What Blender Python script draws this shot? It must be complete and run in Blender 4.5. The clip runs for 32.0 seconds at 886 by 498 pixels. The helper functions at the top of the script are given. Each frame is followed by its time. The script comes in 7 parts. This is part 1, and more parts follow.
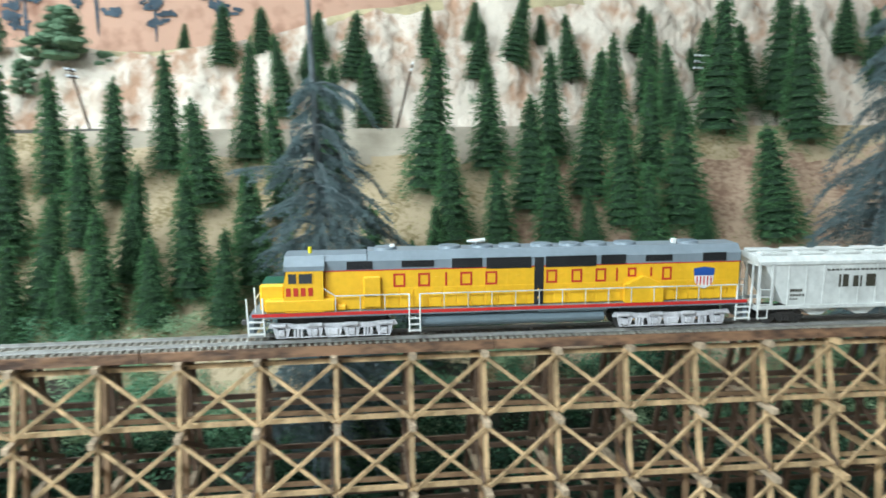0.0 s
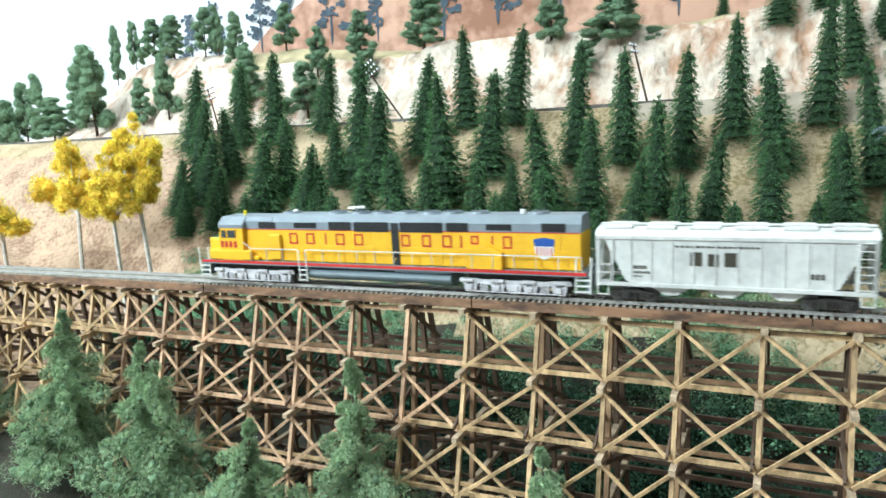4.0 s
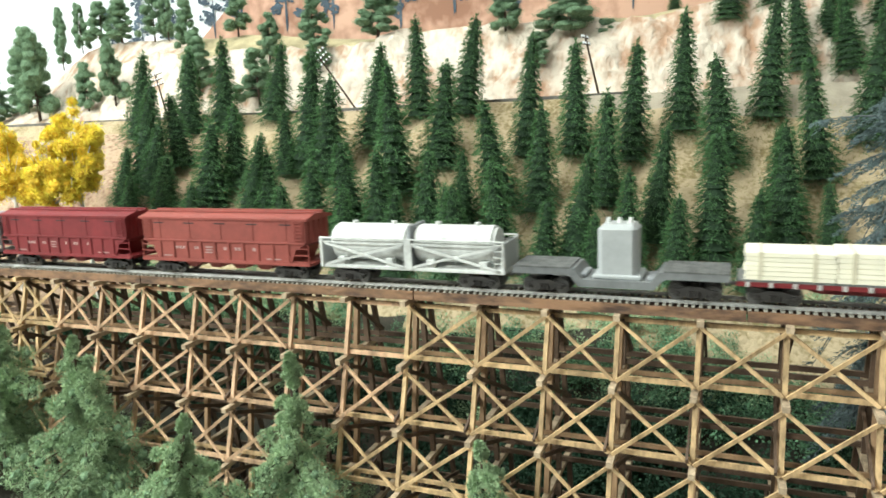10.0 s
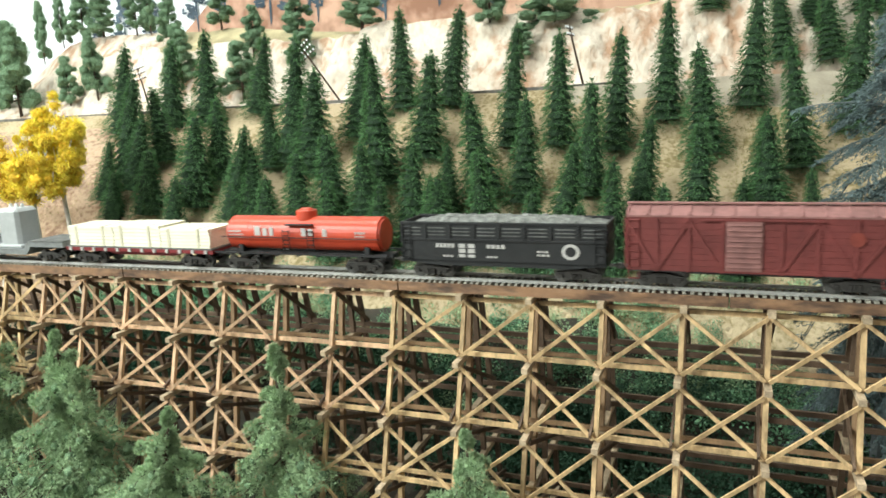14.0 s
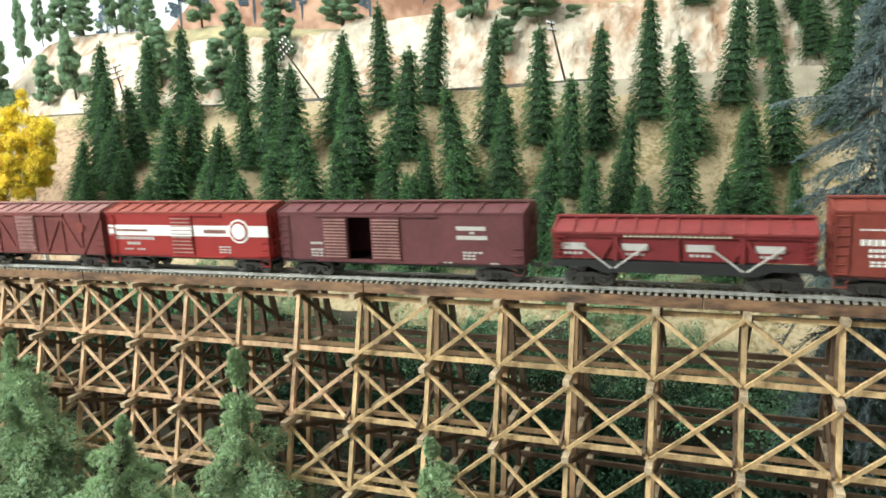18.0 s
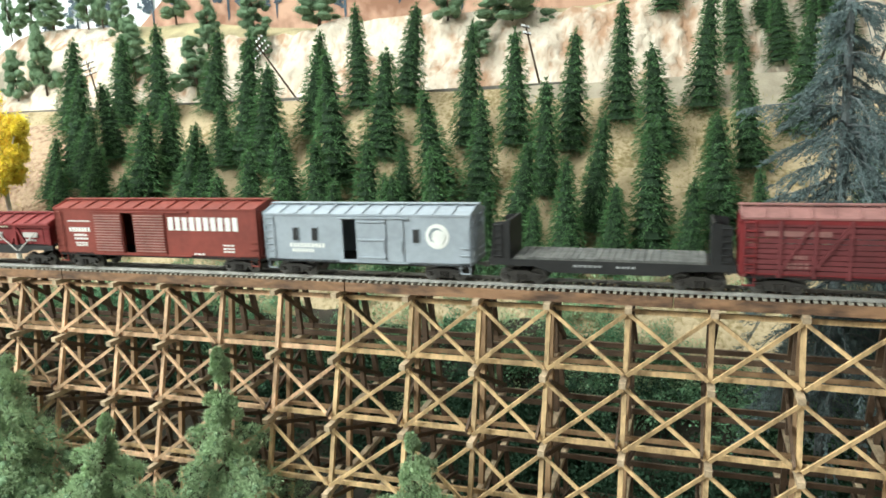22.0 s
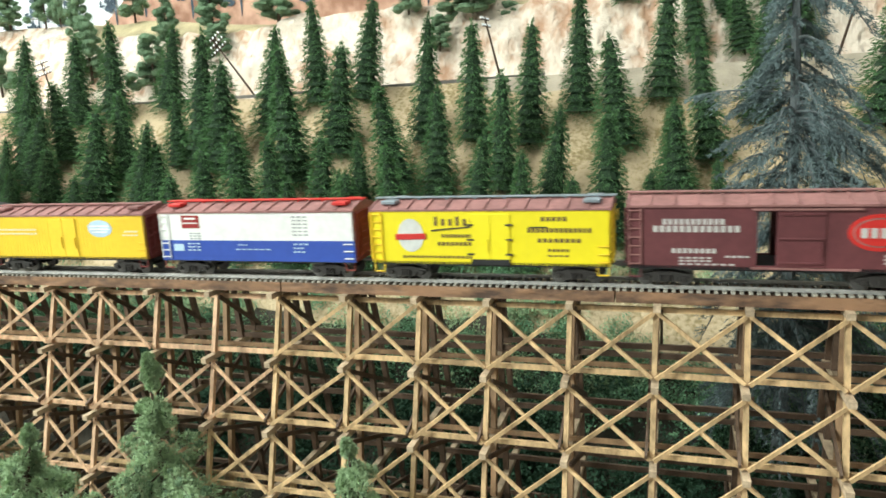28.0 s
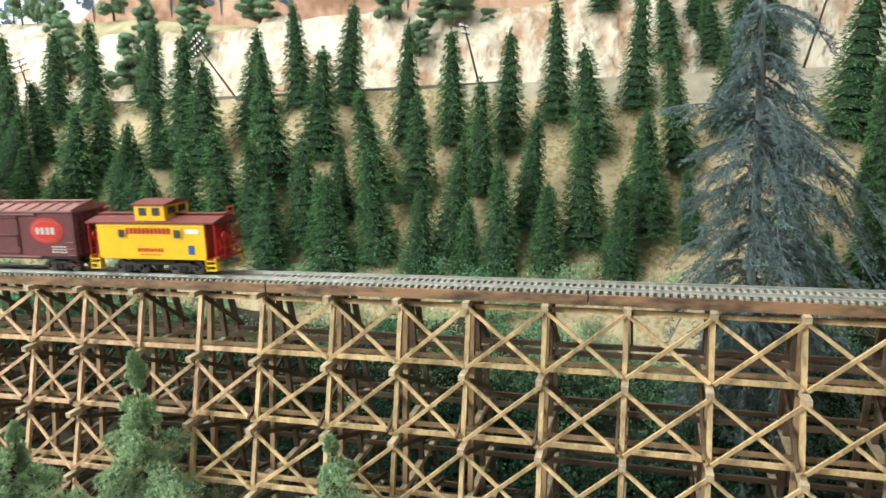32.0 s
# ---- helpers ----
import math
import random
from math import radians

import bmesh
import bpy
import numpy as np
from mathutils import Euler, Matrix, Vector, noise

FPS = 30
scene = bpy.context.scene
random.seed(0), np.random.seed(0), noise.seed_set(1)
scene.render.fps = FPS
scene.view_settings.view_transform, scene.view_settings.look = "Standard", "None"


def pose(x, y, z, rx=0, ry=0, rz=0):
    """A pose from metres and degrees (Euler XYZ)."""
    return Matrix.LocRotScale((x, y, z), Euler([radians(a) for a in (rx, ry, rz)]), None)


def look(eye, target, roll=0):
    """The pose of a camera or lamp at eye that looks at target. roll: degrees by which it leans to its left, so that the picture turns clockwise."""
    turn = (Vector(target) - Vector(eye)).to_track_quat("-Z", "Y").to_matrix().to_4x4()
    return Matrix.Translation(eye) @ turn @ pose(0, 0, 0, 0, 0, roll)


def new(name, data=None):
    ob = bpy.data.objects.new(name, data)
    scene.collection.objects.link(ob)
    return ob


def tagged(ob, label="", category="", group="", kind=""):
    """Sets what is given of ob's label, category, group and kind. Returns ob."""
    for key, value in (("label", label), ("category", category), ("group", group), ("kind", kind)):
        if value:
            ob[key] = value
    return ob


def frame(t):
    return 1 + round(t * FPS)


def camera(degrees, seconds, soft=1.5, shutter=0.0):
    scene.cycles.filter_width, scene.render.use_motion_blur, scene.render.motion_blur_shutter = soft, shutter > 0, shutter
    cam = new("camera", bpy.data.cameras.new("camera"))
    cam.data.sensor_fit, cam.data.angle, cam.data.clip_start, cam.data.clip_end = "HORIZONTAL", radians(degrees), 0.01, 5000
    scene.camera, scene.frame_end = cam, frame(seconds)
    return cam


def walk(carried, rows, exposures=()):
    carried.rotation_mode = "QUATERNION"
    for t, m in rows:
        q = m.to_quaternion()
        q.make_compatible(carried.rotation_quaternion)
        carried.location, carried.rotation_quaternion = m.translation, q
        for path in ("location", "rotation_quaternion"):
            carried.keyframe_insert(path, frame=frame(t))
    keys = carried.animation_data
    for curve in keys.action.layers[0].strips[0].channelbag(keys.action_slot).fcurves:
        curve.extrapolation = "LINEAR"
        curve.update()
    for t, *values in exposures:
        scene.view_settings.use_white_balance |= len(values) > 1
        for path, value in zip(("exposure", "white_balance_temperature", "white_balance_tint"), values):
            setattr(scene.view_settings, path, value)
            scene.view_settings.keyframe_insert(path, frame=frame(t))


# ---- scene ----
cam = camera(63.8, 32.0, 1.65, 0.45)
METRES, EYE, TILT, LEAN, TURN = 0.344, 1.2816, -9.0, -0.5, -8.0
ROWS = [
    (0.0, 0.0, 0.0, 0.0, 0.0, 0.0, -0.0),
    (0.5, -0.0695, -0.012, 0.003, 5.78, -0.03, -0.62),
    (1.0, -0.1125, -0.0134, 0.0004, 8.83, -0.41, -1.51),
    (1.5, -0.1634, -0.0088, -0.0058, 12.23, -0.69, -1.88),
    (2.0, -0.2373, 0.0029, -0.0109, 18.04, -0.57, -2.04),
    (2.5, -0.3032, -0.0168, -0.0253, 24.68, -0.52, -2.55),
    (3.0, -0.3708, -0.0597, -0.0264, 30.01, -0.75, -2.09),
    (3.5, -0.4256, -0.0807, -0.0412, 33.14, -1.55, -2.61),
    (5.5, -0.3957, -0.0329, -0.0562, 32.93, -2.91, -1.42),
    (6.0, -0.3934, -0.0273, -0.0562, 32.25, -2.8, -1.39),
    (6.5, -0.3906, -0.0233, -0.0561, 31.74, -2.74, -1.58),
    (7.0, -0.3869, -0.0204, -0.0566, 31.27, -2.7, -1.65),
    (7.5, -0.3863, -0.0164, -0.0569, 31.19, -2.72, -1.57),
    (8.0, -0.3915, -0.016, -0.0573, 31.49, -2.81, -1.74),
    (8.5, -0.3889, -0.0142, -0.0531, 31.44, -2.86, -1.78),
    (9.0, -0.3924, -0.0173, -0.0515, 31.19, -2.89, -2.08),
    (9.5, -0.396, -0.0269, -0.0504, 31.04, -2.77, -2.43),
    (10.0, -0.3943, -0.0317, -0.0504, 30.44, -2.67, -2.65),
    (10.5, -0.3896, -0.0358, -0.0459, 30.01, -2.5, -2.65),
    (11.0, -0.3855, -0.0331, -0.0503, 29.79, -2.37, -2.52),
    (11.5, -0.3917, -0.0354, -0.0504, 29.61, -2.38, -2.67),
    (12.0, -0.3891, -0.034, -0.0548, 29.63, -2.47, -2.82),
    (12.5, -0.3892, -0.0323, -0.0569, 29.51, -2.76, -2.74),
    (13.0, -0.3865, -0.0296, -0.0609, 29.5, -2.9, -2.41),
    (13.5, -0.3875, -0.0261, -0.061, 29.47, -3.01, -2.15),
    (15.5, -0.3851, -0.0256, -0.0594, 29.57, -3.13, -2.4),
    (16.0, -0.386, -0.0218, -0.0651, 29.35, -3.06, -2.72),
    (16.5, -0.3758, -0.0118, -0.06, 29.05, -3.08, -2.43),
    (17.0, -0.3783, -0.0012, -0.0608, 28.83, -3.03, -2.41),
    (17.5, -0.3732, 0.02, -0.0587, 29.02, -3.04, -2.26),
    (18.0, -0.363, 0.0506, -0.0613, 29.16, -3.02, -1.92),
    (18.5, -0.3642, 0.0645, -0.0614, 29.22, -3.21, -1.92),
    (19.0, -0.3571, 0.0566, -0.0591, 28.66, -3.28, -1.95),
    (19.5, -0.3587, 0.0385, -0.0555, 28.16, -3.32, -2.03),
    (20.0, -0.3636, 0.0246, -0.0579, 27.83, -3.27, -2.2),
    (20.5, -0.3625, 0.02, -0.0569, 27.58, -3.34, -2.14),
    (21.0, -0.3604, 0.0216, -0.0557, 27.35, -3.3, -2.19),
    (21.5, -0.359, 0.0199, -0.0561, 27.14, -3.2, -2.03),
    (22.0, -0.3594, 0.0104, -0.0554, 26.91, -3.1, -2.18),
    (22.5, -0.3602, -0.0034, -0.058, 26.72, -3.02, -2.22),
    (23.0, -0.3593, -0.0183, -0.0553, 26.58, -3.05, -2.07),
    (23.5, -0.3524, -0.0185, -0.0515, 26.31, -2.82, -2.14),
    (24.0, -0.3469, -0.006, -0.0525, 25.93, -2.5, -2.05),
    (24.5, -0.3338, 0.0178, -0.0538, 25.73, -2.43, -1.74),
    (25.0, -0.3275, 0.0403, -0.0555, 25.77, -2.46, -1.46),
    (25.5, -0.3267, 0.0605, -0.0568, 25.76, -2.45, -1.44),
    (27.5, -0.3076, 0.0991, -0.0631, 25.78, -3.0, -1.25),
    (28.0, -0.2988, 0.098, -0.061, 25.83, -3.14, -1.25),
    (28.5, -0.2973, 0.0923, -0.0587, 25.78, -3.23, -1.47),
    (29.0, -0.2938, 0.0825, -0.0578, 25.72, -3.29, -1.52),
    (29.5, -0.2904, 0.0731, -0.0577, 25.4, -3.31, -1.33),
    (30.0, -0.2915, 0.0664, -0.0561, 24.73, -3.23, -1.32),
    (30.5, -0.2878, 0.0635, -0.0544, 24.47, -3.14, -1.38),
    (31.0, -0.2888, 0.0615, -0.0557, 24.24, -3.1, -1.52),
    (31.5, -0.2857, 0.0552, -0.0518, 24.12, -3.1, -1.73),
    (32.0, -0.2884, 0.0488, -0.053, 23.84, -3.03, -1.91),
]
walk(cam, [(t, pose(0, 0, EYE, TILT, LEAN, TURN) @ pose(METRES * x, METRES * y, METRES * z, 90 + pitch, roll, yaw)) for t, x, y, z, yaw, pitch, roll in ROWS],
     [(0.0, 0, 5700, 10), (3.5, 0, 5750, 10), (5.7, -0.13, 6000, 10), (8.0, 0, 6250, 10), (11.0, 0, 6500, 10), (32.0, 0, 6500, 10)])

# ---- world and light ----
RAIL = 1.1470          # height of the rail tops

world = bpy.data.worlds.new("room_world")
scene.world = world
world.use_nodes = True
world.node_tree.nodes["Background"].inputs[0].default_value = (0.9, 0.95, 1.0, 1)
world.node_tree.nodes["Background"].inputs[1].default_value = 0.12


def ceiling_lamp(x, y, z, sx, sy, watts):
    lamp = bpy.data.lights.new("fluorescent_light", "AREA")
    lamp.shape, lamp.size, lamp.size_y, lamp.energy = "RECTANGLE", sx, sy, watts
    lamp.color = (0.895, 1.0, 0.955)
    ob = new("fluorescent_light", lamp)
    ob.matrix_world = look((x, y, z), (x, y + 0.001, 0))
    return ob


ceiling_lamp(-1.1, 0.45, 2.55, 2.4, 0.4, 33)
ceiling_lamp(1.7, 0.45, 2.55, 1.8, 0.4, 3)
ceiling_lamp(-2.1, -1.30, 2.55, 1.8, 0.4, 230)
ceiling_lamp(1.5, -1.8, 2.55, 1.8, 0.4, 6)


# ---- materials ----
def material(name, base, rough=0.7, metal=0.0, spread=0.25, scale=60.0, bump=0.2, second=None, fine=6.0, island=0.0, spec=0.4, mottle=0.5, stretch=(1, 1, 1)):
    """Base colour with variation at two scales, fine relief and a random shade for each object."""
    m = bpy.data.materials.new(name)
    m.use_nodes = True
    n, l = m.node_tree.nodes, m.node_tree.links
    b = n["Principled BSDF"]
    b.inputs["Roughness"].default_value, b.inputs["Metallic"].default_value = rough, metal
    b.inputs["Specular IOR Level"].default_value = spec
    tc, mp = n.new("ShaderNodeTexCoord"), n.new("ShaderNodeMapping")
    mp.inputs["Scale"].default_value = stretch
    l.new(tc.outputs["Object"], mp.inputs["Vector"])
    n1, n2 = n.new("ShaderNodeTexNoise"), n.new("ShaderNodeTexNoise")
    for t, s, d in ((n1, scale, 4), (n2, scale * fine, 3)):
        t.inputs["Scale"].default_value, t.inputs["Detail"].default_value = s, d
        l.new(mp.outputs["Vector"], t.inputs["Vector"])
    mix, ramp = n.new("ShaderNodeMix"), n.new("ShaderNodeValToRGB")
    mix.data_type = "RGBA"
    dark = tuple(c * (1 - spread) for c in base) if second is None else second
    light = tuple(min(1, c * (1 + spread * 0.7)) for c in base)
    mix.inputs[6].default_value, mix.inputs[7].default_value = (*dark, 1), (*light, 1)
    add, half = n.new("ShaderNodeMath"), n.new("ShaderNodeMath")
    add.operation, half.operation = "ADD", "MULTIPLY"
    half.inputs[1].default_value = mottle
    l.new(n2.outputs["Fac"], half.inputs[0])
    l.new(n1.outputs["Fac"], add.inputs[0])
    l.new(half.outputs[0], add.inputs[1])
    mid = 0.5 + 0.5 * mottle
    ramp.color_ramp.elements[0].position, ramp.color_ramp.elements[1].position = max(0, mid - 0.22), min(1, mid + 0.22)
    l.new(add.outputs[0], ramp.inputs[0])
    l.new(ramp.outputs["Color"], mix.inputs[0])
    out = mix.outputs[2]
    if island:
        info, geo = n.new("ShaderNodeObjectInfo"), n.new("ShaderNodeNewGeometry")
        tot, rng, val = n.new("ShaderNodeMath"), n.new("ShaderNodeMapRange"), n.new("ShaderNodeHueSaturation")
        tot.operation = "ADD"
        l.new(info.outputs["Random"], tot.inputs[0])
        l.new(geo.outputs["Random Per Island"], tot.inputs[1])
        rng.inputs["From Max"].default_value = 2.0
        rng.inputs["To Min"].default_value, rng.inputs["To Max"].default_value = 1 - island, 1 + island
        l.new(tot.outputs[0], rng.inputs["Value"])
        l.new(rng.outputs[0], val.inputs["Value"])
        l.new(out, val.inputs["Color"])
        out = val.outputs["Color"]
    l.new(out, b.inputs["Base Color"])
    if bump:
        bp = n.new("ShaderNodeBump")
        bp.inputs["Strength"].default_value, bp.inputs["Distance"].default_value = bump, 0.6 / scale / fine
        l.new(n2.outputs["Fac"], bp.inputs["Height"])
        l.new(bp.outputs["Normal"], b.inputs["Normal"])
    return m


def paint(name, base, rough=0.45, spread=0.12, **k):
    return material(name, base, rough, spread=spread, scale=k.pop("scale", 45), bump=k.pop("bump", 0.08), **k)


def tube_glow(name, strength):
    m = bpy.data.materials.new(name)
    m.use_nodes = True
    b = m.node_tree.nodes["Principled BSDF"]
    b.inputs["Emission Color"].default_value, b.inputs["Emission Strength"].default_value = (1, 0.97, 0.92, 1), strength
    return m


M_TIMBER = material("stained_timber", (0.475, 0.32, 0.168), 0.7, spread=0.5, scale=90, fine=5, bump=0.35, island=0.3, stretch=(1, 1, 0.35))
M_TIMBER_RED = material("reddish_stained_timber", (0.53, 0.335, 0.205), 0.7, spread=0.5, scale=90, fine=5, bump=0.35, island=0.3, stretch=(1, 1, 0.35))
M_CAP = material("pale_cap_timber", (0.42, 0.315, 0.21), 0.75, spread=0.4, scale=120, fine=5, bump=0.35, island=0.25)
# Inner and rear timbers are the front wood darkened to stand in for shade.
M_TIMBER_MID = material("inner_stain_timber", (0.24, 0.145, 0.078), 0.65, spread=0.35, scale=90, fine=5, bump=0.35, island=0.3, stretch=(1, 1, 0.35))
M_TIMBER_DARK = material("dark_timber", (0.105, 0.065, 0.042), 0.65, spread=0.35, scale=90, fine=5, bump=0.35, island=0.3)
M_STRINGER = material("stringer_wood", (0.205, 0.112, 0.062), 0.55, spread=0.3, second=(0.06, 0.035, 0.025), scale=60, fine=5, bump=0.5, island=0.3, stretch=(0.35, 1, 1), mottle=0.7)
M_TIE = material("weathered_tie", (0.36, 0.335, 0.28), 0.85, spread=0.3, scale=200, bump=0.4, island=0.35)
M_RAIL = material("dull_rail_steel", (0.46, 0.45, 0.43), 0.45, 0.6, spread=0.2, scale=120, bump=0.1)
M_GROUND = material("sand_and_dry_grass", (0.38, 0.295, 0.185), 0.95, spread=0.2, scale=24, fine=9, bump=0.9, second=(0.215, 0.165, 0.075), mottle=0.9)
M_BROWN = material("brown_earth_slope", (0.37, 0.26, 0.175), 0.95, spread=0.3, scale=20, fine=8, bump=0.9, second=(0.22, 0.13, 0.085), mottle=0.8)
M_LEDGE = material("grey_roadbed", (0.39, 0.335, 0.255), 0.95, spread=0.2, scale=40, fine=14, bump=0.8)
M_CLIFF = material("plaster_rock", (0.60, 0.515, 0.425), 0.9, spread=0.14, scale=10, fine=5, bump=1.0, second=(0.42, 0.255, 0.165), mottle=0.9, stretch=(1.3, 1, 0.8))
M_CREST = material("crest_grass", (0.45, 0.375, 0.22), 0.95, spread=0.3, scale=30, fine=14, bump=0.8)
# Near-black soil: the shade under the trestle is put into its colour.
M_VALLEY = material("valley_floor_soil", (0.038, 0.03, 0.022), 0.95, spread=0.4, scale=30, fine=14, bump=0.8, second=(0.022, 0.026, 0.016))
M_NEEDLE = material("conifer_needles", (0.073, 0.160, 0.060), 0.75, spread=0.5, scale=60, bump=0.0, island=0.32, spec=0.25)
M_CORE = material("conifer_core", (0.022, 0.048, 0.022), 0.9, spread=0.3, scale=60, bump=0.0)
M_BARK = material("bark", (0.07, 0.045, 0.03), 0.9, spread=0.4, scale=150, bump=0.5)
M_FOAM = material("sage_foam_foliage", (0.32, 0.44, 0.25), 0.9, spread=0.4, scale=28, bump=0.0, island=0.08, spec=0.2)
# Leaf green of the foam firs with the clump's inner shade mixed in.
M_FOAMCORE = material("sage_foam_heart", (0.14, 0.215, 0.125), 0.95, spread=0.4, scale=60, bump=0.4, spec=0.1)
M_BUSH = material("green_foam_bush", (0.145, 0.285, 0.16), 0.9, spread=0.45, scale=3, bump=0.0, island=0.2, spec=0.2)
# Bush green taken far down: shade below the track is in this colour.
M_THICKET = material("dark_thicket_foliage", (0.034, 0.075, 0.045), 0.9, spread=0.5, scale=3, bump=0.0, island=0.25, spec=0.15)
M_PINE = material("pine_foliage", (0.185, 0.285, 0.175), 0.9, spread=0.4, scale=60, bump=0.0, island=0.25, spec=0.2)
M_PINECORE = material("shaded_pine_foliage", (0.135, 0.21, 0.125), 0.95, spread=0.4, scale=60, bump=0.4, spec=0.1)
M_GOLD = material("golden_foliage", (0.95, 0.69, 0.085), 0.9, spread=0.35, scale=50, bump=0.0, island=0.18, spec=0.2)
M_BIRCH = material("white_bark", (0.62, 0.58, 0.52), 0.8, spread=0.3, scale=200, bump=0.3)
M_BLUE = material("blue_spruce_foliage", (0.125, 0.168, 0.17), 0.9, spread=0.35, scale=60, bump=0.0, island=0.18, spec=0.2)
M_SKY = material("painted_sky", (0.80, 0.84, 0.88), 0.9, spread=0.06, scale=2, bump=0.05)
M_MOUNT = material("painted_mountain", (0.47, 0.29, 0.215), 0.9, spread=0.35, scale=5, fine=7, bump=0.05, second=(0.30, 0.155, 0.105), mottle=0.8)
M_PTREE = material("painted_blue_tree", (0.068, 0.095, 0.125), 0.9, spread=0.5, scale=40, bump=0.05)
M_EDGE = material("weathered_edging", (0.14, 0.13, 0.115), 0.9, spread=0.4, scale=40, bump=0.4)
M_WALL = material("room_wall_paint", (0.62, 0.60, 0.56), 0.9, spread=0.08, scale=4, bump=0.05)
M_FLOOR = material("room_carpet", (0.12, 0.11, 0.10), 0.95, spread=0.2, scale=30, bump=0.3)
M_POLE = material("pole_wood", (0.06, 0.035, 0.022), 0.85, spread=0.3, scale=120, bump=0.3)
M_WHITE = material("white_insulators", (0.82, 0.84, 0.86), 0.5, spread=0.1, scale=80, bump=0.0)


# ---- mesh helpers ----
def part(name, bm, mat, parent, label=""):
    """Links a bmesh as one mesh object under a thing or a part."""
    me = bpy.data.meshes.new(name)
    bm.to_mesh(me)
    bm.free()
    for mm in (mat if isinstance(mat, (list, tuple)) else [mat]):
        me.materials.append(mm)
    ob = new(name, me)
    ob.parent = parent
    if label:
        ob["label"] = label
    return ob


def mesh_part(name, verts, faces, mat, parent, label=""):
    me = bpy.data.meshes.new(name)
    me.from_pydata(verts, [], faces)
    for mm in (mat if isinstance(mat, (list, tuple)) else [mat]):
        me.materials.append(mm)
    ob = new(name, me)
    ob.parent = parent
    if label:
        ob["label"] = label
    return ob


def bx(bm, x0, x1, y0, y1, z0, z1, bevel=0.0):
    """A box between two corners, with chamfered edges if asked."""
    m = Matrix.LocRotScale(((x0 + x1) / 2, (y0 + y1) / 2, (z0 + z1) / 2), None, (abs(x1 - x0), abs(y1 - y0), abs(z1 - z0)))
    vs = bmesh.ops.create_cube(bm, size=1, matrix=m)["verts"]
    if bevel:
        es = list({e for v in vs for e in v.link_edges})
        bmesh.ops.bevel(bm, geom=es, offset=bevel, segments=1, affect="EDGES")


def beam(bm, a, b, w, h, up=(0, 0, 1)):
    """A timber of section w x h from a to b."""
    a, b = Vector(a), Vector(b)
    d = b - a
    q = d.to_track_quat("X", "Z")
    m = Matrix.LocRotScale((a + b) / 2, q, (d.length, w, h))
    bmesh.ops.create_cube(bm, size=1, matrix=m)


def rod(bm, a, b, r, n=6):
    a, b = Vector(a), Vector(b)
    d = b - a
    m = Matrix.LocRotScale((a + b) / 2, d.to_track_quat("Z", "Y"), None)
    bmesh.ops.create_cone(bm, cap_ends=True, segments=n, radius1=r, radius2=r, depth=d.length, matrix=m)


def cyl(bm, c, r, depth, axis="Y", n=16, r2=None):
    q = {"X": Euler((0, math.pi / 2, 0)), "Y": Euler((math.pi / 2, 0, 0)), "Z": Euler((0, 0, 0))}[axis]
    bmesh.ops.create_cone(bm, cap_ends=True, segments=n, radius1=r, radius2=r if r2 is None else r2, depth=depth, matrix=Matrix.LocRotScale(c, q, None))


def prism(bm, pts, y0, y1):
    """A side outline of (x, z) points, pushed from y0 to y1."""
    a = [bm.verts.new((x, y0, z)) for x, z in pts]
    b = [bm.verts.new((x, y1, z)) for x, z in pts]
    k = len(pts)
    bm.faces.new(a)
    bm.faces.new(b[::-1])
    for i in range(k):
        bm.faces.new((a[i], b[i], b[(i + 1) % k], a[(i + 1) % k]))
    bmesh.ops.recalc_face_normals(bm, faces=bm.faces)


def profile(bm, pts, x0, x1):
    """An end outline of (y, z) points, pushed along x."""
    a = [bm.verts.new((x0, y, z)) for y, z in pts]
    b = [bm.verts.new((x1, y, z)) for y, z in pts]
    k = len(pts)
    bm.faces.new(a)
    bm.faces.new(b[::-1])
    for i in range(k):
        bm.faces.new((a[i], b[i], b[(i + 1) % k], a[(i + 1) % k]))
    bmesh.ops.recalc_face_normals(bm, faces=bm.faces)


def thing(name, label, category, group="", kind=""):
    return tagged(new(name), label, category, group, kind)


# ---- the plan ----
def cap_y(x):
    """Line of the front cap ends of the trestle."""
    return 0.4525 - 0.05 * (1 - math.exp(-((x + 0.13) ** 2) / (1.5 if x < -0.13 else 0.75)))


def grade(x):
    """Rise of the line towards +x."""
    return 0.0135 * max(-1.1, min(0.9, x + 0.17))


def track_y(x):
    return cap_y(x) + 0.018


def knots(v, xs, zs):
    return float(np.interp(v, xs, zs))


def crest_z(x):
    return knots(x, (-2.6, -1.75, -1.57, -1.40, -1.16, -0.97, -0.79, -0.58, -0.27, -0.11, 0.02, 0.5, 1.7), (1.22, 1.24, 1.277, 1.333, 1.392, 1.384, 1.381, 1.398, 1.394, 1.414, 1.455, 1.52, 1.55))


def ledge_z(x):
    return knots(x, (-1.5, -0.6, 0.3, 1.6), (1.262, 1.276, 1.298, 1.31))


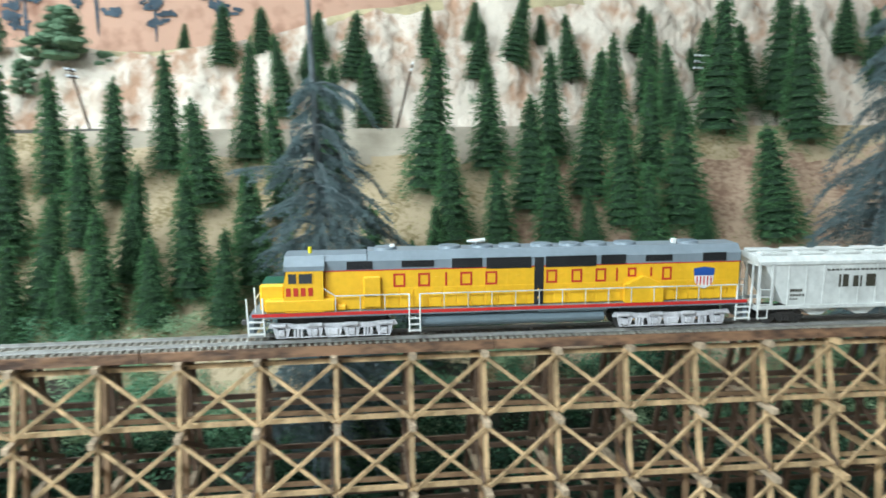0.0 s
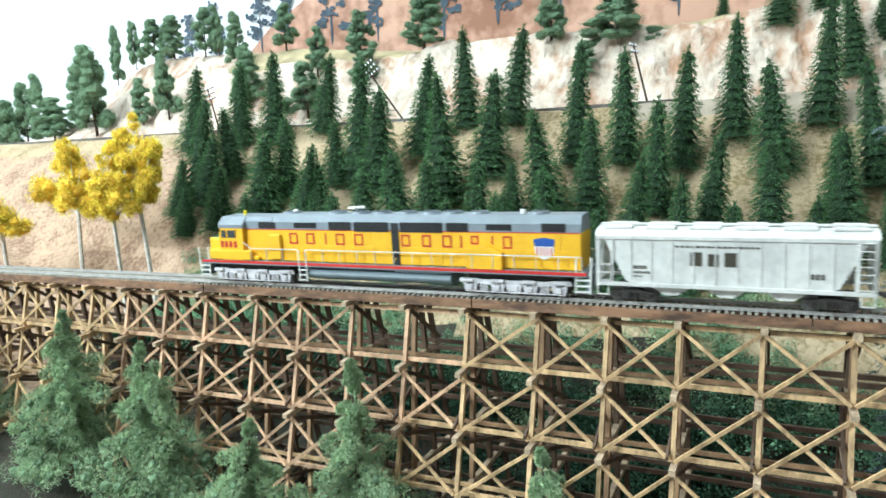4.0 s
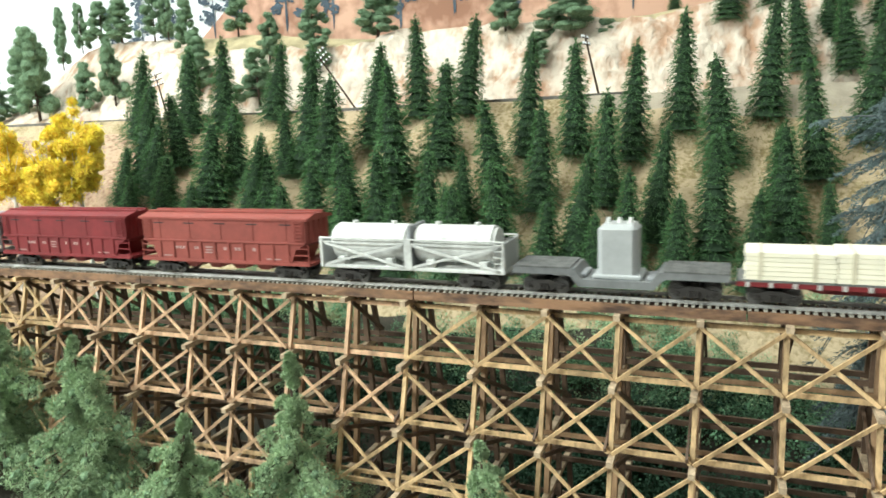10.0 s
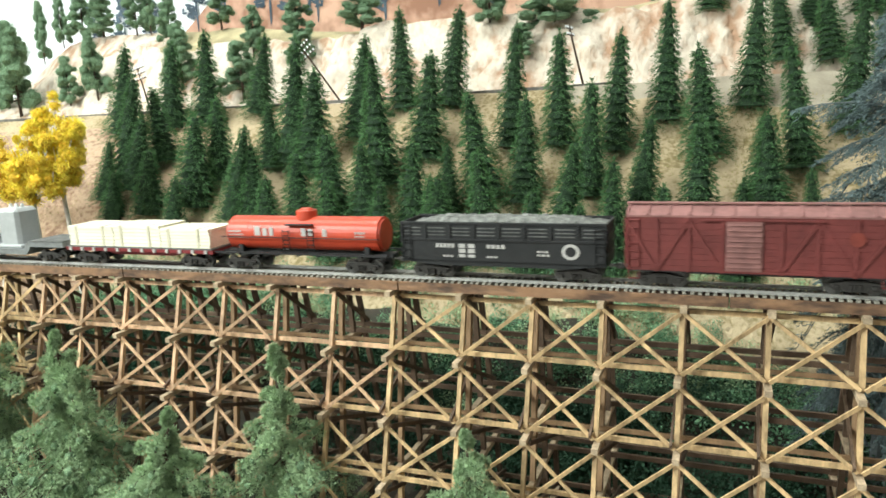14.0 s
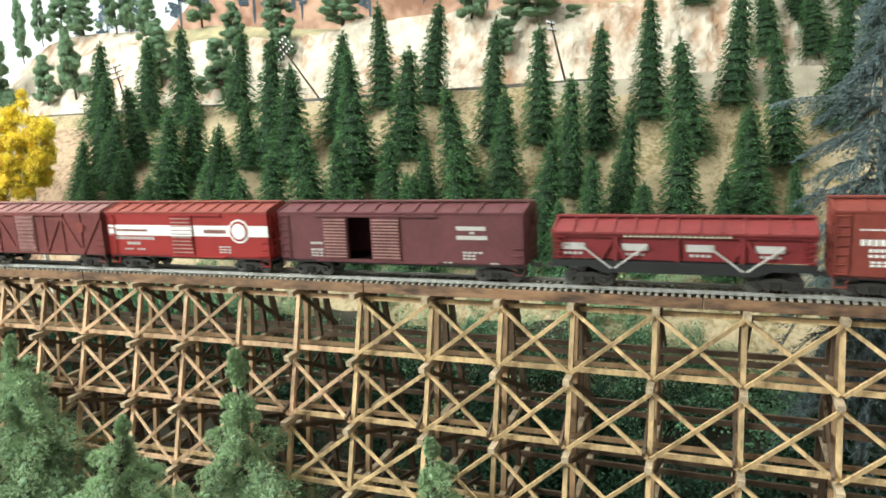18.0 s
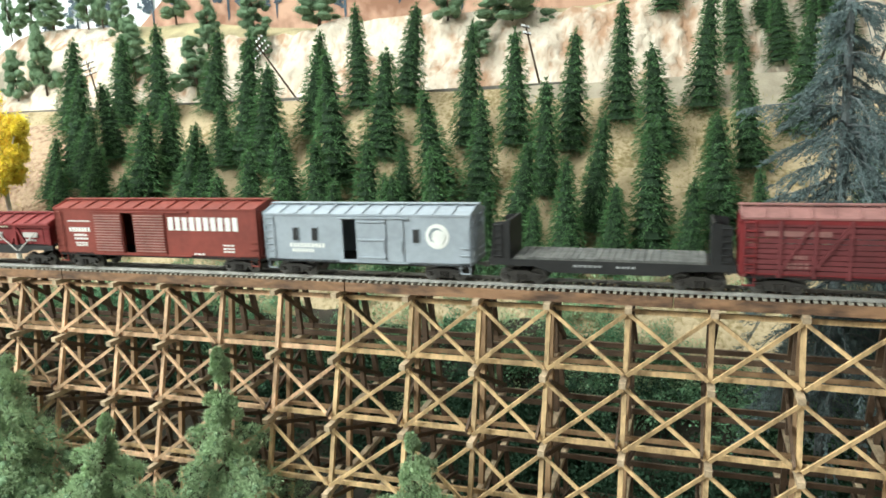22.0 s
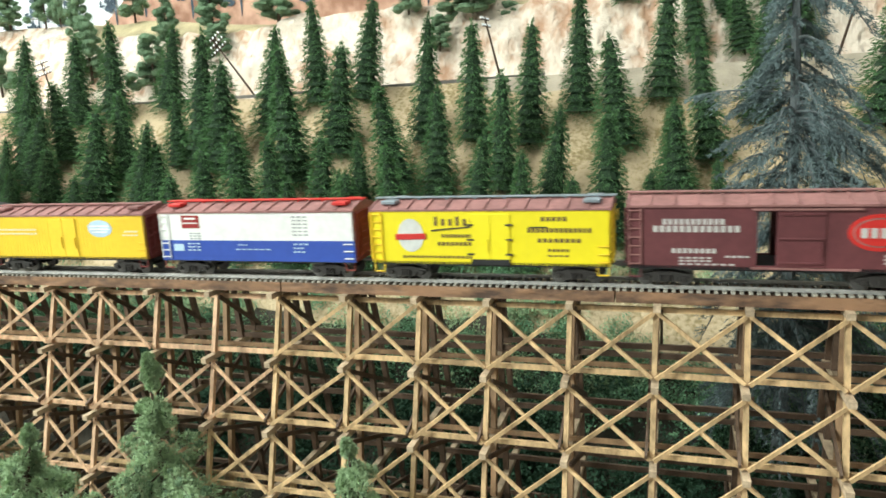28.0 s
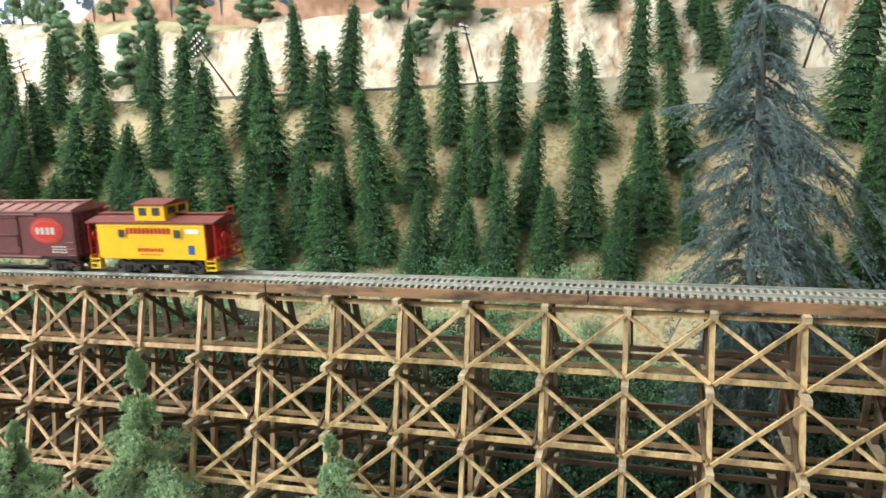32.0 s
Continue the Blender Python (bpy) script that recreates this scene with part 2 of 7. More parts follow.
def ground_z(x, y):
    """Height of the scenery."""
    wob = 0.010 * noise.noise((x * 7, y * 7, 0)) + 0.005 * noise.noise((x * 19, y * 19, 3))
    low = knots(x, (-1.5, -1.05, -0.65, -0.3, 0.2, 0.8, 1.2), (1.10, 1.02, 0.945, 0.88, 0.86, 0.93, 1.08))
    lz = ledge_z(x)
    if y < 0.93:
        z = knots(y, (0.15, 0.42, 0.50, 0.56, 0.62, 0.68, 0.74, 0.80, 0.93), (low - 0.02, low, low + 0.015, max(low + 0.02, 0.93), max(low + 0.03, 0.985), max(low + 0.04, 1.04), 1.105, 1.175, lz))
        k = min(1, max(0, (y - 0.50) / 0.1)) * min(1, max(0, (0.93 - y) / 0.03))
        z += wob * (0.5 + k)
        if abs(x + 0.17) > 0.85:
            gap = min(1, (abs(x + 0.17) - 0.85) / 0.18)
            shelf = RAIL + grade(x) - 0.006
            near = max(0, 1 - max(0, abs(y - track_y(x)) - 0.03) / 0.10)
            z = z * (1 - gap * near) + min(shelf, shelf) * gap * near
            if abs(y - track_y(x)) < 0.05:
                z = min(z, shelf)
        return z
    cz = max(crest_z(x), lz - 0.03)
    if y < 0.985:
        return lz + wob * 0.2
    if y < 1.06:
        f = (y - 0.985) / 0.075
        rough = 0.016 * noise.noise((x * 13, y * 16, 7)) + (0.055 * abs(noise.noise((x * 7 + y * 4, y * 5, 5))) - 0.012) * math.sin(math.pi * min(1, f * 1.05)) + 0.009 * noise.noise((x * 34, y * 30, 2)) + 0.005 * noise.noise((x * 75, y * 60, 9))
        return lz + (cz - lz) * f ** 0.8 + rough * min(1, f * 4)
    rear = knots(x, (-1.65, -1.46, -1.38, -1.3, -1.0, -0.8, -0.6), (1.26, 1.385, 1.42, 1.425, 1.42, 1.40, cz + 0.007)) if x < -0.6 else cz + 0.007
    f = min(1, (y - 1.06) / 0.07)
    return cz + (rear - cz) * f * f + 0.05 * max(0, y - 1.13) + wob * 0.6


# ---- the room ----
def plain_box(name, x0, x1, y0, y1, z0, z1, mat, label, category):
    bm = bmesh.new()
    bx(bm, x0, x1, y0, y1, z0, z1)
    return tagged(part(name, bm, mat, None), label, category, kind="structure")


plain_box("floor", -5.2, 5.2, -2.6, 1.46, -0.05, 0, M_FLOOR, "dark grey carpet floor of the layout room", "floor")
plain_box("ceiling", -5.2, 5.2, -2.6, 1.46, 2.6, 2.65, M_WALL, "off-white painted room ceiling", "ceiling")
plain_box("wall_south", -5.2, 5.2, -2.65, -2.6, 0, 2.6, M_WALL, "plain off-white room wall", "wall")
plain_box("wall_west", -5.25, -5.2, -2.6, 1.46, 0, 2.6, M_WALL, "plain off-white room wall", "wall")
plain_box("wall_east", 5.2, 5.25, -2.6, 1.46, 0, 2.6, M_WALL, "plain off-white room wall", "wall")
plain_box("wall_north", -5.2, 5.2, 1.46, 1.5, 0, 2.6, M_WALL, "plain off-white room wall behind the layout", "wall")
plain_box("backdrop", -5.2, 5.2, 1.40, 1.43, 0.9, 2.3, M_SKY, "pale hazy sky painted on the backdrop board", "backdrop")


def mountain():
    """Red-brown mountains painted on the backdrop: a thin layer of paint on the board."""
    xs = np.linspace(-1.45, 2.2, 90)
    tops = [1.40 + 0.36 * min(1, max(0, (x + 1.40) / 0.75)) ** 0.8 + 0.05 * noise.noise((x * 3, 0, 0)) + 0.015 * noise.noise((x * 14, 1, 0)) for x in xs]
    vs, fs = [], []
    for x, z in zip(xs, tops):
        vs += [(x, 1.397, 1.1), (x, 1.397, z), (x, 1.3995, 1.1), (x, 1.3995, z)]
    for i in range(len(xs) - 1):
        a, b = 4 * i, 4 * i + 4
        fs += [(a, b, b + 1, a + 1), (a + 1, b + 1, b + 3, a + 3)]
    ob = mesh_part("backdrop_mountain", vs, fs, M_MOUNT, None)
    tagged(ob, "red-brown mountain range painted on the backdrop", "backdrop", kind="structure")


mountain()


def fluorescent_fixture(x, y):
    root = thing("fluorescent_fixture", "white metal ceiling fixture with two lit tubes", "ceiling lamp", "ceiling fixtures of the room")
    root.location = (x, y, 2.6)
    bm = bmesh.new()
    bx(bm, -0.95, 0.95, -0.1, 0.1, -0.03, 0, 0.008)
    part("housing", bm, M_WHITE, root)
    for s in (-0.05, 0.05):
        bm = bmesh.new()
        cyl(bm, (0, s, -0.028), 0.012, 1.85, "X", 10)
        part("tube", bm, M_TUBE, root, "glowing fluorescent tube")


M_TUBE = tube_glow("tube_glow", 6)
for fx, fy in ((-1.1, 0.45), (1.7, 0.45), (-2.1, -1.30), (1.5, -1.8)):
    fluorescent_fixture(fx, fy)


# ---- the scenery ----
def terrain():
    xs = np.concatenate((np.arange(-2.6, -1.3, 0.05), np.arange(-1.3, 0.75, 0.008), np.arange(0.75, 1.71, 0.05)))
    ys = np.concatenate((np.arange(0.15, 0.5, 0.02), np.arange(0.5, 0.93, 0.0125), (0.93, 0.94, 0.96, 0.98), np.arange(0.985, 1.066, 0.0055), np.arange(1.08, 1.405, 0.03)))
    def folded(x, y):
        # gullies and buttresses of the plaster cliff, running down at a slant
        z = ground_z(x, y)
        if not 0.985 < y < 1.075:
            return (x, y, z)
        f = math.sin(math.pi * min(1, (y - 0.985) / 0.085)) ** 0.6
        u = x * 15 + z * 9
        fold = abs(noise.noise((u, z * 7, 3))) * 1.5 + 0.55 * abs(noise.noise((u * 2.3, z * 22, 5))) + 0.2 * noise.noise((x * 70, z * 70, 1))
        return (x + 0.006 * noise.noise((x * 30, z * 30, 8)) * f, y - 0.030 * (fold - 0.35) * f, z)

    vs = [folded(x, y) for y in ys for x in xs]
    w = len(xs)
    fs, zone = [], []
    for j in range(len(ys) - 1):
        for i in range(w - 1):
            a = j * w + i
            fs.append((a, a + 1, a + w + 1, a + w))
            y = (ys[j] + ys[j + 1]) / 2
            x = xs[i] + 0.03 * noise.noise((xs[i] * 9, y * 9, 1))
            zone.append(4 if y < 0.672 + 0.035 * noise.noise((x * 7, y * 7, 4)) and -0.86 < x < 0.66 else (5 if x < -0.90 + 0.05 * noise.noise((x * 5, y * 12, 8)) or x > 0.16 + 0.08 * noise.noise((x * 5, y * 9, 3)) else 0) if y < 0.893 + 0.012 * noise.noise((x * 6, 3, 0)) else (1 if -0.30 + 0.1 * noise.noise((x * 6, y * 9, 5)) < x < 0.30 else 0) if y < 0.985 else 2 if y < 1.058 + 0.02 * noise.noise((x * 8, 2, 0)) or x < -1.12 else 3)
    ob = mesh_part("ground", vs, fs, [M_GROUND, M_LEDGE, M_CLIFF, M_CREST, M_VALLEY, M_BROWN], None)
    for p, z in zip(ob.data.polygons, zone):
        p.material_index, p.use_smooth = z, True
    tagged(ob, "sandy hillside with dry grass, a roadbed ledge and pale rock cliff", "ground", kind="structure")


terrain()


def dry_grass():
    """Static grass and crumbs of turf scattered over the slope."""
    rnd = np.random.RandomState(5)
    vs, fs = [], []
    while len(fs) < 15000:
        x, y = rnd.uniform(-1.25, 0.75), rnd.uniform(0.68, 0.91)
        if noise.noise((x * 11, y * 11, 6)) + 0.35 * noise.noise((x * 40, y * 40, 2)) < rnd.uniform(-0.15, 0.45):
            continue
        z = ground_z(x, y)
        a, h, w = rnd.uniform(0, 6.28), rnd.uniform(0.0012, 0.0042), rnd.uniform(0.0003, 0.0008)
        dx, dy = rnd.normal(size=2) * h * 0.5
        k = len(vs)
        vs += [(x - w * math.cos(a), y - w * math.sin(a), z - 0.001), (x + w * math.cos(a), y + w * math.sin(a), z - 0.001), (x + dx, y + dy, z + h)]
        fs.append((k, k + 1, k + 2))
    ob = mesh_part("dry_grass", vs, fs, M_GRASS, None)
    tagged(ob, "tufts of yellowish dry grass over the sandy slope", "grass", kind="stuff")


M_GRASS = material("dry_grass_blades", (0.36, 0.32, 0.13), 0.95, spread=0.5, scale=12, bump=0.0, island=0.35)
dry_grass()


def ledge_edge():
    """Dark edging board along the back of the roadbed ledge."""
    bm = bmesh.new()
    xs = np.arange(-1.6, -0.20, 0.05)
    for a, b in zip(xs, xs[1:]):
        za, zb = ledge_z(a) + 0.0015, ledge_z(b) + 0.0015
        beam(bm, (a, 0.932 + 0.002 * math.sin(a * 20), za), (b, 0.932 + 0.002 * math.sin(b * 20), zb), 0.004, 0.0042)
    tagged(part("ledge_edging", bm, M_EDGE, None), "thin weathered grey edging along the ledge", "edging", kind="structure")


ledge_edge()
plain_box("fascia", -5.2, 5.2, 0.11, 0.148, 0.3, 0.86, M_TIMBER_DARK, "dark stained plywood front edge of the layout", "fascia")
plain_box("layout_deck", -5.2, 5.2, 0.15, 1.40, 0.70, 0.74, M_TIMBER_DARK, "plywood deck under the model scenery", "deck")


def roadbed(x0, x1):
    """Plain shelf that carries the track past the modelled scenery."""
    bm = bmesh.new()
    n = 12
    for i in range(n):
        a, b = x0 + (x1 - x0) * i / n, x0 + (x1 - x0) * (i + 1) / n
        y = track_y((a + b) / 2)
        bx(bm, a, b, y - 0.05, y + 0.05, 0.74, RAIL + grade(a) - 0.0046)
    tagged(part("roadbed_shelf", bm, M_LEDGE, None), "plain grey shelf that carries the track onward", "shelf", kind="structure")


roadbed(-5.15, -1.03)
roadbed(0.69, 5.15)


# ---- the trestle ----
BENT, FIRST = 0.0496, -0.750
SHIFTED = {4: 0.005, 9: 0.004, 10: 0.003}   # bents that stand a little off the even spacing
TIER, BATTER = 0.0452, 0.0112
CAP_Z = 1.1348


def bent_x(n):
    return FIRST + BENT * n + SHIFTED.get(n, 0.003 * max(0, 3 - n))


def trestle():
    root = thing("timber_trestle", "tall stained timber railway trestle with crossed bracing", "bridge")
    rnd = random.Random(4)

    def piece(name, a, b, w, h, mat, group=None):
        if group is not None:
            beam(group, a, b, w, h)
            return
        bm = bmesh.new()
        beam(bm, a, b, w, h)
        ob = part(name, bm, mat, root)
        return ob

    rear = bmesh.new()
    low = bmesh.new()
    ix = range(-5, 25)
    for n in ix:
        x = bent_x(n)
        y = cap_y(x)
        back = y + 0.046
        gz = ground_z(x, y)
        near = 1 <= n <= 21
        for k in range(7):
            z = CAP_Z + 0.0008 + grade(x) - TIER * k
            if z < gz - 0.01:
                break
            f, r = y - BATTER * k, back + BATTER * k
            j = rnd.uniform(-0.001, 0.001)
            # cap across the bent
            wood = M_TIMBER_RED if n + rnd.uniform(-1.5, 1.5) < 6 - 0.6 * k + 2.2 * (k > 0) else M_TIMBER
            piece("cap", (x + j, f - (0.0042 if k == 0 else 0.0024), z), (x + j * 0.5, r, z), 0.0042, 0.0037, M_CAP, None if near and k < 5 else low)
            zb = z - TIER + 0.0028
            # front batter post, inner posts, rear batter post
            piece("post", (x, f + 0.0085, z - 0.0025), (x, f + 0.0085 - BATTER * 0.94, zb), 0.0030, 0.0032, wood, None if near and k < 5 else low)
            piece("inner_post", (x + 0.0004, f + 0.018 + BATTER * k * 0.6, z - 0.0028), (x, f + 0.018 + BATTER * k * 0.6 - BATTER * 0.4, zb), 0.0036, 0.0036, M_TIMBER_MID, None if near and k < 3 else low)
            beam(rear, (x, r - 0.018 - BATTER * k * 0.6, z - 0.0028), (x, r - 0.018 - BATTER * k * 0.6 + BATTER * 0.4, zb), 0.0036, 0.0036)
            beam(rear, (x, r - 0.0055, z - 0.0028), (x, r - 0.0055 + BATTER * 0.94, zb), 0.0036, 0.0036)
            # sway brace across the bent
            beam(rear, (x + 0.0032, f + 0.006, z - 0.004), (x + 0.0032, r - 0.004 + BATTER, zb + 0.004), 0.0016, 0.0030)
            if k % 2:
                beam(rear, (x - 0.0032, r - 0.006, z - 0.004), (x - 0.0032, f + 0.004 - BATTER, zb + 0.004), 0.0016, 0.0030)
            # bracing to the next bent
            x2 = bent_x(n + 1)
            y2 = cap_y(x2) - BATTER * k
            dg = grade(x2) - grade(x)
            if n < 24:
                o = f + 0.0052
                o2 = y2 + 0.0052
                if not (k == 0 and n in (6, 7)) and z - TIER > gz - 0.03:
                    piece("brace", (x + 0.001, o, z - 0.0045), (x2 - 0.001, o2 - BATTER * 0.95, z + dg - TIER + 0.0045), 0.0013, 0.0024, wood, None if near and k < 4 else low)
                    piece("brace", (x2 - 0.001, o2 - 0.0014, z + dg - 0.0045), (x + 0.001, o - BATTER * 0.95 - 0.0014, z - TIER + 0.0045), 0.0013, 0.0024, wood, None if near and k < 4 else low)
                dz = -0.0046 if k == 0 else 0.0046
                piece("girt", (x - 0.002, f + 0.0118, z + dz), (x2 + 0.002, y2 + 0.0118, z + dg + dz), 0.0022, 0.0031, wood, None if near and k < 5 else low)
                if k:
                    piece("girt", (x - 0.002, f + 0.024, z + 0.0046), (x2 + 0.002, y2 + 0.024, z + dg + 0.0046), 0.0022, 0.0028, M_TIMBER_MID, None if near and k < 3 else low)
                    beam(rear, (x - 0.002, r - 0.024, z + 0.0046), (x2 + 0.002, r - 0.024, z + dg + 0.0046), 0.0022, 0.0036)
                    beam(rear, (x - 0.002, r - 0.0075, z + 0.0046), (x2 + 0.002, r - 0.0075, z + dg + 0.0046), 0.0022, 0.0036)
    ob = part("rear_framing", rear, M_TIMBER_DARK, root, "rear posts, girts and sway braces, darkened to give shade")
    ob["kind"] = "stuff"
    ob = part("lower_framing", low, M_TIMBER, root, "lower posts, caps and braces of the trestle")
    ob["kind"] = "stuff"
    # stringers in butted lengths
    cuts = (-1.03, -0.86, -0.60, -0.348, -0.128, 0.10, 0.33, 0.55, 0.69)
    for a, b in zip(cuts, cuts[1:]):
        for nm, s, t, z0, z1 in (("guard_timber", 0.0024, 0.0041, 0.0011, 0.0031), ("stringer", 0.0042, 0.0150, 0.0017, 0.0043), ("stringer", 0.0205, 0.0325, 0.0017, 0.0043)):
            bm = bmesh.new()
            m = (a + b) / 2
            pts = [(a + 0.0003, cap_y(a) + s), (m, cap_y(m) + s), (b - 0.0003, cap_y(b) + s), (b - 0.0003, cap_y(b) + t), (m, cap_y(m) + t), (a + 0.0003, cap_y(a) + t)]
            lo = [bm.verts.new((x, y, CAP_Z + 0.0013 + grade(x) + z0)) for x, y in pts]
            hi = [bm.verts.new((x, y, RAIL + grade(x) - z1)) for x, y in pts]
            bm.faces.new(lo[::-1])
            bm.faces.new(hi)
            for i in range(6):
                bm.faces.new((lo[i], lo[(i + 1) % 6], hi[(i + 1) % 6], hi[i]))
            bmesh.ops.bevel(bm, geom=list(bm.edges), offset=0.0003, segments=1, affect="EDGES")
            part(nm, bm, M_STRINGER, root, "dark red-brown deck beam")
    return root


trestle()


def railway_track():
    root = thing("railway_track", "single model railway track with grey weathered ties", "track", kind="structure")
    xs = np.concatenate((np.linspace(-5.1, -1.2, 20), np.linspace(-1.15, 0.9, 60), np.linspace(1.0, 5.1, 20)))
    prof = ((-0.0011, 0), (0.0011, 0), (0.0011, 0.0004), (0.0003, 0.0006), (0.0003, 0.0015), (0.0006, 0.0016), (0.0006, 0.0021), (-0.0006, 0.0021), (-0.0006, 0.0016), (-0.0003, 0.0015), (-0.0003, 0.0006), (-0.0011, 0.0004))
    for side in (-0.0086, 0.0086):
        vs = [(x, track_y(x) + side + a, RAIL + grade(x) - 0.0021 + b) for x in xs for a, b in prof]
        k = len(prof)
        fs = [(i * k + j, i * k + (j + 1) % k, (i + 1) * k + (j + 1) % k, (i + 1) * k + j) for i in range(len(xs) - 1) for j in range(k)]
        mesh_part("rail", vs, fs, M_RAIL, root, "thin steel rail")
    bm = bmesh.new()
    bx(bm, -0.00115, 0.00115, -0.0138, 0.0138, -0.0042, -0.0021, 0.0002)
    first = None
    far = bmesh.new()
    rnd = random.Random(8)
    x = -5.05
    while x < 5.05:
        if -0.80 < x < 0.535:
            if first is None:
                first = part("tie", bm, M_TIE, root)
                ob = first
            else:
                ob = first.copy()
                scene.collection.objects.link(ob)
            ob.matrix_basis = pose(x + rnd.uniform(-0.0003, 0.0003), track_y(x) + rnd.uniform(-0.0004, 0.0004), RAIL + grade(x), 0, -0.77, rnd.uniform(-1.5, 1.5))
        else:
            y = track_y(x)
            bx(far, x - 0.00125, x + 0.00125, y - 0.0138, y + 0.0138, RAIL + grade(x) - 0.0042, RAIL + grade(x) - 0.0021)
        x += 0.0045
    ob = part("far_ties", far, M_TIE, root)
    ob["kind"] = "stuff"


railway_track()


# ---- trees ----
def leaf_mesh(name, pts, dirs, size, rnd, mat, wide=0.5):
    """Small two-triangle leaves at pts, each pointing along dirs."""
    pts, dirs = np.array(pts), np.array(dirs)
    n = len(pts)
    side = rnd.normal(size=(n, 3))
    dirs = dirs / (np.linalg.norm(dirs, axis=1, keepdims=True) + 1e-9)
    side = np.cross(dirs, side)
    side /= np.linalg.norm(side, axis=1, keepdims=True) + 1e-9
    s = size * rnd.uniform(0.6, 1.3, (n, 1))
    v = np.stack((pts, pts + dirs * s * 0.5 + side * s * wide * 0.5, pts + dirs * s, pts + dirs * s * 0.5 - side * s * wide * 0.5), 1).reshape(-1, 3)
    f = [(4 * i, 4 * i + 1, 4 * i + 2, 4 * i + 3) for i in range(n)]
    me = bpy.data.meshes.new(name)
    me.from_pydata(v.tolist(), [], f)
    me.materials.append(mat)
    return me


def conifer_meshes(seed):
    """Crown and trunk of a bottle-brush spruce one metre tall, to be scaled: whorls of short drooping twigs set with needles."""
    rnd = np.random.RandomState(seed)
    pts, dirs = [], []
    full = rnd.uniform(0.72, 0.92)
    whorls = 44
    for i in range(whorls):
        h = 0.045 + 0.925 * (i + rnd.uniform(-0.25, 0.25)) / whorls
        r = 0.205 * min(1.0, (1.03 - h) / 0.92) ** full * (1 + 0.05 * rnd.normal()) + 0.003
        k = int(8 + 13 * (1 - h))
        for j in range(k):
            a = 2 * math.pi * (j + rnd.uniform(-0.45, 0.45)) / k + i * 0.7
            rr = r * (rnd.uniform(0.80, 1.06) if rnd.rand() > 0.12 else rnd.uniform(1.05, 1.2))
            drop = rnd.uniform(0.15, 0.55) * rr
            hz = h + rnd.uniform(-0.024, 0.024)
            for q in (0.62, 0.76, 0.87, 0.95, 1.0):
                for side in ((-1, 1) if q < 0.99 else (0,)):
                    b = a + side * rnd.uniform(0.25, 0.95)
                    pts.append((math.cos(a) * rr * q, math.sin(a) * rr * q, hz - drop * q * q + rnd.uniform(-0.004, 0.004)))
                    dirs.append((math.cos(b), math.sin(b), rnd.uniform(-0.75, 0.25)))
    for i in range(60):
        pts.append((0, 0, 0.90 + 0.08 * rnd.rand()))
        dirs.append((*rnd.normal(size=2) * 0.55, 0.9))
    crown = leaf_mesh("crown", pts, dirs, 0.040, rnd, M_NEEDLE, 0.14)
    # Dark cones inside the crown put the shade between twigs into colour.
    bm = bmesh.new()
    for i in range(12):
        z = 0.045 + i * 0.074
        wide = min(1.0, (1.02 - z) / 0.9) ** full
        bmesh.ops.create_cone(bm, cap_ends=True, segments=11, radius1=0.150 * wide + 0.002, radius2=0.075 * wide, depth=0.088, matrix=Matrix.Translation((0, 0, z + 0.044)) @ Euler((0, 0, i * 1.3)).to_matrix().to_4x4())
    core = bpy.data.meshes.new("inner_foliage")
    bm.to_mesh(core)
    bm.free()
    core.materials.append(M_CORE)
    bm = bmesh.new()
    bmesh.ops.create_cone(bm, cap_ends=True, segments=7, radius1=0.018, radius2=0.006, depth=0.35, matrix=Matrix.Translation((0, 0, 0.075)))
    trunk = bpy.data.meshes.new("trunk")
    bm.to_mesh(trunk)
    bm.free()
    trunk.materials.append(M_BARK)
    return crown, core, trunk


CONIFERS = [conifer_meshes(20 + i) for i in range(6)]
tree_rnd = random.Random(11)


def conifer(x, y, h, lean=0.0, wide=1.0):
    root = thing("spruce_tree", "dark green bottle-brush spruce standing on the sandy hillside", "tree", "spruces on the hillside")
    root.matrix_basis = pose(x, y, ground_z(x, y) - 0.004, tree_rnd.uniform(-2, 2), lean, 0)
    w = wide * tree_rnd.uniform(0.96, 1.04)
    turn = tree_rnd.uniform(0, 6.28)
    for me in CONIFERS[tree_rnd.randrange(6)]:
        ob = new(me.name.split(".")[0], me)
        ob.parent = root
        ob.matrix_basis = Matrix.Rotation(turn, 4, "Z") @ Matrix.Diagonal((h * w, h * w, h, 1))
    return root


# foot, height, lean and fullness of each spruce, row by row up the slope
SPRUCES_A = ((-0.499, 0.72, 0.109, 3, 1.23), (-0.422, 0.723, 0.109, -1, 1.25), (-0.324, 0.723, 0.099, 4, 1.17), (-0.273, 0.725, 0.074, 3, 1.14), (-0.237, 0.725, 0.12, 0, 0.95), (-0.19, 0.727, 0.09, 1, 1.18), (-0.806, 0.728, 0.097, 9, 1.19), (-0.12, 0.729, 0.099, 2, 1.02), (-0.438, 0.73, 0.103, 1, 1.04), (-0.656, 0.732, 0.094, 0, 1.23), (-0.571, 0.732, 0.095, 3, 1.18), (-0.296, 0.736, 0.13, 9, 0.92), (-0.373, 0.737, 0.125, -4, 1.07), (0.034, 0.738, 0.104, -3, 1.11), (-0.467, 0.746, 0.125, 2, 1.05), (-0.157, 0.748, 0.132, 0, 0.95), (-0.526, 0.75, 0.119, -2, 1.23), (-0.051, 0.752, 0.077, -6, 0.92))
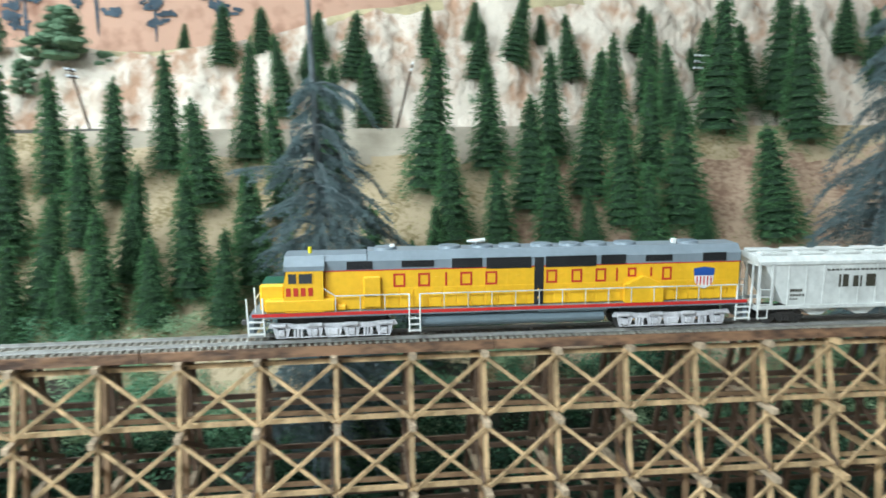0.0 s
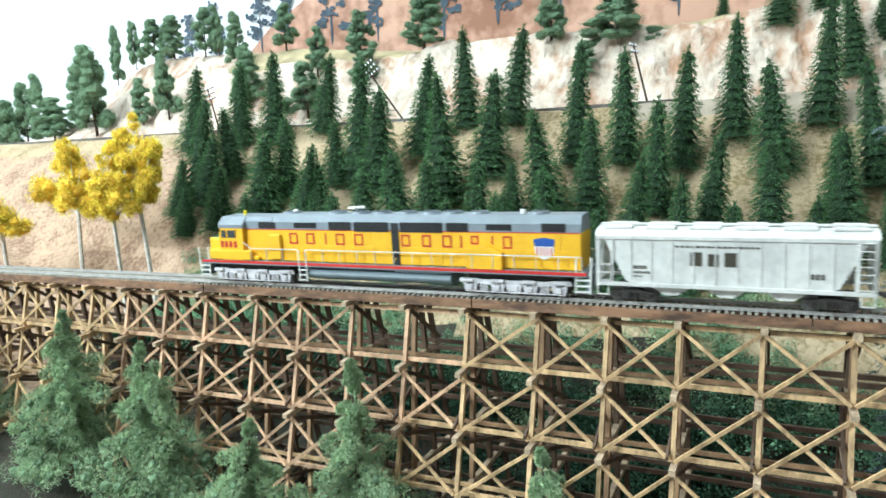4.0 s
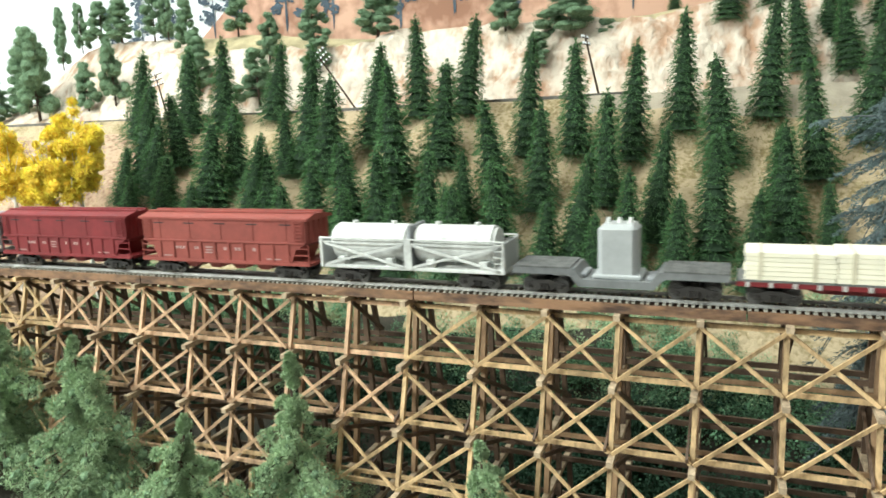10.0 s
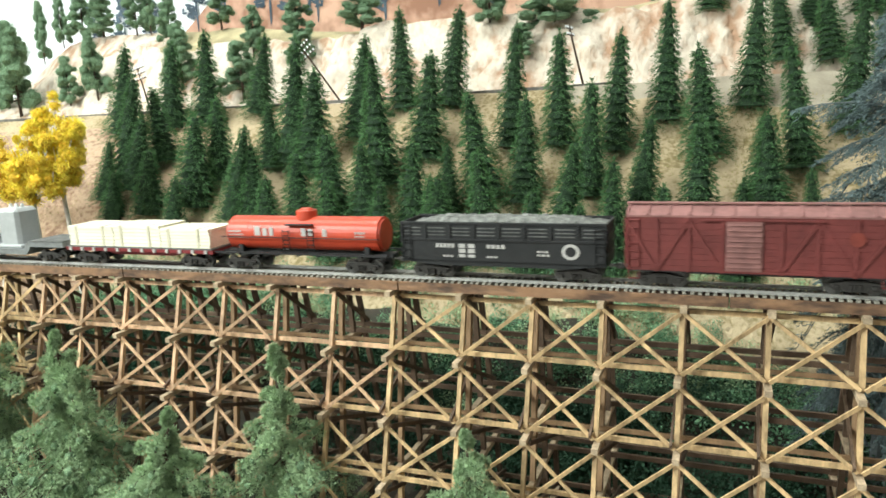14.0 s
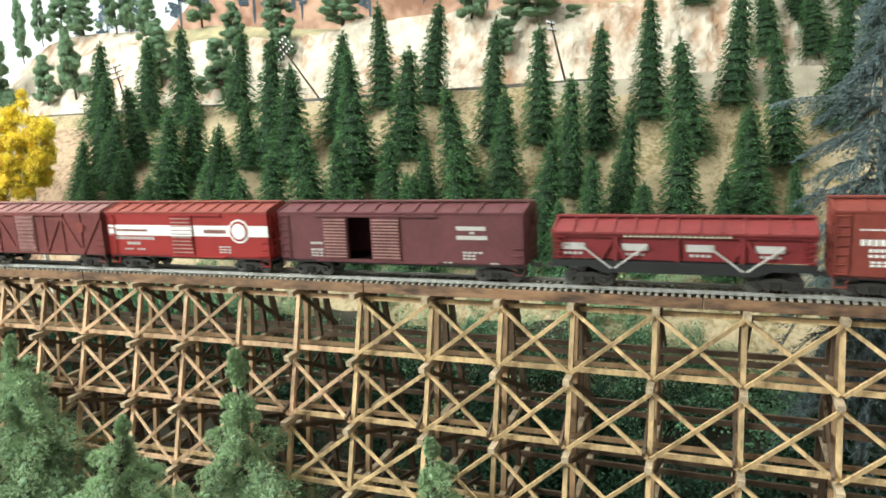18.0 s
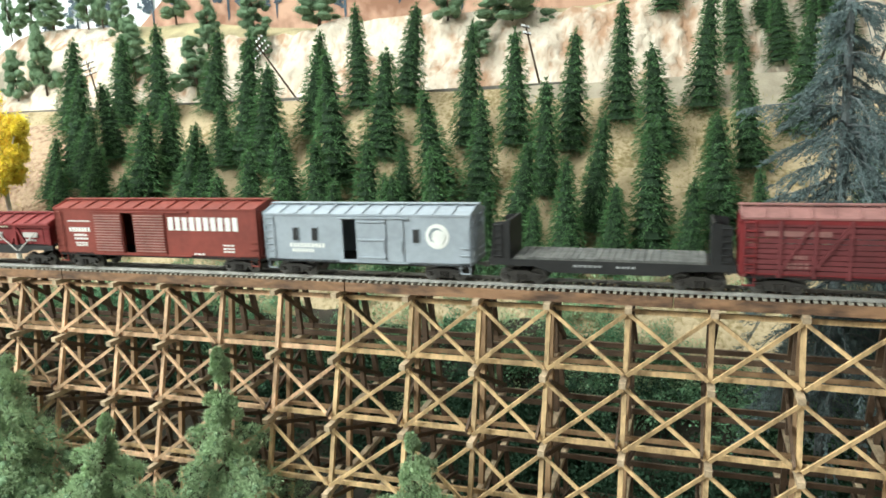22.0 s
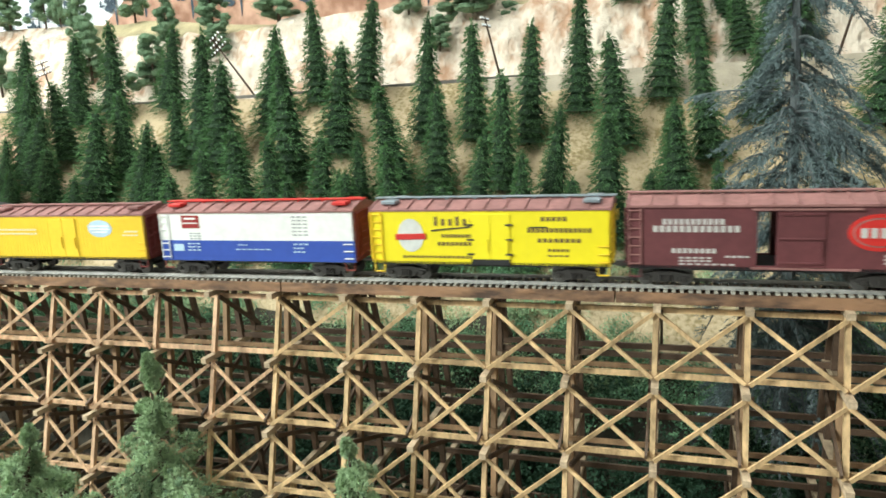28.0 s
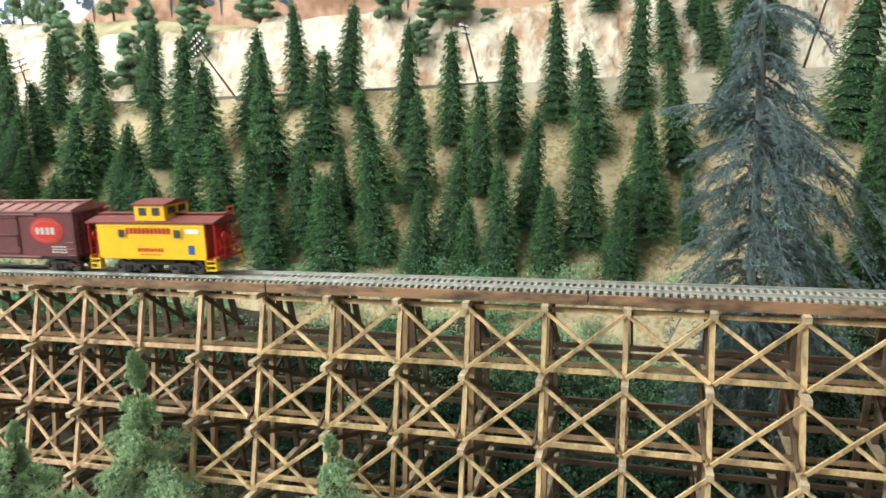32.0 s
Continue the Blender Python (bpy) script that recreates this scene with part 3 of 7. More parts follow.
SPRUCES_B = ((-0.622, 0.753, 0.102, 1, 1.31), (-0.93, 0.757, 0.072, 5, 1.4), (-0.091, 0.757, 0.127, -3, 0.92), (-0.217, 0.762, 0.123, 6, 0.89), (-0.728, 0.763, 0.126, 14, 1.04), (-0.697, 0.764, 0.098, 1, 1.33), (-0.578, 0.764, 0.114, -5, 1.32), (-0.875, 0.767, 0.093, 7, 1.4), (-0.43, 0.769, 0.091, 1, 1.15), (-0.798, 0.77, 0.125, 6, 1.25), (0.077, 0.772, 0.023, -4, 1.4), (0.285, 0.773, 0.082, -7, 1.16), (-0.959, 0.774, 0.089, 11, 1.16), (0.421, 0.777, 0.066, -7, 1.4), (0.241, 0.778, 0.117, -6, 1.1), (0.177, 0.78, 0.099, -4, 1.13), (0.357, 0.781, 0.101, -5, 1.17), (-0.097, 0.781, 0.096, -2, 1.11))
SPRUCES_C = ((0.106, 0.783, 0.049, -5, 1.39), (-0.916, 0.789, 0.105, 13, 1.31), (-0.345, 0.79, 0.123, 1, 1), (-0.272, 0.791, 0.127, 1, 0.86), (0.126, 0.791, 0.126, -6, 0.92), (-0.392, 0.793, 0.128, -9, 1.11), (0.525, 0.793, 0.138, -10, 1.25), (-0.527, 0.797, 0.161, -2, 0.98), (-0.94, 0.798, 0.149, 11, 0.84), (0.403, 0.798, 0.152, -5, 1.03), (0.334, 0.8, 0.131, -6, 1.12), (-0.777, 0.803, 0.113, 3, 1.15), (-0.061, 0.811, 0.129, -8, 0.84), (0.223, 0.818, 0.132, -3, 1.13), (-0.64, 0.82, 0.138, 4, 1.16), (-0.707, 0.827, 0.088, -1, 1.4), (-0.482, 0.827, 0.131, 5, 1.09), (-0.896, 0.832, 0.108, -5, 1.33))
SPRUCES_D = ((-0.679, 0.834, 0.165, 7, 0.87), (-0.251, 0.835, 0.135, 2, 0.83), (-0.153, 0.836, 0.119, -6, 1.1), (0.298, 0.84, 0.124, 2, 1.19), (0.1, 0.847, 0.171, 4, 0.95), (-0.378, 0.851, 0.149, 3, 0.75), (-0.318, 0.853, 0.135, 0, 0.81), (-0.016, 0.855, 0.143, 3, 0.75), (0.388, 0.857, 0.136, -4, 0.92), (-0.199, 0.869, 0.136, 0, 0.78), (-0.598, 0.873, 0.136, 8, 1.05), (0.183, 0.878, 0.128, -3, 1.08), (-0.111, 0.885, 0.145, 2, 0.75), (0.265, 0.887, 0.136, -3, 0.89), (-1.027, 0.888, 0.141, 11, 1.05), (-0.862, 0.893, 0.138, 3, 0.99), (-0.935, 0.896, 0.132, 5, 1.06), (-0.476, 0.9, 0.129, 8, 0.91))
SPRUCES_E = ((-0.541, 0.904, 0.136, -2, 0.86), (0.631, 0.911, 0.185, -7, 0.87), (0.358, 0.913, 0.135, -4, 0.91), (-0.787, 0.915, 0.118, 10, 1.09), (0.507, 0.921, 0.183, 0, 0.95), (0.446, 0.93, 0.114, -8, 0.97), (0.04, 0.986, 0.099, -3, 1.28), (0.36, 0.987, 0.097, 2, 1.1), (0.433, 0.988, 0.143, -1, 0.86), (0.634, 0.988, 0.19, -1, 0.85), (-0.02, 0.989, 0.091, -9, 1.22), (-0.072, 0.99, 0.11, -8, 0.86), (0.585, 0.991, 0.12, -7, 1.03), (0.508, 1, 0.057, -8, 1.4), (0.524, 1.001, 0.094, -1, 1.3), (0.805, 1.004, 0.11, -8, 1.16), (0.325, 1.005, 0.09, -8, 1.13), (0.187, 1.006, 0.082, 6, 1.18))
SPRUCES_F = ((0.24, 1.01, 0.102, 10, 1.11), (-0.047, 1.012, 0.064, 3, 1.31), (0.015, 1.013, 0.092, 5, 1.29), (0.757, 1.018, 0.09, -3, 1.24), (0.425, 1.019, 0.071, 7, 1.4), (0.121, 1.021, 0.075, -1, 1.25), (0.288, 1.032, 0.045, -4, 1.4), (-0.032, 1.034, 0.067, 2, 1.36), (0.187, 1.035, 0.056, 3, 1.4), (-0.159, 1.037, 0.081, 1, 1.3), (-0.106, 1.041, 0.066, -2, 1.39), (-0.239, 1.177, 0.045, 3, 1.4))
for spruce_row in (((0.099, 0.727, 0.093, -3, 1.15), (0.150, 0.720, 0.085, -4, 1.1), (0.062, 0.716, 0.060, -3, 1.2)), SPRUCES_A, SPRUCES_B, SPRUCES_C, SPRUCES_D, SPRUCES_E, SPRUCES_F):
    for sx, sy, sh, lean, full in spruce_row:
        conifer(sx, sy, sh * 1.03, lean, full)


# ---- the train ----
C_YELLOW = paint("locomotive_yellow", (0.83, 0.46, 0.012), 0.4)
C_GREY = paint("harbour_grey", (0.21, 0.245, 0.275), 0.4)
C_SILVER = paint("truck_silver", (0.60, 0.58, 0.60), 0.42, spread=0.35, scale=150)
C_RED = paint("stripe_red", (0.55, 0.025, 0.02), 0.45)
C_LETTER = paint("letter_red", (0.50, 0.035, 0.015), 0.5)
C_BLACK = paint("black_paint", (0.016, 0.016, 0.017), 0.6, spread=0.4)
C_TRUCK = material("dusty_truck_grey", (0.032, 0.028, 0.025), 0.75, spread=0.4, scale=200, bump=0.1)
C_WHITE = paint("white_paint", (0.80, 0.80, 0.77), 0.5)
C_DULL = paint("dull_white_print", (0.50, 0.47, 0.45), 0.6)
C_TANK = paint("fuel_tank_grey", (0.155, 0.195, 0.22), 0.4)
C_GREEN = paint("antiglare_green", (0.015, 0.10, 0.05), 0.7)
C_BLUE = paint("shield_blue", (0.02, 0.08, 0.33), 0.5)
C_GLASS = bpy.data.materials.new("window_glass")
C_GLASS.use_nodes = True
C_GLASS.node_tree.nodes["Principled BSDF"].inputs["Base Color"].default_value = (0.03, 0.035, 0.04, 1)
C_GLASS.node_tree.nodes["Principled BSDF"].inputs["Roughness"].default_value = 0.08
C_WHEEL = material("wheel_steel", (0.11, 0.105, 0.10), 0.42, 0.6, spread=0.4, scale=200, bump=0.1)
C_HOPW = paint("hopper_white", (0.62, 0.62, 0.59), 0.6, spread=0.2)
C_HOPG = paint("hopper_grey", (0.30, 0.31, 0.32), 0.65, spread=0.25)
C_OXIDE = paint("dark_oxide_red", (0.19, 0.018, 0.021), 0.6, spread=0.2)
C_BRICK = paint("faded_oxide_red", (0.27, 0.058, 0.044), 0.65, spread=0.2)
C_DECK = material("weathered_deck_boards", (0.125, 0.125, 0.12), 0.85, spread=0.4, scale=120, bump=0.4)
C_LUMBER = material("fresh_cut_lumber", (0.86, 0.80, 0.64), 0.8, spread=0.12, scale=90, bump=0.3, island=0.12, stretch=(0.2, 1, 1))
C_TANKRED = paint("tank_car_red", (0.53, 0.062, 0.028), 0.38)
C_LOAD = material("grey_gravel_load", (0.20, 0.20, 0.185), 0.9, spread=0.5, scale=200, fine=3, bump=1.0)
C_WINE = paint("wine_brown", (0.125, 0.034, 0.038), 0.6, spread=0.2)
C_BOX = paint("boxcar_red", (0.22, 0.042, 0.030), 0.6, spread=0.2)
C_OXB = paint("oxide_brown", (0.165, 0.035, 0.032), 0.65, spread=0.25)
C_TUSCAN = paint("bright_boxcar_red", (0.30, 0.018, 0.016), 0.5)
C_DEEPRED = paint("deep_red_roof", (0.22, 0.03, 0.03), 0.6, spread=0.2)
C_ROOFP = paint("dusty_pink_roof", (0.27, 0.125, 0.115), 0.75, spread=0.3)
C_ROOFG = paint("grey_roof", (0.30, 0.31, 0.31), 0.7, spread=0.25)
C_MOW = paint("work_car_grey", (0.33, 0.37, 0.42), 0.55, spread=0.15)
C_ORANGE = paint("reefer_orange", (0.80, 0.25, 0.012), 0.5)
C_AMBER = paint("reefer_yellow", (0.83, 0.55, 0.03), 0.5, spread=0.08)
C_LEMON = paint("lemon_yellow", (0.84, 0.70, 0.012), 0.5, spread=0.05)
C_COBALT = paint("cobalt_blue", (0.025, 0.07, 0.36), 0.45)
C_DARKPRINT = paint("dark_print", (0.05, 0.045, 0.03), 0.6)
C_UMBER = paint("umber_print", (0.16, 0.10, 0.03), 0.6)
C_CREAM = paint("cream_print", (0.75, 0.70, 0.55), 0.6)
C_PALEBLUE = paint("pale_blue_print", (0.45, 0.60, 0.72), 0.6)
C_SEMI = paint("weathered_tank_white", (0.60, 0.60, 0.575), 0.5, spread=0.3)
C_LOADG = paint("pale_machine_grey", (0.40, 0.41, 0.41), 0.55, spread=0.12)
C_RING = paint("ring_red_orange", (0.72, 0.13, 0.03), 0.55)
C_BROWNPRINT = paint("thin_brown_print", (0.33, 0.12, 0.02), 0.6)
C_STRAP = paint("pale_strap", (0.58, 0.52, 0.38), 0.7)
C_LOWGREY = paint("low_car_grey", (0.17, 0.175, 0.175), 0.65, spread=0.3)
# Paler than the doors: painted highlights that their ribs catch.
C_RIBLIGHT = paint("dusty_worn_ribs", (0.36, 0.19, 0.17), 0.7, spread=0.3)
C_FADED = paint("faded_print", (0.42, 0.26, 0.24), 0.7, spread=0.3)


def wheel_mesh():
    bm = bmesh.new()
    cyl(bm, (0, 0, 0), 0.0050, 0.0024, "Y", 20)
    cyl(bm, (0, 0.0013, 0), 0.0056, 0.0006, "Y", 20)
    cyl(bm, (0, -0.0012, 0), 0.0018, 0.0012, "Y", 10)
    me = bpy.data.meshes.new("wheel")
    bm.to_mesh(me)
    bm.free()
    me.materials.append(C_WHEEL)
    return me


WHEEL = wheel_mesh()


def wheels(parent, xs, z=0.0052):
    for x in xs:
        for s in (-1, 1):
            ob = new("wheel", WHEEL)
            ob.parent = parent
            ob.matrix_basis = pose(x, s * 0.0086, z, 0, 0, 0 if s < 0 else 180)


def truck(root, x, mat, base=0.0205):
    """A freight truck: two side frames with journals and springs, bolster and axles, and its wheels."""
    bm = bmesh.new()
    h = base / 2
    for s in (-1, 1):
        y0, y1 = sorted((s * 0.0118, s * 0.0138))
        prism(bm, [(-h - 0.0035, 0.0055), (-h - 0.003, 0.0075), (-h + 0.003, 0.0085), (-0.004, 0.0095), (0.004, 0.0095), (h - 0.003, 0.0085), (h + 0.003, 0.0075), (h + 0.0035, 0.0055), (h + 0.001, 0.0045), (h - 0.003, 0.0055), (0.0055, 0.0028), (-0.0055, 0.0028), (-h + 0.003, 0.0055), (-h - 0.001, 0.0045)], y0, y1)
        for j in (-h, h):
            bx(bm, j - 0.0017, j + 0.0017, s * 0.0120, s * 0.0152, 0.0040, 0.0068, 0.0003)
        for j in (-0.0022, 0, 0.0022):
            cyl(bm, (j, s * 0.0146, 0.0052), 0.0009, 0.004, "Z", 8)
    bx(bm, -0.003, 0.003, -0.0125, 0.0125, 0.006, 0.0095)
    for j in (-h, h):
        rod(bm, (j, -0.0118, 0.0052), (j, 0.0118, 0.0052), 0.0012, 8)
    ob = part("truck", bm, mat, root, "dark truck with sprung side frames")
    ob.location = (x, 0, 0)
    wheels(ob, (-h, h))
    return ob


def coupler(root, x, d):
    bm = bmesh.new()
    bx(bm, x, x + d * 0.0065, -0.0013, 0.0013, 0.0095, 0.0115, 0.0003)
    bx(bm, x + d * 0.005, x + d * 0.0085, -0.0022, 0.0014, 0.0087, 0.0123, 0.0005)
    part("coupler", bm, C_WHEEL, root)


def running_gear(root, L, mat=None, inset=0.026, base=0.0205):
    for d in (-1, 1):
        truck(root, d * (L / 2 - inset), mat or C_TRUCK, base)
        coupler(root, d * (L / 2 - 0.001), d)


def ladder(root, x, y, z0, z1, w, n, mat, side=True, rails=True):
    """Rungs on a side (side) or an end of a car."""
    bm = bmesh.new()
    out = math.copysign(0.0012, y) if side else math.copysign(0.0012, x)
    for i in range(n):
        z = z0 + (z1 - z0) * i / (n - 1)
        if side:
            rod(bm, (x - w / 2, y + out, z), (x + w / 2, y + out, z), 0.0004, 5)
        else:
            rod(bm, (x + out, y - w / 2, z), (x + out, y + w / 2, z), 0.0004, 5)
    if rails:
        for d in (-1, 1):
            if side:
                rod(bm, (x + d * w / 2, y + out, z0 - 0.001), (x + d * w / 2, y + out, z1 + 0.001), 0.0004, 5)
            else:
                rod(bm, (x + out, y + d * w / 2, z0 - 0.001), (x + out, y + d * w / 2, z1 + 0.001), 0.0004, 5)
    part("ladder", bm, mat, root)


def bars(root, y, rows, mat, label="plain printed bars"):
    """Printed matter as plain bars: rows of (x, z, width, height, count), left end and foot."""
    bm = bmesh.new()
    for x, z, w, h, n in rows:
        p = w / n
        for i in range(n):
            bx(bm, x + p * i, x + p * (i + (0.68 if n > 1 else 1)), y - 0.00022, y, z, z + h)
    part("lettering", bm, mat, root, label)


def strokes(root, y, rows, mat, label):
    """Large lettering as one plain block for each character: rows of (x, z, width, height)."""
    for x, z, w, h in rows:
        bm = bmesh.new()
        bx(bm, x + w * 0.08, x + w * 0.90, y - 0.00022, y, z, z + h)
        part("lettering", bm, mat, root, label)


def hollow_blocks(root, y, rows, mat, label, t=0.0013):
    """Large lettering as one hollow block for each character."""
    bm = bmesh.new()
    for x, z, w, h in rows:
        if w < 3 * t:
            bx(bm, x, x + t, y - 0.00022, y, z, z + h)
            continue
        for a, b, c, d in ((0, t, 0, h), (w - t, w, 0, h), (t, w - t, 0, t), (t, w - t, h - t, h)):
            bx(bm, x + a, x + b, y - 0.00022, y, z + c, z + d)
    part("lettering", bm, mat, root, label)


def disc(root, x, y, z, rx, rz, mat, name="herald", label="", n=20):
    bm = bmesh.new()
    bmesh.ops.create_cone(bm, cap_ends=True, segments=n, radius1=1, radius2=1, depth=0.0003, matrix=Matrix.Translation((x, y, z)) @ Matrix.Diagonal((rx, 1, rz, 1)) @ Euler((math.pi / 2, 0, 0)).to_matrix().to_4x4())
    part(name, bm, mat, root, label)


def car(name, label, s0, s1, category="railway wagon"):
    root = thing(name, label, category, "vehicles of the train")
    TRAIN.append((root, (s0 + s1) / 2))
    return root, s1 - s0


TRAIN = []
W = 0.0172


# -- locomotive --
def locomotive():
    root, L = car("diesel_locomotive", "long yellow and grey double diesel locomotive with silver trucks", -0.0535, 0.2713, "locomotive")
    o = -L / 2
    bm = bmesh.new()
    bx(bm, o + 0.042, o + L, -0.0135, 0.0135, 0.0185, 0.0445, 0.0006)
    part("hood", bm, C_YELLOW, root, "yellow engine hood side")
    # upper hood, grey, with sloped shoulders
    bm = bmesh.new()
    profile(bm, [(-0.0137, 0.0445), (-0.0137, 0.0505), (-0.0095, 0.0562), (0.0095, 0.0562), (0.0137, 0.0505), (0.0137, 0.0445)], o + 0.070, o + L)
    part("upper_hood", bm, C_GREY, root, "grey roof and radiator band")
    bm = bmesh.new()
    profile(bm, [(-0.0137, 0.0445), (-0.0137, 0.0510), (-0.0105, 0.0545), (0.0105, 0.0545), (0.0137, 0.0510), (0.0137, 0.0445)], o + 0.042, o + 0.0695)
    part("front_roof", bm, C_GREY, root)
    # cab
    bm = bmesh.new()
    prism(bm, [(o + 0.0165, 0.0185), (o + 0.0165, 0.038), (o + 0.0185, 0.046), (o + 0.0415, 0.046), (o + 0.0415, 0.0185)], -0.0172, 0.0172)
    cab = part("cab", bm, C_YELLOW, root, "wide yellow driver's cab")
    bm = bmesh.new()
    profile(bm, [(-0.0176, 0.0455), (-0.0176, 0.0485), (-0.0115, 0.0545), (0.0115, 0.0545), (0.0176, 0.0485), (0.0176, 0.0455)], o + 0.0168, o + 0.0425)
    part("cab_roof", bm, C_GREY, cab)
    for x0, x1 in ((0.0195, 0.0245), (0.0262, 0.0345)):
        bm = bmesh.new()
        bx(bm, o + x0 - 0.0006, o + x1 + 0.0006, -0.0176, -0.0170, 0.0368, 0.0445)
        w = part("window", bm, C_YELLOW, cab)
        bm = bmesh.new()
        bx(bm, o + x0, o + x1, -0.0178, -0.0174, 0.0375, 0.0438)
        part("pane", bm, C_GLASS, w)
    for y in (-0.010, 0.001):
        bm = bmesh.new()
        bx(bm, o + 0.0161, o + 0.0168, y, y + 0.009, 0.0385, 0.0445)
        part("windscreen", bm, C_GLASS, cab)
    # nose
    bm = bmesh.new()
    bx(bm, o + 0.0005, o + 0.0168, -0.0125, 0.0125, 0.0185, 0.0365, 0.0016)
    part("nose", bm, C_YELLOW, root)
    bm = bmesh.new()
    bx(bm, o + 0.0018, o + 0.0166, -0.0108, 0.0108, 0.0362, 0.0372, 0.0004)
    part("antiglare_panel", bm, C_GREEN, root, "dull green panel on the nose")
    bm = bmesh.new()
    bx(bm, o + 0.004, o + 0.049, -0.0178, 0.0178, 0.0185, 0.0272, 0.0012)
    bx(bm, o + 0.049, o + 0.056, -0.0160, 0.0160, 0.0185, 0.0225, 0.0012)
    part("side_box", bm, C_YELLOW, root)
    # frame, stripe
    bm = bmesh.new()
    bx(bm, o - 0.004, o + L + 0.004, -0.0178, 0.0178, 0.0150, 0.0182, 0.0003)
    part("frame", bm, C_GREY, root)
    bm = bmesh.new()
    bx(bm, o - 0.004, o + L + 0.004, -0.0181, -0.0178, 0.0162, 0.0183)
    bx(bm, o - 0.004, o + L + 0.004, 0.0178, 0.0181, 0.0162, 0.0183)
    part("red_stripe", bm, C_RED, root, "red sill stripe")
    bm = bmesh.new()
    bx(bm, o + 0.042, o + L, -0.01372, -0.0135, 0.0440, 0.0447)
    part("hood_line", bm, C_RED, root, "thin red line along the hood")
    # radiator grilles
    for a, b, z0, z1 in ((0.0565, 0.073, 0.0452, 0.0505), (0.092, 0.113, 0.0460, 0.0502), (0.125, 0.145, 0.0446, 0.0510), (0.148, 0.178, 0.0436, 0.0510), (0.188, 0.2225, 0.0436, 0.0510), (0.226, 0.243, 0.0446, 0.0510), (0.257, 0.2755, 0.0460, 0.0502), (0.2975, 0.314, 0.0452, 0.0510)):
        for y in (-1, 1):
            bm = bmesh.new()
            bx(bm, o + a, o + b, y * 0.0136, y * 0.0142, z0, z1)
            k = 6
            for i in range(k):
                z = z0 + (z1 - z0) * (i + 0.5) / k
                bx(bm, o + a, o + b, y * 0.0142, y * 0.01445, z - 0.00018, z + 0.00018)
            part("radiator_grille", bm, C_BLACK, root, "black louvred grille")
    # roof fans
    for x in (0.082, 0.125, 0.147, 0.166, 0.188, 0.208, 0.226, 0.247, 0.292):
        bm = bmesh.new()
        cyl(bm, (o + x, 0, 0.0570), 0.0078, 0.0016, "Z", 20, 0.0072)
        fan = part("roof_fan", bm, C_GREY, root)
        bm = bmesh.new()
        for i in range(7):
            bx(bm, o + x - 0.0062 + i * 0.0018, o + x - 0.0057 + i * 0.0018, -0.005, 0.005, 0.0578, 0.0581)
        part("fan_grating", bm, C_TANK, fan)
    bm = bmesh.new()
    for i in range(3):
        cyl(bm, (o + 0.140 + i * 0.003, -0.002 + 0.002 * i, 0.0605), 0.0008, 0.007, "X", 8, 0.0013)
    rod(bm, (o + 0.143, 0, 0.0565), (o + 0.143, 0, 0.0605), 0.0007)
    part("horn", bm, C_WHITE, root, "white air horn cluster")
    for x in (0.0865, 0.281):
        bm = bmesh.new()
        bx(bm, o + x - 0.0017, o + x + 0.0017, -0.004, -0.0005, 0.0560, 0.0595, 0.0005)
        part("sand_hatch", bm, C_WHITE, root)
    bm = bmesh.new()
    cyl(bm, (o + 0.0325, 0, 0.0565), 0.0013, 0.004, "Z", 10)
    part("beacon", bm, C_LEMON, root, "yellow roof beacon")
    # gap between engine doors
    bm = bmesh.new()
    bx(bm, o + 0.1803, o + 0.1866, -0.0139, -0.0132, 0.0186, 0.0505)
    part("open_panel", bm, C_BLACK, root, "open black gap between engine doors")
    bm = bmesh.new()
    for x in (0.07, 0.09, 0.108, 0.126, 0.144, 0.162, 0.192, 0.210, 0.228, 0.275, 0.31):
        bx(bm, o + x, o + x + 0.0004, -0.0137, -0.0134, 0.019, 0.044)
        bx(bm, o + x + 0.006, o + x + 0.0085, -0.0140, -0.0134, 0.024, 0.0255)
        bx(bm, o + x + 0.006, o + x + 0.0085, -0.0140, -0.0134, 0.038, 0.0392)
    part("door_seams", bm, C_YELLOW, root)
    for i in range(25):
        x = 0.0815 + 0.0094 * i
        if 0.176 < x < 0.188:
            continue
        bm = bmesh.new()
        bx(bm, o + x, o + x + 0.0088, -0.01385, -0.0134, 0.0192, 0.0322, 0.00015)
        bx(bm, o + x + 0.0072, o + x + 0.0080, -0.0142, -0.0138, 0.0225, 0.0240)
        bx(bm, o + x + 0.0072, o + x + 0.0080, -0.0142, -0.0138, 0.0280, 0.0295)
        part("engine_door", bm, C_YELLOW, root)
    bm = bmesh.new()
    bx(bm, o + 0.067, o + 0.0785, -0.0160, -0.0134, 0.0200, 0.0405, 0.0008)
    part("side_cabinet", bm, C_YELLOW, root)
    bm = bmesh.new()
    prism(bm, [(o + 0.242, 0.0185), (o + 0.242, 0.0305), (o + 0.255, 0.0365), (o + 0.269, 0.0305), (o + 0.269, 0.0185)], -0.0176, -0.0136)
    part("sand_box", bm, C_YELLOW, root, "yellow peaked box on the walkway")
    # lettering on the hood, number on the cab
    row = [(o + 0.0865 + d, 0.0328, 0.0078, 0.0090) for d in (0.0, 0.0162)] + [(o + 0.1205, 0.0328, 0.0019, 0.0090)] + [(o + 0.1305 + d, 0.0328, 0.0080, 0.0090) for d in (0.0, 0.0168)]
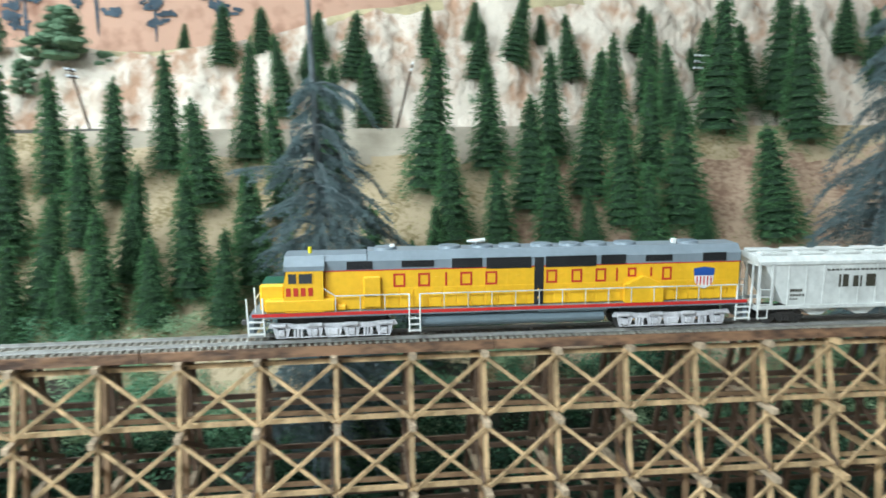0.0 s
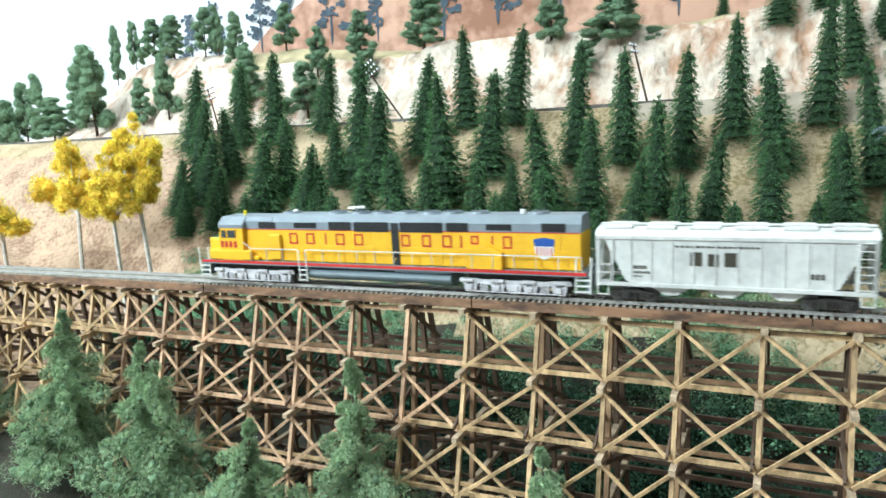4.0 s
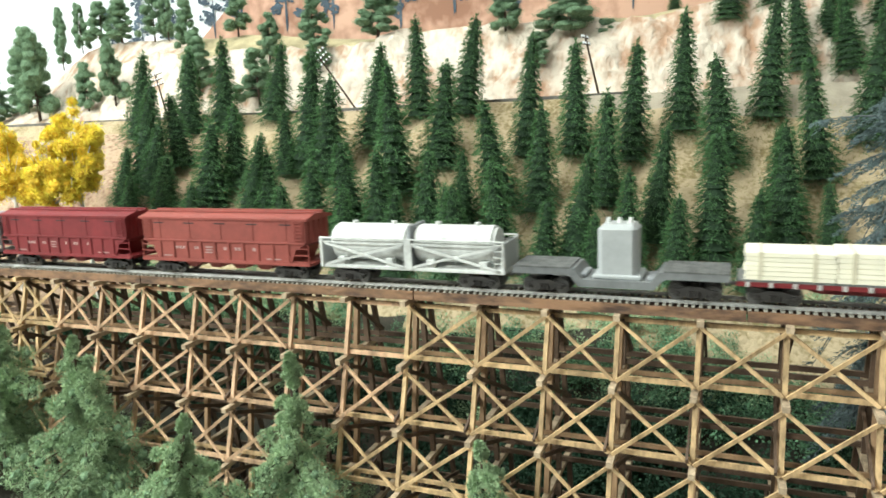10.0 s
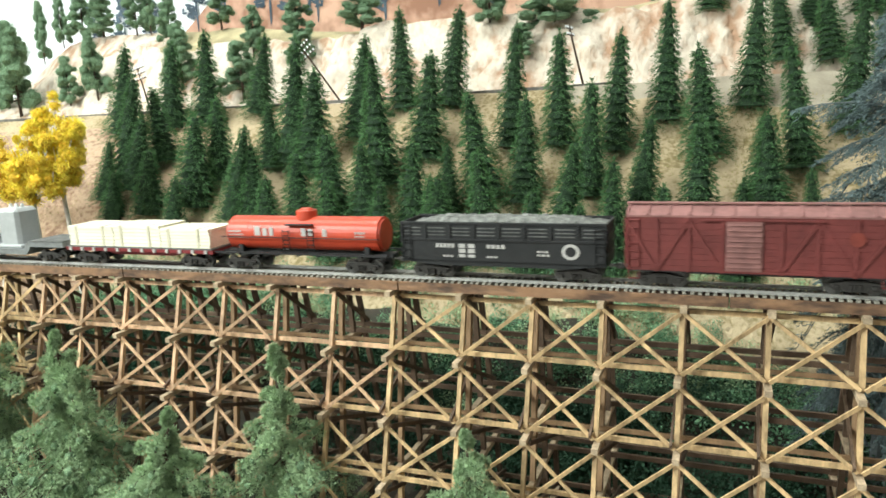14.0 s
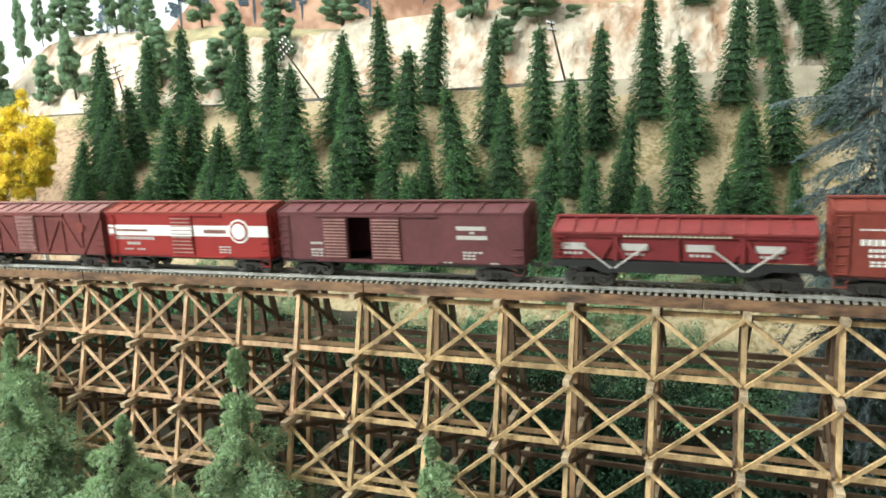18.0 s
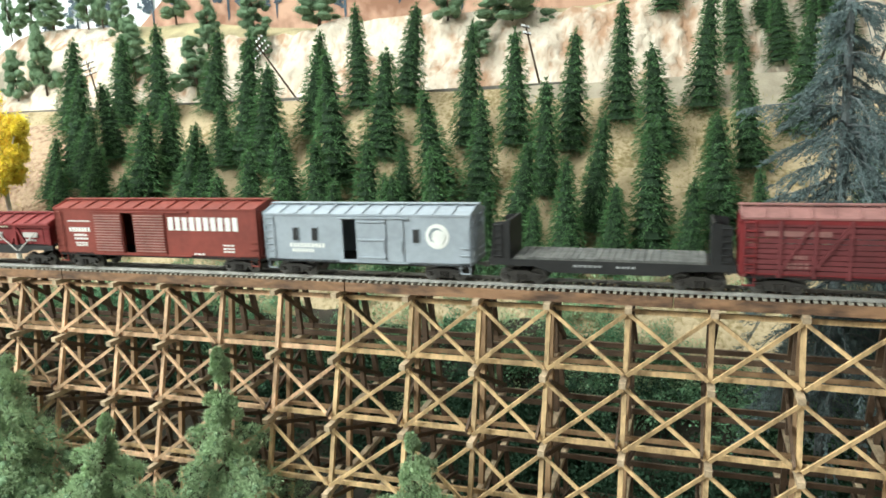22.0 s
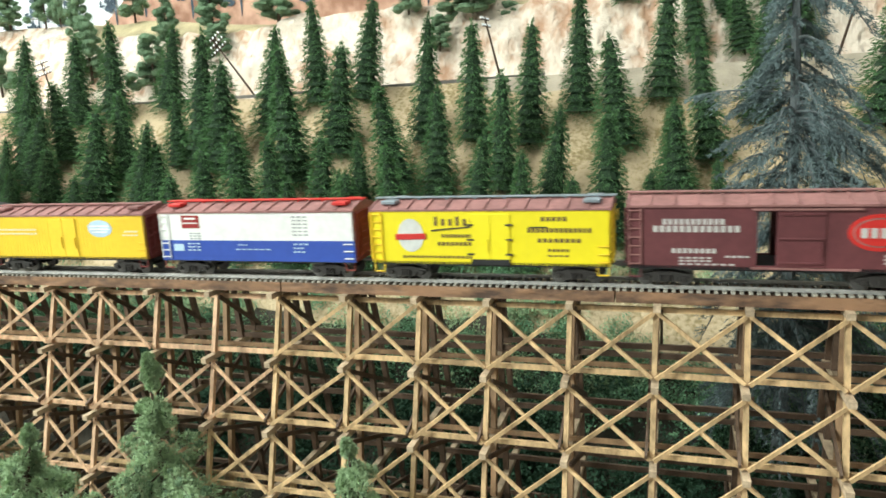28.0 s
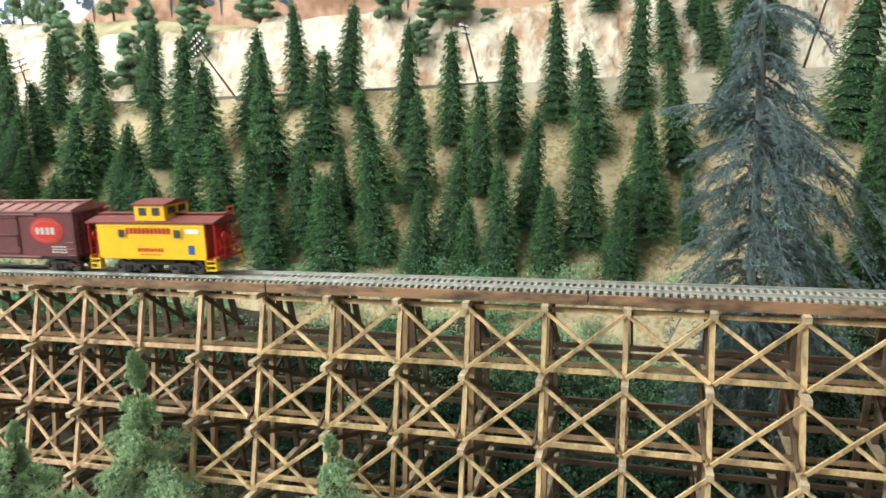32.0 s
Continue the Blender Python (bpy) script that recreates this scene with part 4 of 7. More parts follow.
    row += [(o + 0.1885 + d, 0.0328, 0.0074, 0.0090) for d in (0.0, 0.0172, 0.0338)] + [(o + 0.2366, 0.0328, 0.0019, 0.0090), (o + 0.2448, 0.0355, 0.0060, 0.0063), (o + 0.2606, 0.0355, 0.0018, 0.0063), (o + 0.2690, 0.0328, 0.0068, 0.0090)]
    hollow_blocks(root, -0.0136, row, C_LETTER, "large red hood lettering as hollow blocks")
    strokes(root, -0.0173, [(o + 0.0175 + i * 0.0047, 0.0292, 0.0036, 0.0054) for i in range(4)], C_LETTER, "cab number as plain blocks")
    bm = bmesh.new()
    prism(bm, [(o + 0.292, 0.0350), (o + 0.2915, 0.0400), (o + 0.2945, 0.0405), (o + 0.299, 0.0412), (o + 0.3035, 0.0405), (o + 0.3065, 0.0400), (o + 0.306, 0.0350)], -0.0139, -0.0136)
    part("shield_top", bm, C_BLUE, root, "blue top of a shield emblem")
    bm = bmesh.new()
    prism(bm, [(o + 0.2922, 0.0350), (o + 0.3058, 0.0350), (o + 0.3055, 0.0305), (o + 0.3030, 0.0275), (o + 0.2990, 0.0258), (o + 0.2950, 0.0275), (o + 0.2925, 0.0305)], -0.0139, -0.0136)
    part("shield_field", bm, C_WHITE, root)
    bm = bmesh.new()
    for i in range(5):
        bx(bm, o + 0.2936 + i * 0.0025, o + 0.2945 + i * 0.0025, -0.0141, -0.0138, 0.0285, 0.0345)
    part("shield_stripes", bm, C_RED, root)
    # tanks
    bm = bmesh.new()
    profile(bm, [(0.0165 * math.cos(a) * 0.98, 0.0092 + 0.0062 * math.sin(a)) for a in np.linspace(0, 2 * math.pi, 24, endpoint=False)], o + 0.103, o + 0.2285)
    part("fuel_tank", bm, C_TANK, root, "long grey rounded fuel tank")
    for s in (-1, 1):
        bm = bmesh.new()
        cyl(bm, (o + 0.2055, s * 0.0150, 0.0152), 0.0021, 0.046, "X", 14)
        part("air_tank", bm, C_TANK, root)
    # trucks with four axles each
    for x in (0.0470, 0.2765):
        # Inner block in dark grey: its colour gives the shade between frame parts.
        bm = bmesh.new()
        bx(bm, -0.036, 0.036, -0.0112, 0.0112, 0.0070, 0.0150)
        tk = part("truck", bm, C_TRUCK, root, "silver four-axle truck with brake gear")
        tk.location = (o + x, 0, 0)
        axles = (-0.033, -0.012, 0.012, 0.033)
        wheels(tk, axles, 0.0054)
        for s in (-1, 1):
            bm = bmesh.new()
            y0, y1 = sorted((s * 0.0136, s * 0.0152))
            prism(bm, [(-0.0418, 0.0095), (-0.0405, 0.0126), (-0.028, 0.0122), (-0.024, 0.0116), (0.024, 0.0116), (0.028, 0.0122), (0.0405, 0.0126), (0.0418, 0.0095), (0.030, 0.0092), (0.020, 0.0082), (0.004, 0.0092), (-0.004, 0.0092), (-0.020, 0.0082), (-0.030, 0.0092)], y0, y1)
            for j in axles:
                for e in (-1, 1):
                    prism(bm, [(j + e * 0.0024, 0.0100), (j + e * 0.0058, 0.0100), (j + e * 0.0040, 0.0034), (j + e * 0.0024, 0.0034)], y0, y1)
            prism(bm, [(-0.0062, 0.0098), (0.0062, 0.0098), (0.0042, 0.0024), (-0.0042, 0.0024)], y0, y1)
            rod(bm, (-0.037, s * 0.0150, 0.0030), (0.037, s * 0.0150, 0.0030), 0.0005, 6)
            part("side_frame", bm, C_SILVER, tk, "cast silver side frame")
            for j in axles:
                bm = bmesh.new()
                bx(bm, j - 0.0021, j + 0.0021, s * 0.0134, s * 0.0166, 0.0040, 0.0082, 0.0005)
                part("journal_box", bm, C_SILVER, tk)
            for j in (-0.0225, 0.0225):
                for q in (-0.0022, 0, 0.0022):
                    bm = bmesh.new()
                    cyl(bm, (j + q, s * 0.0146, 0.0055), 0.0009, 0.0054, "Z", 8)
                    part("coil_spring", bm, C_SILVER, tk)
            for j in (-0.0345, -0.0115, 0.0115, 0.0345):
                bm = bmesh.new()
                cyl(bm, (j, s * 0.0160, 0.0112), 0.0014, 0.0085, "X", 10)
                part("brake_cylinder", bm, C_SILVER, tk)
            bm = bmesh.new()
            bx(bm, -0.0035, 0.0035, s * 0.0150, s * 0.0162, 0.0040, 0.0085, 0.0006)
            part("bolster_cover", bm, C_SILVER, tk)
    # pilots, steps and rails
    for d, e in ((-1, o - 0.003), (1, o + L + 0.003)):
        bm = bmesh.new()
        bx(bm, e, e + d * 0.0035, -0.0150, 0.0150, 0.0035, 0.0165, 0.0006)
        part("pilot", bm, C_GREY, root)
        for s in (-1, 1):
            bm = bmesh.new()
            for xx in (e - d * 0.0065, e + d * 0.0035):
                rod(bm, (xx, s * 0.0172, 0.0035), (xx + d * 0.0008, s * 0.0172, 0.0285), 0.0006, 6)
            for z in (0.0045, 0.0085, 0.0125):
                bx(bm, e - d * 0.0062, e + d * 0.0032, s * 0.0150, s * 0.0176, z, z + 0.0008)
            part("step_ladder", bm, C_WHITE, root, "white boarding steps")
        coupler(root, e + d * 0.002, d)
    for s in (-1, 1):
        bm = bmesh.new()
        for xx in (o + 0.0965, o + 0.1035):
            rod(bm, (xx, s * 0.0178, 0.0035), (xx, s * 0.0178, 0.0285), 0.0006, 6)
        for z in (0.0040, 0.0080, 0.0120):
            bx(bm, o + 0.0967, o + 0.1033, s * 0.0162, s * 0.0182, z, z + 0.0008)
        part("step_ladder", bm, C_WHITE, root, "white boarding steps")
        for a, b in ((0.049, 0.0965), (0.1035, L + 0.001)):
            bm = bmesh.new()
            rod(bm, (o + a, s * 0.0176, 0.0288), (o + b, s * 0.0176, 0.0288), 0.00042, 5)
            k = max(2, round((b - a) / 0.0155))
            for i in range(k + 1):
                xx = o + a + (b - a) * i / k
                rod(bm, (xx, s * 0.0176, 0.0182), (xx, s * 0.0176, 0.0288), 0.00034, 5)
            part("handrail", bm, C_SEMI, root, "thin grey handrail")
    bm = bmesh.new()
    rod(bm, (o + 0.0415, -0.0175, 0.0340), (o + 0.0490, -0.0176, 0.0288), 0.0004, 5)
    for y in (-0.012, 0.012):
        rod(bm, (o - 0.0022, y, 0.0180), (o - 0.0022, y, 0.0270), 0.0005, 5)
    rod(bm, (o - 0.0022, -0.012, 0.0270), (o - 0.0022, 0.012, 0.0270), 0.0005, 5)
    part("handrail", bm, C_SEMI, root)


locomotive()


# -- covered hoppers with sloped ends --
def ribbed_hopper(label, s0, s1, mat, top, bays, print_mat, big, ribs):
    root, L = car("covered_hopper_car", label, s0, s1)
    h = L / 2
    eave = top - 0.0052
    bm = bmesh.new()
    prism(bm, [(-h + 0.004, eave), (h - 0.004, eave), (h - 0.019, 0.0145), (h - 0.024, 0.0125), (-h + 0.024, 0.0125), (-h + 0.019, 0.0145)], -W + 0.0006, W - 0.0006)
    part("body", bm, mat, root, "sloped-end hopper body")
    for i in range(ribs):
        x = -h + 0.0225 + (L - 0.045) * i / (ribs - 1)
        for s in (-1, 1):
            bm = bmesh.new()
            bx(bm, x - 0.0005, x + 0.0005, s * (W - 0.0010), s * (W - 0.0001), 0.0128, eave)
            part("side_post", bm, mat, root)
    for s in (-1, 1):
        bm = bmesh.new()
        bx(bm, -h, h, s * (W - 0.0008), s * (W + 0.0007), eave - 0.0022, eave + 0.0004, 0.0002)
        bx(bm, -h, h, s * (W - 0.0008), s * (W + 0.0007), 0.0108, 0.0134, 0.0002)
        for x in (-h + 0.0008, -h + 0.0105, h - 0.0105, h - 0.0008):
            bx(bm, x - 0.0008, x + 0.0008, s * (W - 0.0008), s * (W + 0.0005), 0.0110, eave)
        part("side_sill", bm, mat, root)
    bm = bmesh.new()
    for d in (-1, 1):
        bx(bm, d * h, d * (h - 0.0014), -W, W, eave - 0.003, eave)
        bx(bm, d * h, d * (h - 0.0016), -W, W, 0.0100, 0.0134)
        for y in (-0.009, 0, 0.009):
            bx(bm, d * h, d * (h - 0.0010), y - 0.0007, y + 0.0007, 0.0125, eave - 0.002)
    part("end_frame", bm, mat, root)
    bm = bmesh.new()
    profile(bm, [(-W - 0.0006, eave), (-W + 0.0025, top - 0.0018), (-0.004, top - 0.0006), (0.004, top - 0.0006), (W - 0.0025, top - 0.0018), (W + 0.0006, eave)], -h - 0.0005, h + 0.0005)
    part("roof", bm, mat, root)
    for i in range(bays * 2):
        x = -h + L * (i + 0.5) / (bays * 2)
        for s in (-1, 1):
            bm = bmesh.new()
            bx(bm, x - L * 0.17 / bays, x + L * 0.17 / bays, s * 0.0046, s * 0.0125, top - 0.0012, top + 0.0004, 0.0003)
            part("roof_hatch", bm, mat, root)
    bm = bmesh.new()
    bx(bm, -h, h, -0.0032, 0.0032, top + 0.0002, top + 0.0009)
    part("running_board", bm, mat, root)
    for i in range(bays):
        x = -h + 0.030 + (L - 0.060) * (i + 0.5) / bays
        bm = bmesh.new()
        w = (L - 0.060) / bays * 0.48
        prism(bm, [(x - w, 0.0126), (x + w, 0.0126), (x + 0.004, 0.0048), (x - 0.004, 0.0048)], -W + 0.005, W - 0.005)
        part("outlet_hopper", bm, mat, root)
    for s in (-1, 1):
        ladder(root, h - 0.0056, s * W, 0.0145, eave - 0.002, 0.0078, 7, mat)
        ladder(root, -h + 0.0056, s * W, 0.0145, 0.025, 0.0078, 3, mat)
    for d in (-1, 1):
        bm = bmesh.new()
        rod(bm, (d * (h - 0.001), -W, 0.0045), (d * (h - 0.001), -W, 0.0110), 0.0005)
        rod(bm, (d * (h - 0.008), -W, 0.0045), (d * (h - 0.008), -W, 0.0110), 0.0005)
        rod(bm, (d * (h - 0.001), -W, 0.0047), (d * (h - 0.008), -W, 0.0047), 0.0006)
        part("stirrup_step", bm, mat, root)
    strokes(root, -W + 0.0005, big, print_mat, "dark road name as plain blocks")
    bars(root, -W + 0.0005, [(-h + 0.0240, 0.0225, 0.009, 0.0022, 5), (-h + 0.0240, 0.0195, 0.011, 0.0016, 5), (-h + 0.0240, 0.0172, 0.006, 0.0010, 3), (h - 0.034, 0.0195, 0.008, 0.0034, 3), (-h + 0.05, eave - 0.007, 0.05, 0.0013, 16)], print_mat)
    running_gear(root, L, C_TRUCK, 0.023)


ribbed_hopper("white ribbed covered hopper car with roof hatches", 0.2823, 0.4430, C_HOPW, 0.0492, 3, C_DARKPRINT, [(-0.022, 0.0255, 0.0085, 0.0088), (-0.0115, 0.0255, 0.0078, 0.0078), (-0.002, 0.0255, 0.0085, 0.0088)], 10)
ribbed_hopper("short grey covered hopper car with two bays", 0.4557, 0.5600, C_HOPG, 0.0452, 2, C_DARKPRINT, [(-0.017, 0.0215, 0.0062, 0.0075), (-0.0015, 0.0215, 0.006, 0.0068), (0.013, 0.0215, 0.0065, 0.0075)], 7)


def panel_hopper(label, s0, s1, mat, roof_mat):
    """Red covered hopper with tall upper side, recessed lower panels and end platforms."""
    root, L = car("covered_hopper_car", label, s0, s1)
    h = L / 2
    top, eave = 0.0500, 0.0455
    bm = bmesh.new()
    prism(bm, [(-h + 0.003, eave), (h - 0.003, eave), (h - 0.003, 0.0270), (h - 0.012, 0.0225), (h - 0.017, 0.0112), (-h + 0.017, 0.0112), (-h + 0.012, 0.0225), (-h + 0.003, 0.0270)], -W, W)
    part("body", bm, mat, root)
    bm = bmesh.new()
    profile(bm, [(-W - 0.0012, eave - 0.0008), (-W - 0.0012, eave + 0.0010), (-0.007, top - 0.0010), (0.007, top - 0.0010), (W + 0.0012, eave + 0.0010), (W + 0.0012, eave - 0.0008)], -h, h)
    part("roof", bm, roof_mat, root)
    bm = bmesh.new()
    bx(bm, -h, h, -0.0070, -0.0040, top - 0.0006, top + 0.0006)
    bx(bm, -h, h, 0.0040, 0.0070, top - 0.0006, top + 0.0006)
    for i in range(14):
        x = -h + L * (i + 0.5) / 14
        bx(bm, x - 0.0004, x + 0.0004, -W, W, eave + 0.0008, eave + 0.0016)
    part("running_board", bm, roof_mat, root)
    for s in (-1, 1):
        bm = bmesh.new()
        bx(bm, -h + 0.003, h - 0.003, s * (W - 0.0002), s * (W + 0.0012), 0.0268, 0.0284, 0.0002)
        bx(bm, -h, h, s * (W - 0.0002), s * (W + 0.0010), 0.0102, 0.0128, 0.0002)
        part("side_sill", bm, mat, root)
        for i in range(10):
            x = -h + 0.019 + (L - 0.038) * i / 9
            bm = bmesh.new()
            bx(bm, x - 0.0016, x + 0.0016, s * (W - 0.0002), s * (W + 0.0009), 0.0125, 0.0268, 0.0003)
            part("lower_panel_rib", bm, mat, root)
        for i in range(5):
            x = -h + 0.02 + (L - 0.04) * i / 4
            bm = bmesh.new()
            bx(bm, x - 0.0010, x + 0.0010, s * (W - 0.0002), s * (W + 0.0004), 0.0284, eave - 0.0008)
            part("upper_seam", bm, mat, root)
            bm = bmesh.new()
            bx(bm, x - 0.005, x + 0.005, s * (W - 0.0002), s * (W + 0.0005), eave - 0.0042, eave - 0.0034)
            part("roof_latch", bm, C_BLACK, root)
        for d in (-1, 1):
            ladder(root, d * (h - 0.0085), s * W, 0.0300, eave - 0.002, 0.0065, 6, mat)
            bm = bmesh.new()
            for z in (0.0135, 0.0185, 0.0235):
                rod(bm, (d * (h - 0.001), s * W, z), (d * (h - 0.014), s * W, z), 0.0005)
            rod(bm, (d * (h - 0.001), s * W, 0.0110), (d * (h - 0.001), s * W, 0.0270), 0.0006)
            part("platform_rail", bm, mat, root)
    for d in (-1, 1):
        bm = bmesh.new()
        bx(bm, d * h, d * (h - 0.018), -W + 0.001, W - 0.001, 0.0102, 0.0122)
        part("end_platform", bm, mat, root)
        for y in (-0.011, -0.0037, 0.0037, 0.011):
            bm = bmesh.new()
            bx(bm, d * (h - 0.0031), d * (h - 0.0022), y - 0.0006, y + 0.0006, 0.0275, eave)
            part("end_rib", bm, mat, root)
    for i in range(4):
        x = -h + 0.034 + (L - 0.068) * (i + 0.5) / 4
        bm = bmesh.new()
        prism(bm, [(x - 0.011, 0.0114), (x + 0.011, 0.0114), (x + 0.004, 0.0050), (x - 0.004, 0.0050)], -0.011, 0.011)
        part("outlet_hopper", bm, mat, root)
    bars(root, -W - 0.0002, [(-h + L * a, z, L * w, t, n) for a, z, w, t, n in ((0.22, 0.0208, 0.065, 0.0022, 3), (0.335, 0.0208, 0.030, 0.0022, 2), (0.405, 0.0222, 0.055, 0.0012, 1), (0.405, 0.0200, 0.050, 0.0010, 1), (0.405, 0.0180, 0.055, 0.0010, 1), (0.515, 0.0208, 0.028, 0.0024, 1), (0.58, 0.0208, 0.060, 0.0024, 3), (0.685, 0.0208, 0.026, 0.0024, 1), (0.14, 0.0145, 0.060, 0.0009, 1), (0.76, 0.0145, 0.080, 0.0009, 1))], C_FADED, "faint printed bars")
    running_gear(root, L, C_TRUCK, 0.022)


panel_hopper("dark oxide red covered hopper car with panelled sides", 0.5716, 0.7218, C_OXIDE, C_OXIDE)
panel_hopper("faded brick red covered hopper car with panelled sides", 0.7347, 0.8956, C_BRICK, C_BRICK)


# -- white twin tank car --
def twin_tank_car():
    root, L = car("tank_car", "white twin tank car on an open trussed frame", 0.9052, 1.0479, "tank wagon")
    h = L / 2
    for a, b in ((-h + 0.006, -0.0015), (0.0015, h - 0.008)):
        bm = bmesh.new()
        cyl(bm, ((a + b) / 2, 0, 0.0285), 0.0135, b - a - 0.006, "X", 28)
        for x, d in ((a + 0.003, -1), (b - 0.003, 1)):
            cyl(bm, (x + d * 0.0012, 0, 0.0285), 0.0120, 0.0024, "X", 28)
        bmesh.ops.recalc_face_normals(bm, faces=bm.faces)
        tank = part("tank", bm, C_SEMI, root, "white horizontal tank")
        bm = bmesh.new()
        for x in (a + 0.016, b - 0.016):
            cyl(bm, (x, 0, 0.0428), 0.0022, 0.0022, "Z", 12)
        part("hatch", bm, C_SEMI, tank)
    bm = bmesh.new()
    bx(bm, -h, h, -0.0165, 0.0165, 0.0105, 0.0128, 0.0003)
    part("frame", bm, C_SEMI, root)
    for s in (-1, 1):
        bm = bmesh.new()
        rod(bm, (-h, s * 0.0168, 0.0330), (h, s * 0.0168, 0.0330), 0.0007)
        rod(bm, (-h, s * 0.0168, 0.0300), (h, s * 0.0168, 0.0300), 0.0005)
        part("side_rail", bm, C_SEMI, root)
        for a, b in ((-h + 0.005, -0.004), (0.004, h - 0.005)):
            bm = bmesh.new()
            beam(bm, (a, s * 0.0168, 0.0135), (b, s * 0.0168, 0.0292), 0.0012, 0.0016)
            part("truss_diagonal", bm, C_SEMI, root)
            bm = bmesh.new()
            beam(bm, (a, s * 0.0180, 0.0292), (b, s * 0.0180, 0.0135), 0.0012, 0.0016)
            part("truss_diagonal", bm, C_SEMI, root)
        for x in (-h + 0.001, 0, h - 0.001):
            bm = bmesh.new()
            w = 0.0028 if x == 0 else 0.0010
            bx(bm, x - w, x + w, s * 0.0158, s * 0.0176, 0.0112, 0.0335)
            part("truss_post", bm, C_SEMI, root)
        for x in (-h + 0.016, -0.016, 0.016, h - 0.016):
            bm = bmesh.new()
            bx(bm, x - 0.003, x + 0.003, s * 0.008, s * 0.015, 0.0125, 0.0185, 0.0004)
            part("saddle", bm, C_SEMI, root)
        ladder(root, h - 0.004, s * 0.0165, 0.014, 0.031, 0.006, 5, C_SEMI)
    bm = bmesh.new()
    bx(bm, -0.0012, 0.0012, -0.0140, 0.0140, 0.0128, 0.0425, 0.0004)
    part("centre_band", bm, C_HOPG, root)
    for d in (-1, 1):
        bm = bmesh.new()
        bx(bm, d * (h - 0.0004), d * (h - 0.0014), -0.0160, 0.0160, 0.0128, 0.0318, 0.0002)
        part("end_plate", bm, C_LOADG, root, "pale grey end plate")
    running_gear(root, L, C_TRUCK, 0.021)


twin_tank_car()


def depressed_flatcar():
    root, L = car("depressed_flat_car", "grey depressed-centre flat car with weathered decks", 1.0537, 1.1889, "flat wagon")
    h = L / 2
    bm = bmesh.new()
    prism(bm, [(-h, 0.0128), (-h, 0.0172), (-h + 0.041, 0.0172), (-h + 0.046, 0.0105), (h - 0.046, 0.0105), (h - 0.041, 0.0172), (h, 0.0172), (h, 0.0128), (h - 0.038, 0.0128), (h - 0.044, 0.0055), (-h + 0.044, 0.0055), (-h + 0.038, 0.0128)], -0.0170, 0.0170)
    part("frame", bm, C_LOWGREY, root)
    for d in (-1, 1):
        for i in range(11):
            bm = bmesh.new()
            x = d * (h - 0.002 - i * 0.0035)
            bx(bm, x - 0.0016, x + 0.0016, -0.0174, 0.0174, 0.0172, 0.0182)
            part("deck_plank", bm, C_DECK, root)
    # its load rides on it
    bm = bmesh.new()
    bx(bm, -0.0125, 0.0125, -0.012, 0.012, 0.0105, 0.0455, 0.0030)
    bx(bm, -0.0155, 0.0155, -0.014, 0.014, 0.0105, 0.0135, 0.0008)
    ld = part("transformer", bm, C_LOADG, root, "smooth pale grey transformer load")
    for x in (-0.007, 0, 0.007):
        bm = bmesh.new()
        cyl(bm, (x, 0, 0.0470), 0.0020, 0.004, "Z", 10, 0.0012)
        part("bushing", bm, C_SEMI, ld)
    for x0, x1, z1 in ((-0.042, -0.020, 0.0130), (0.018, 0.030, 0.0122)):
        bm = bmesh.new()
        bx(bm, x0, x1, -0.011, 0.011, 0.0105, z1, 0.0005)
        part("load_cradle", bm, C_HOPG, root)
    running_gear(root, L, C_TRUCK, 0.0205, 0.0215)


depressed_flatcar()


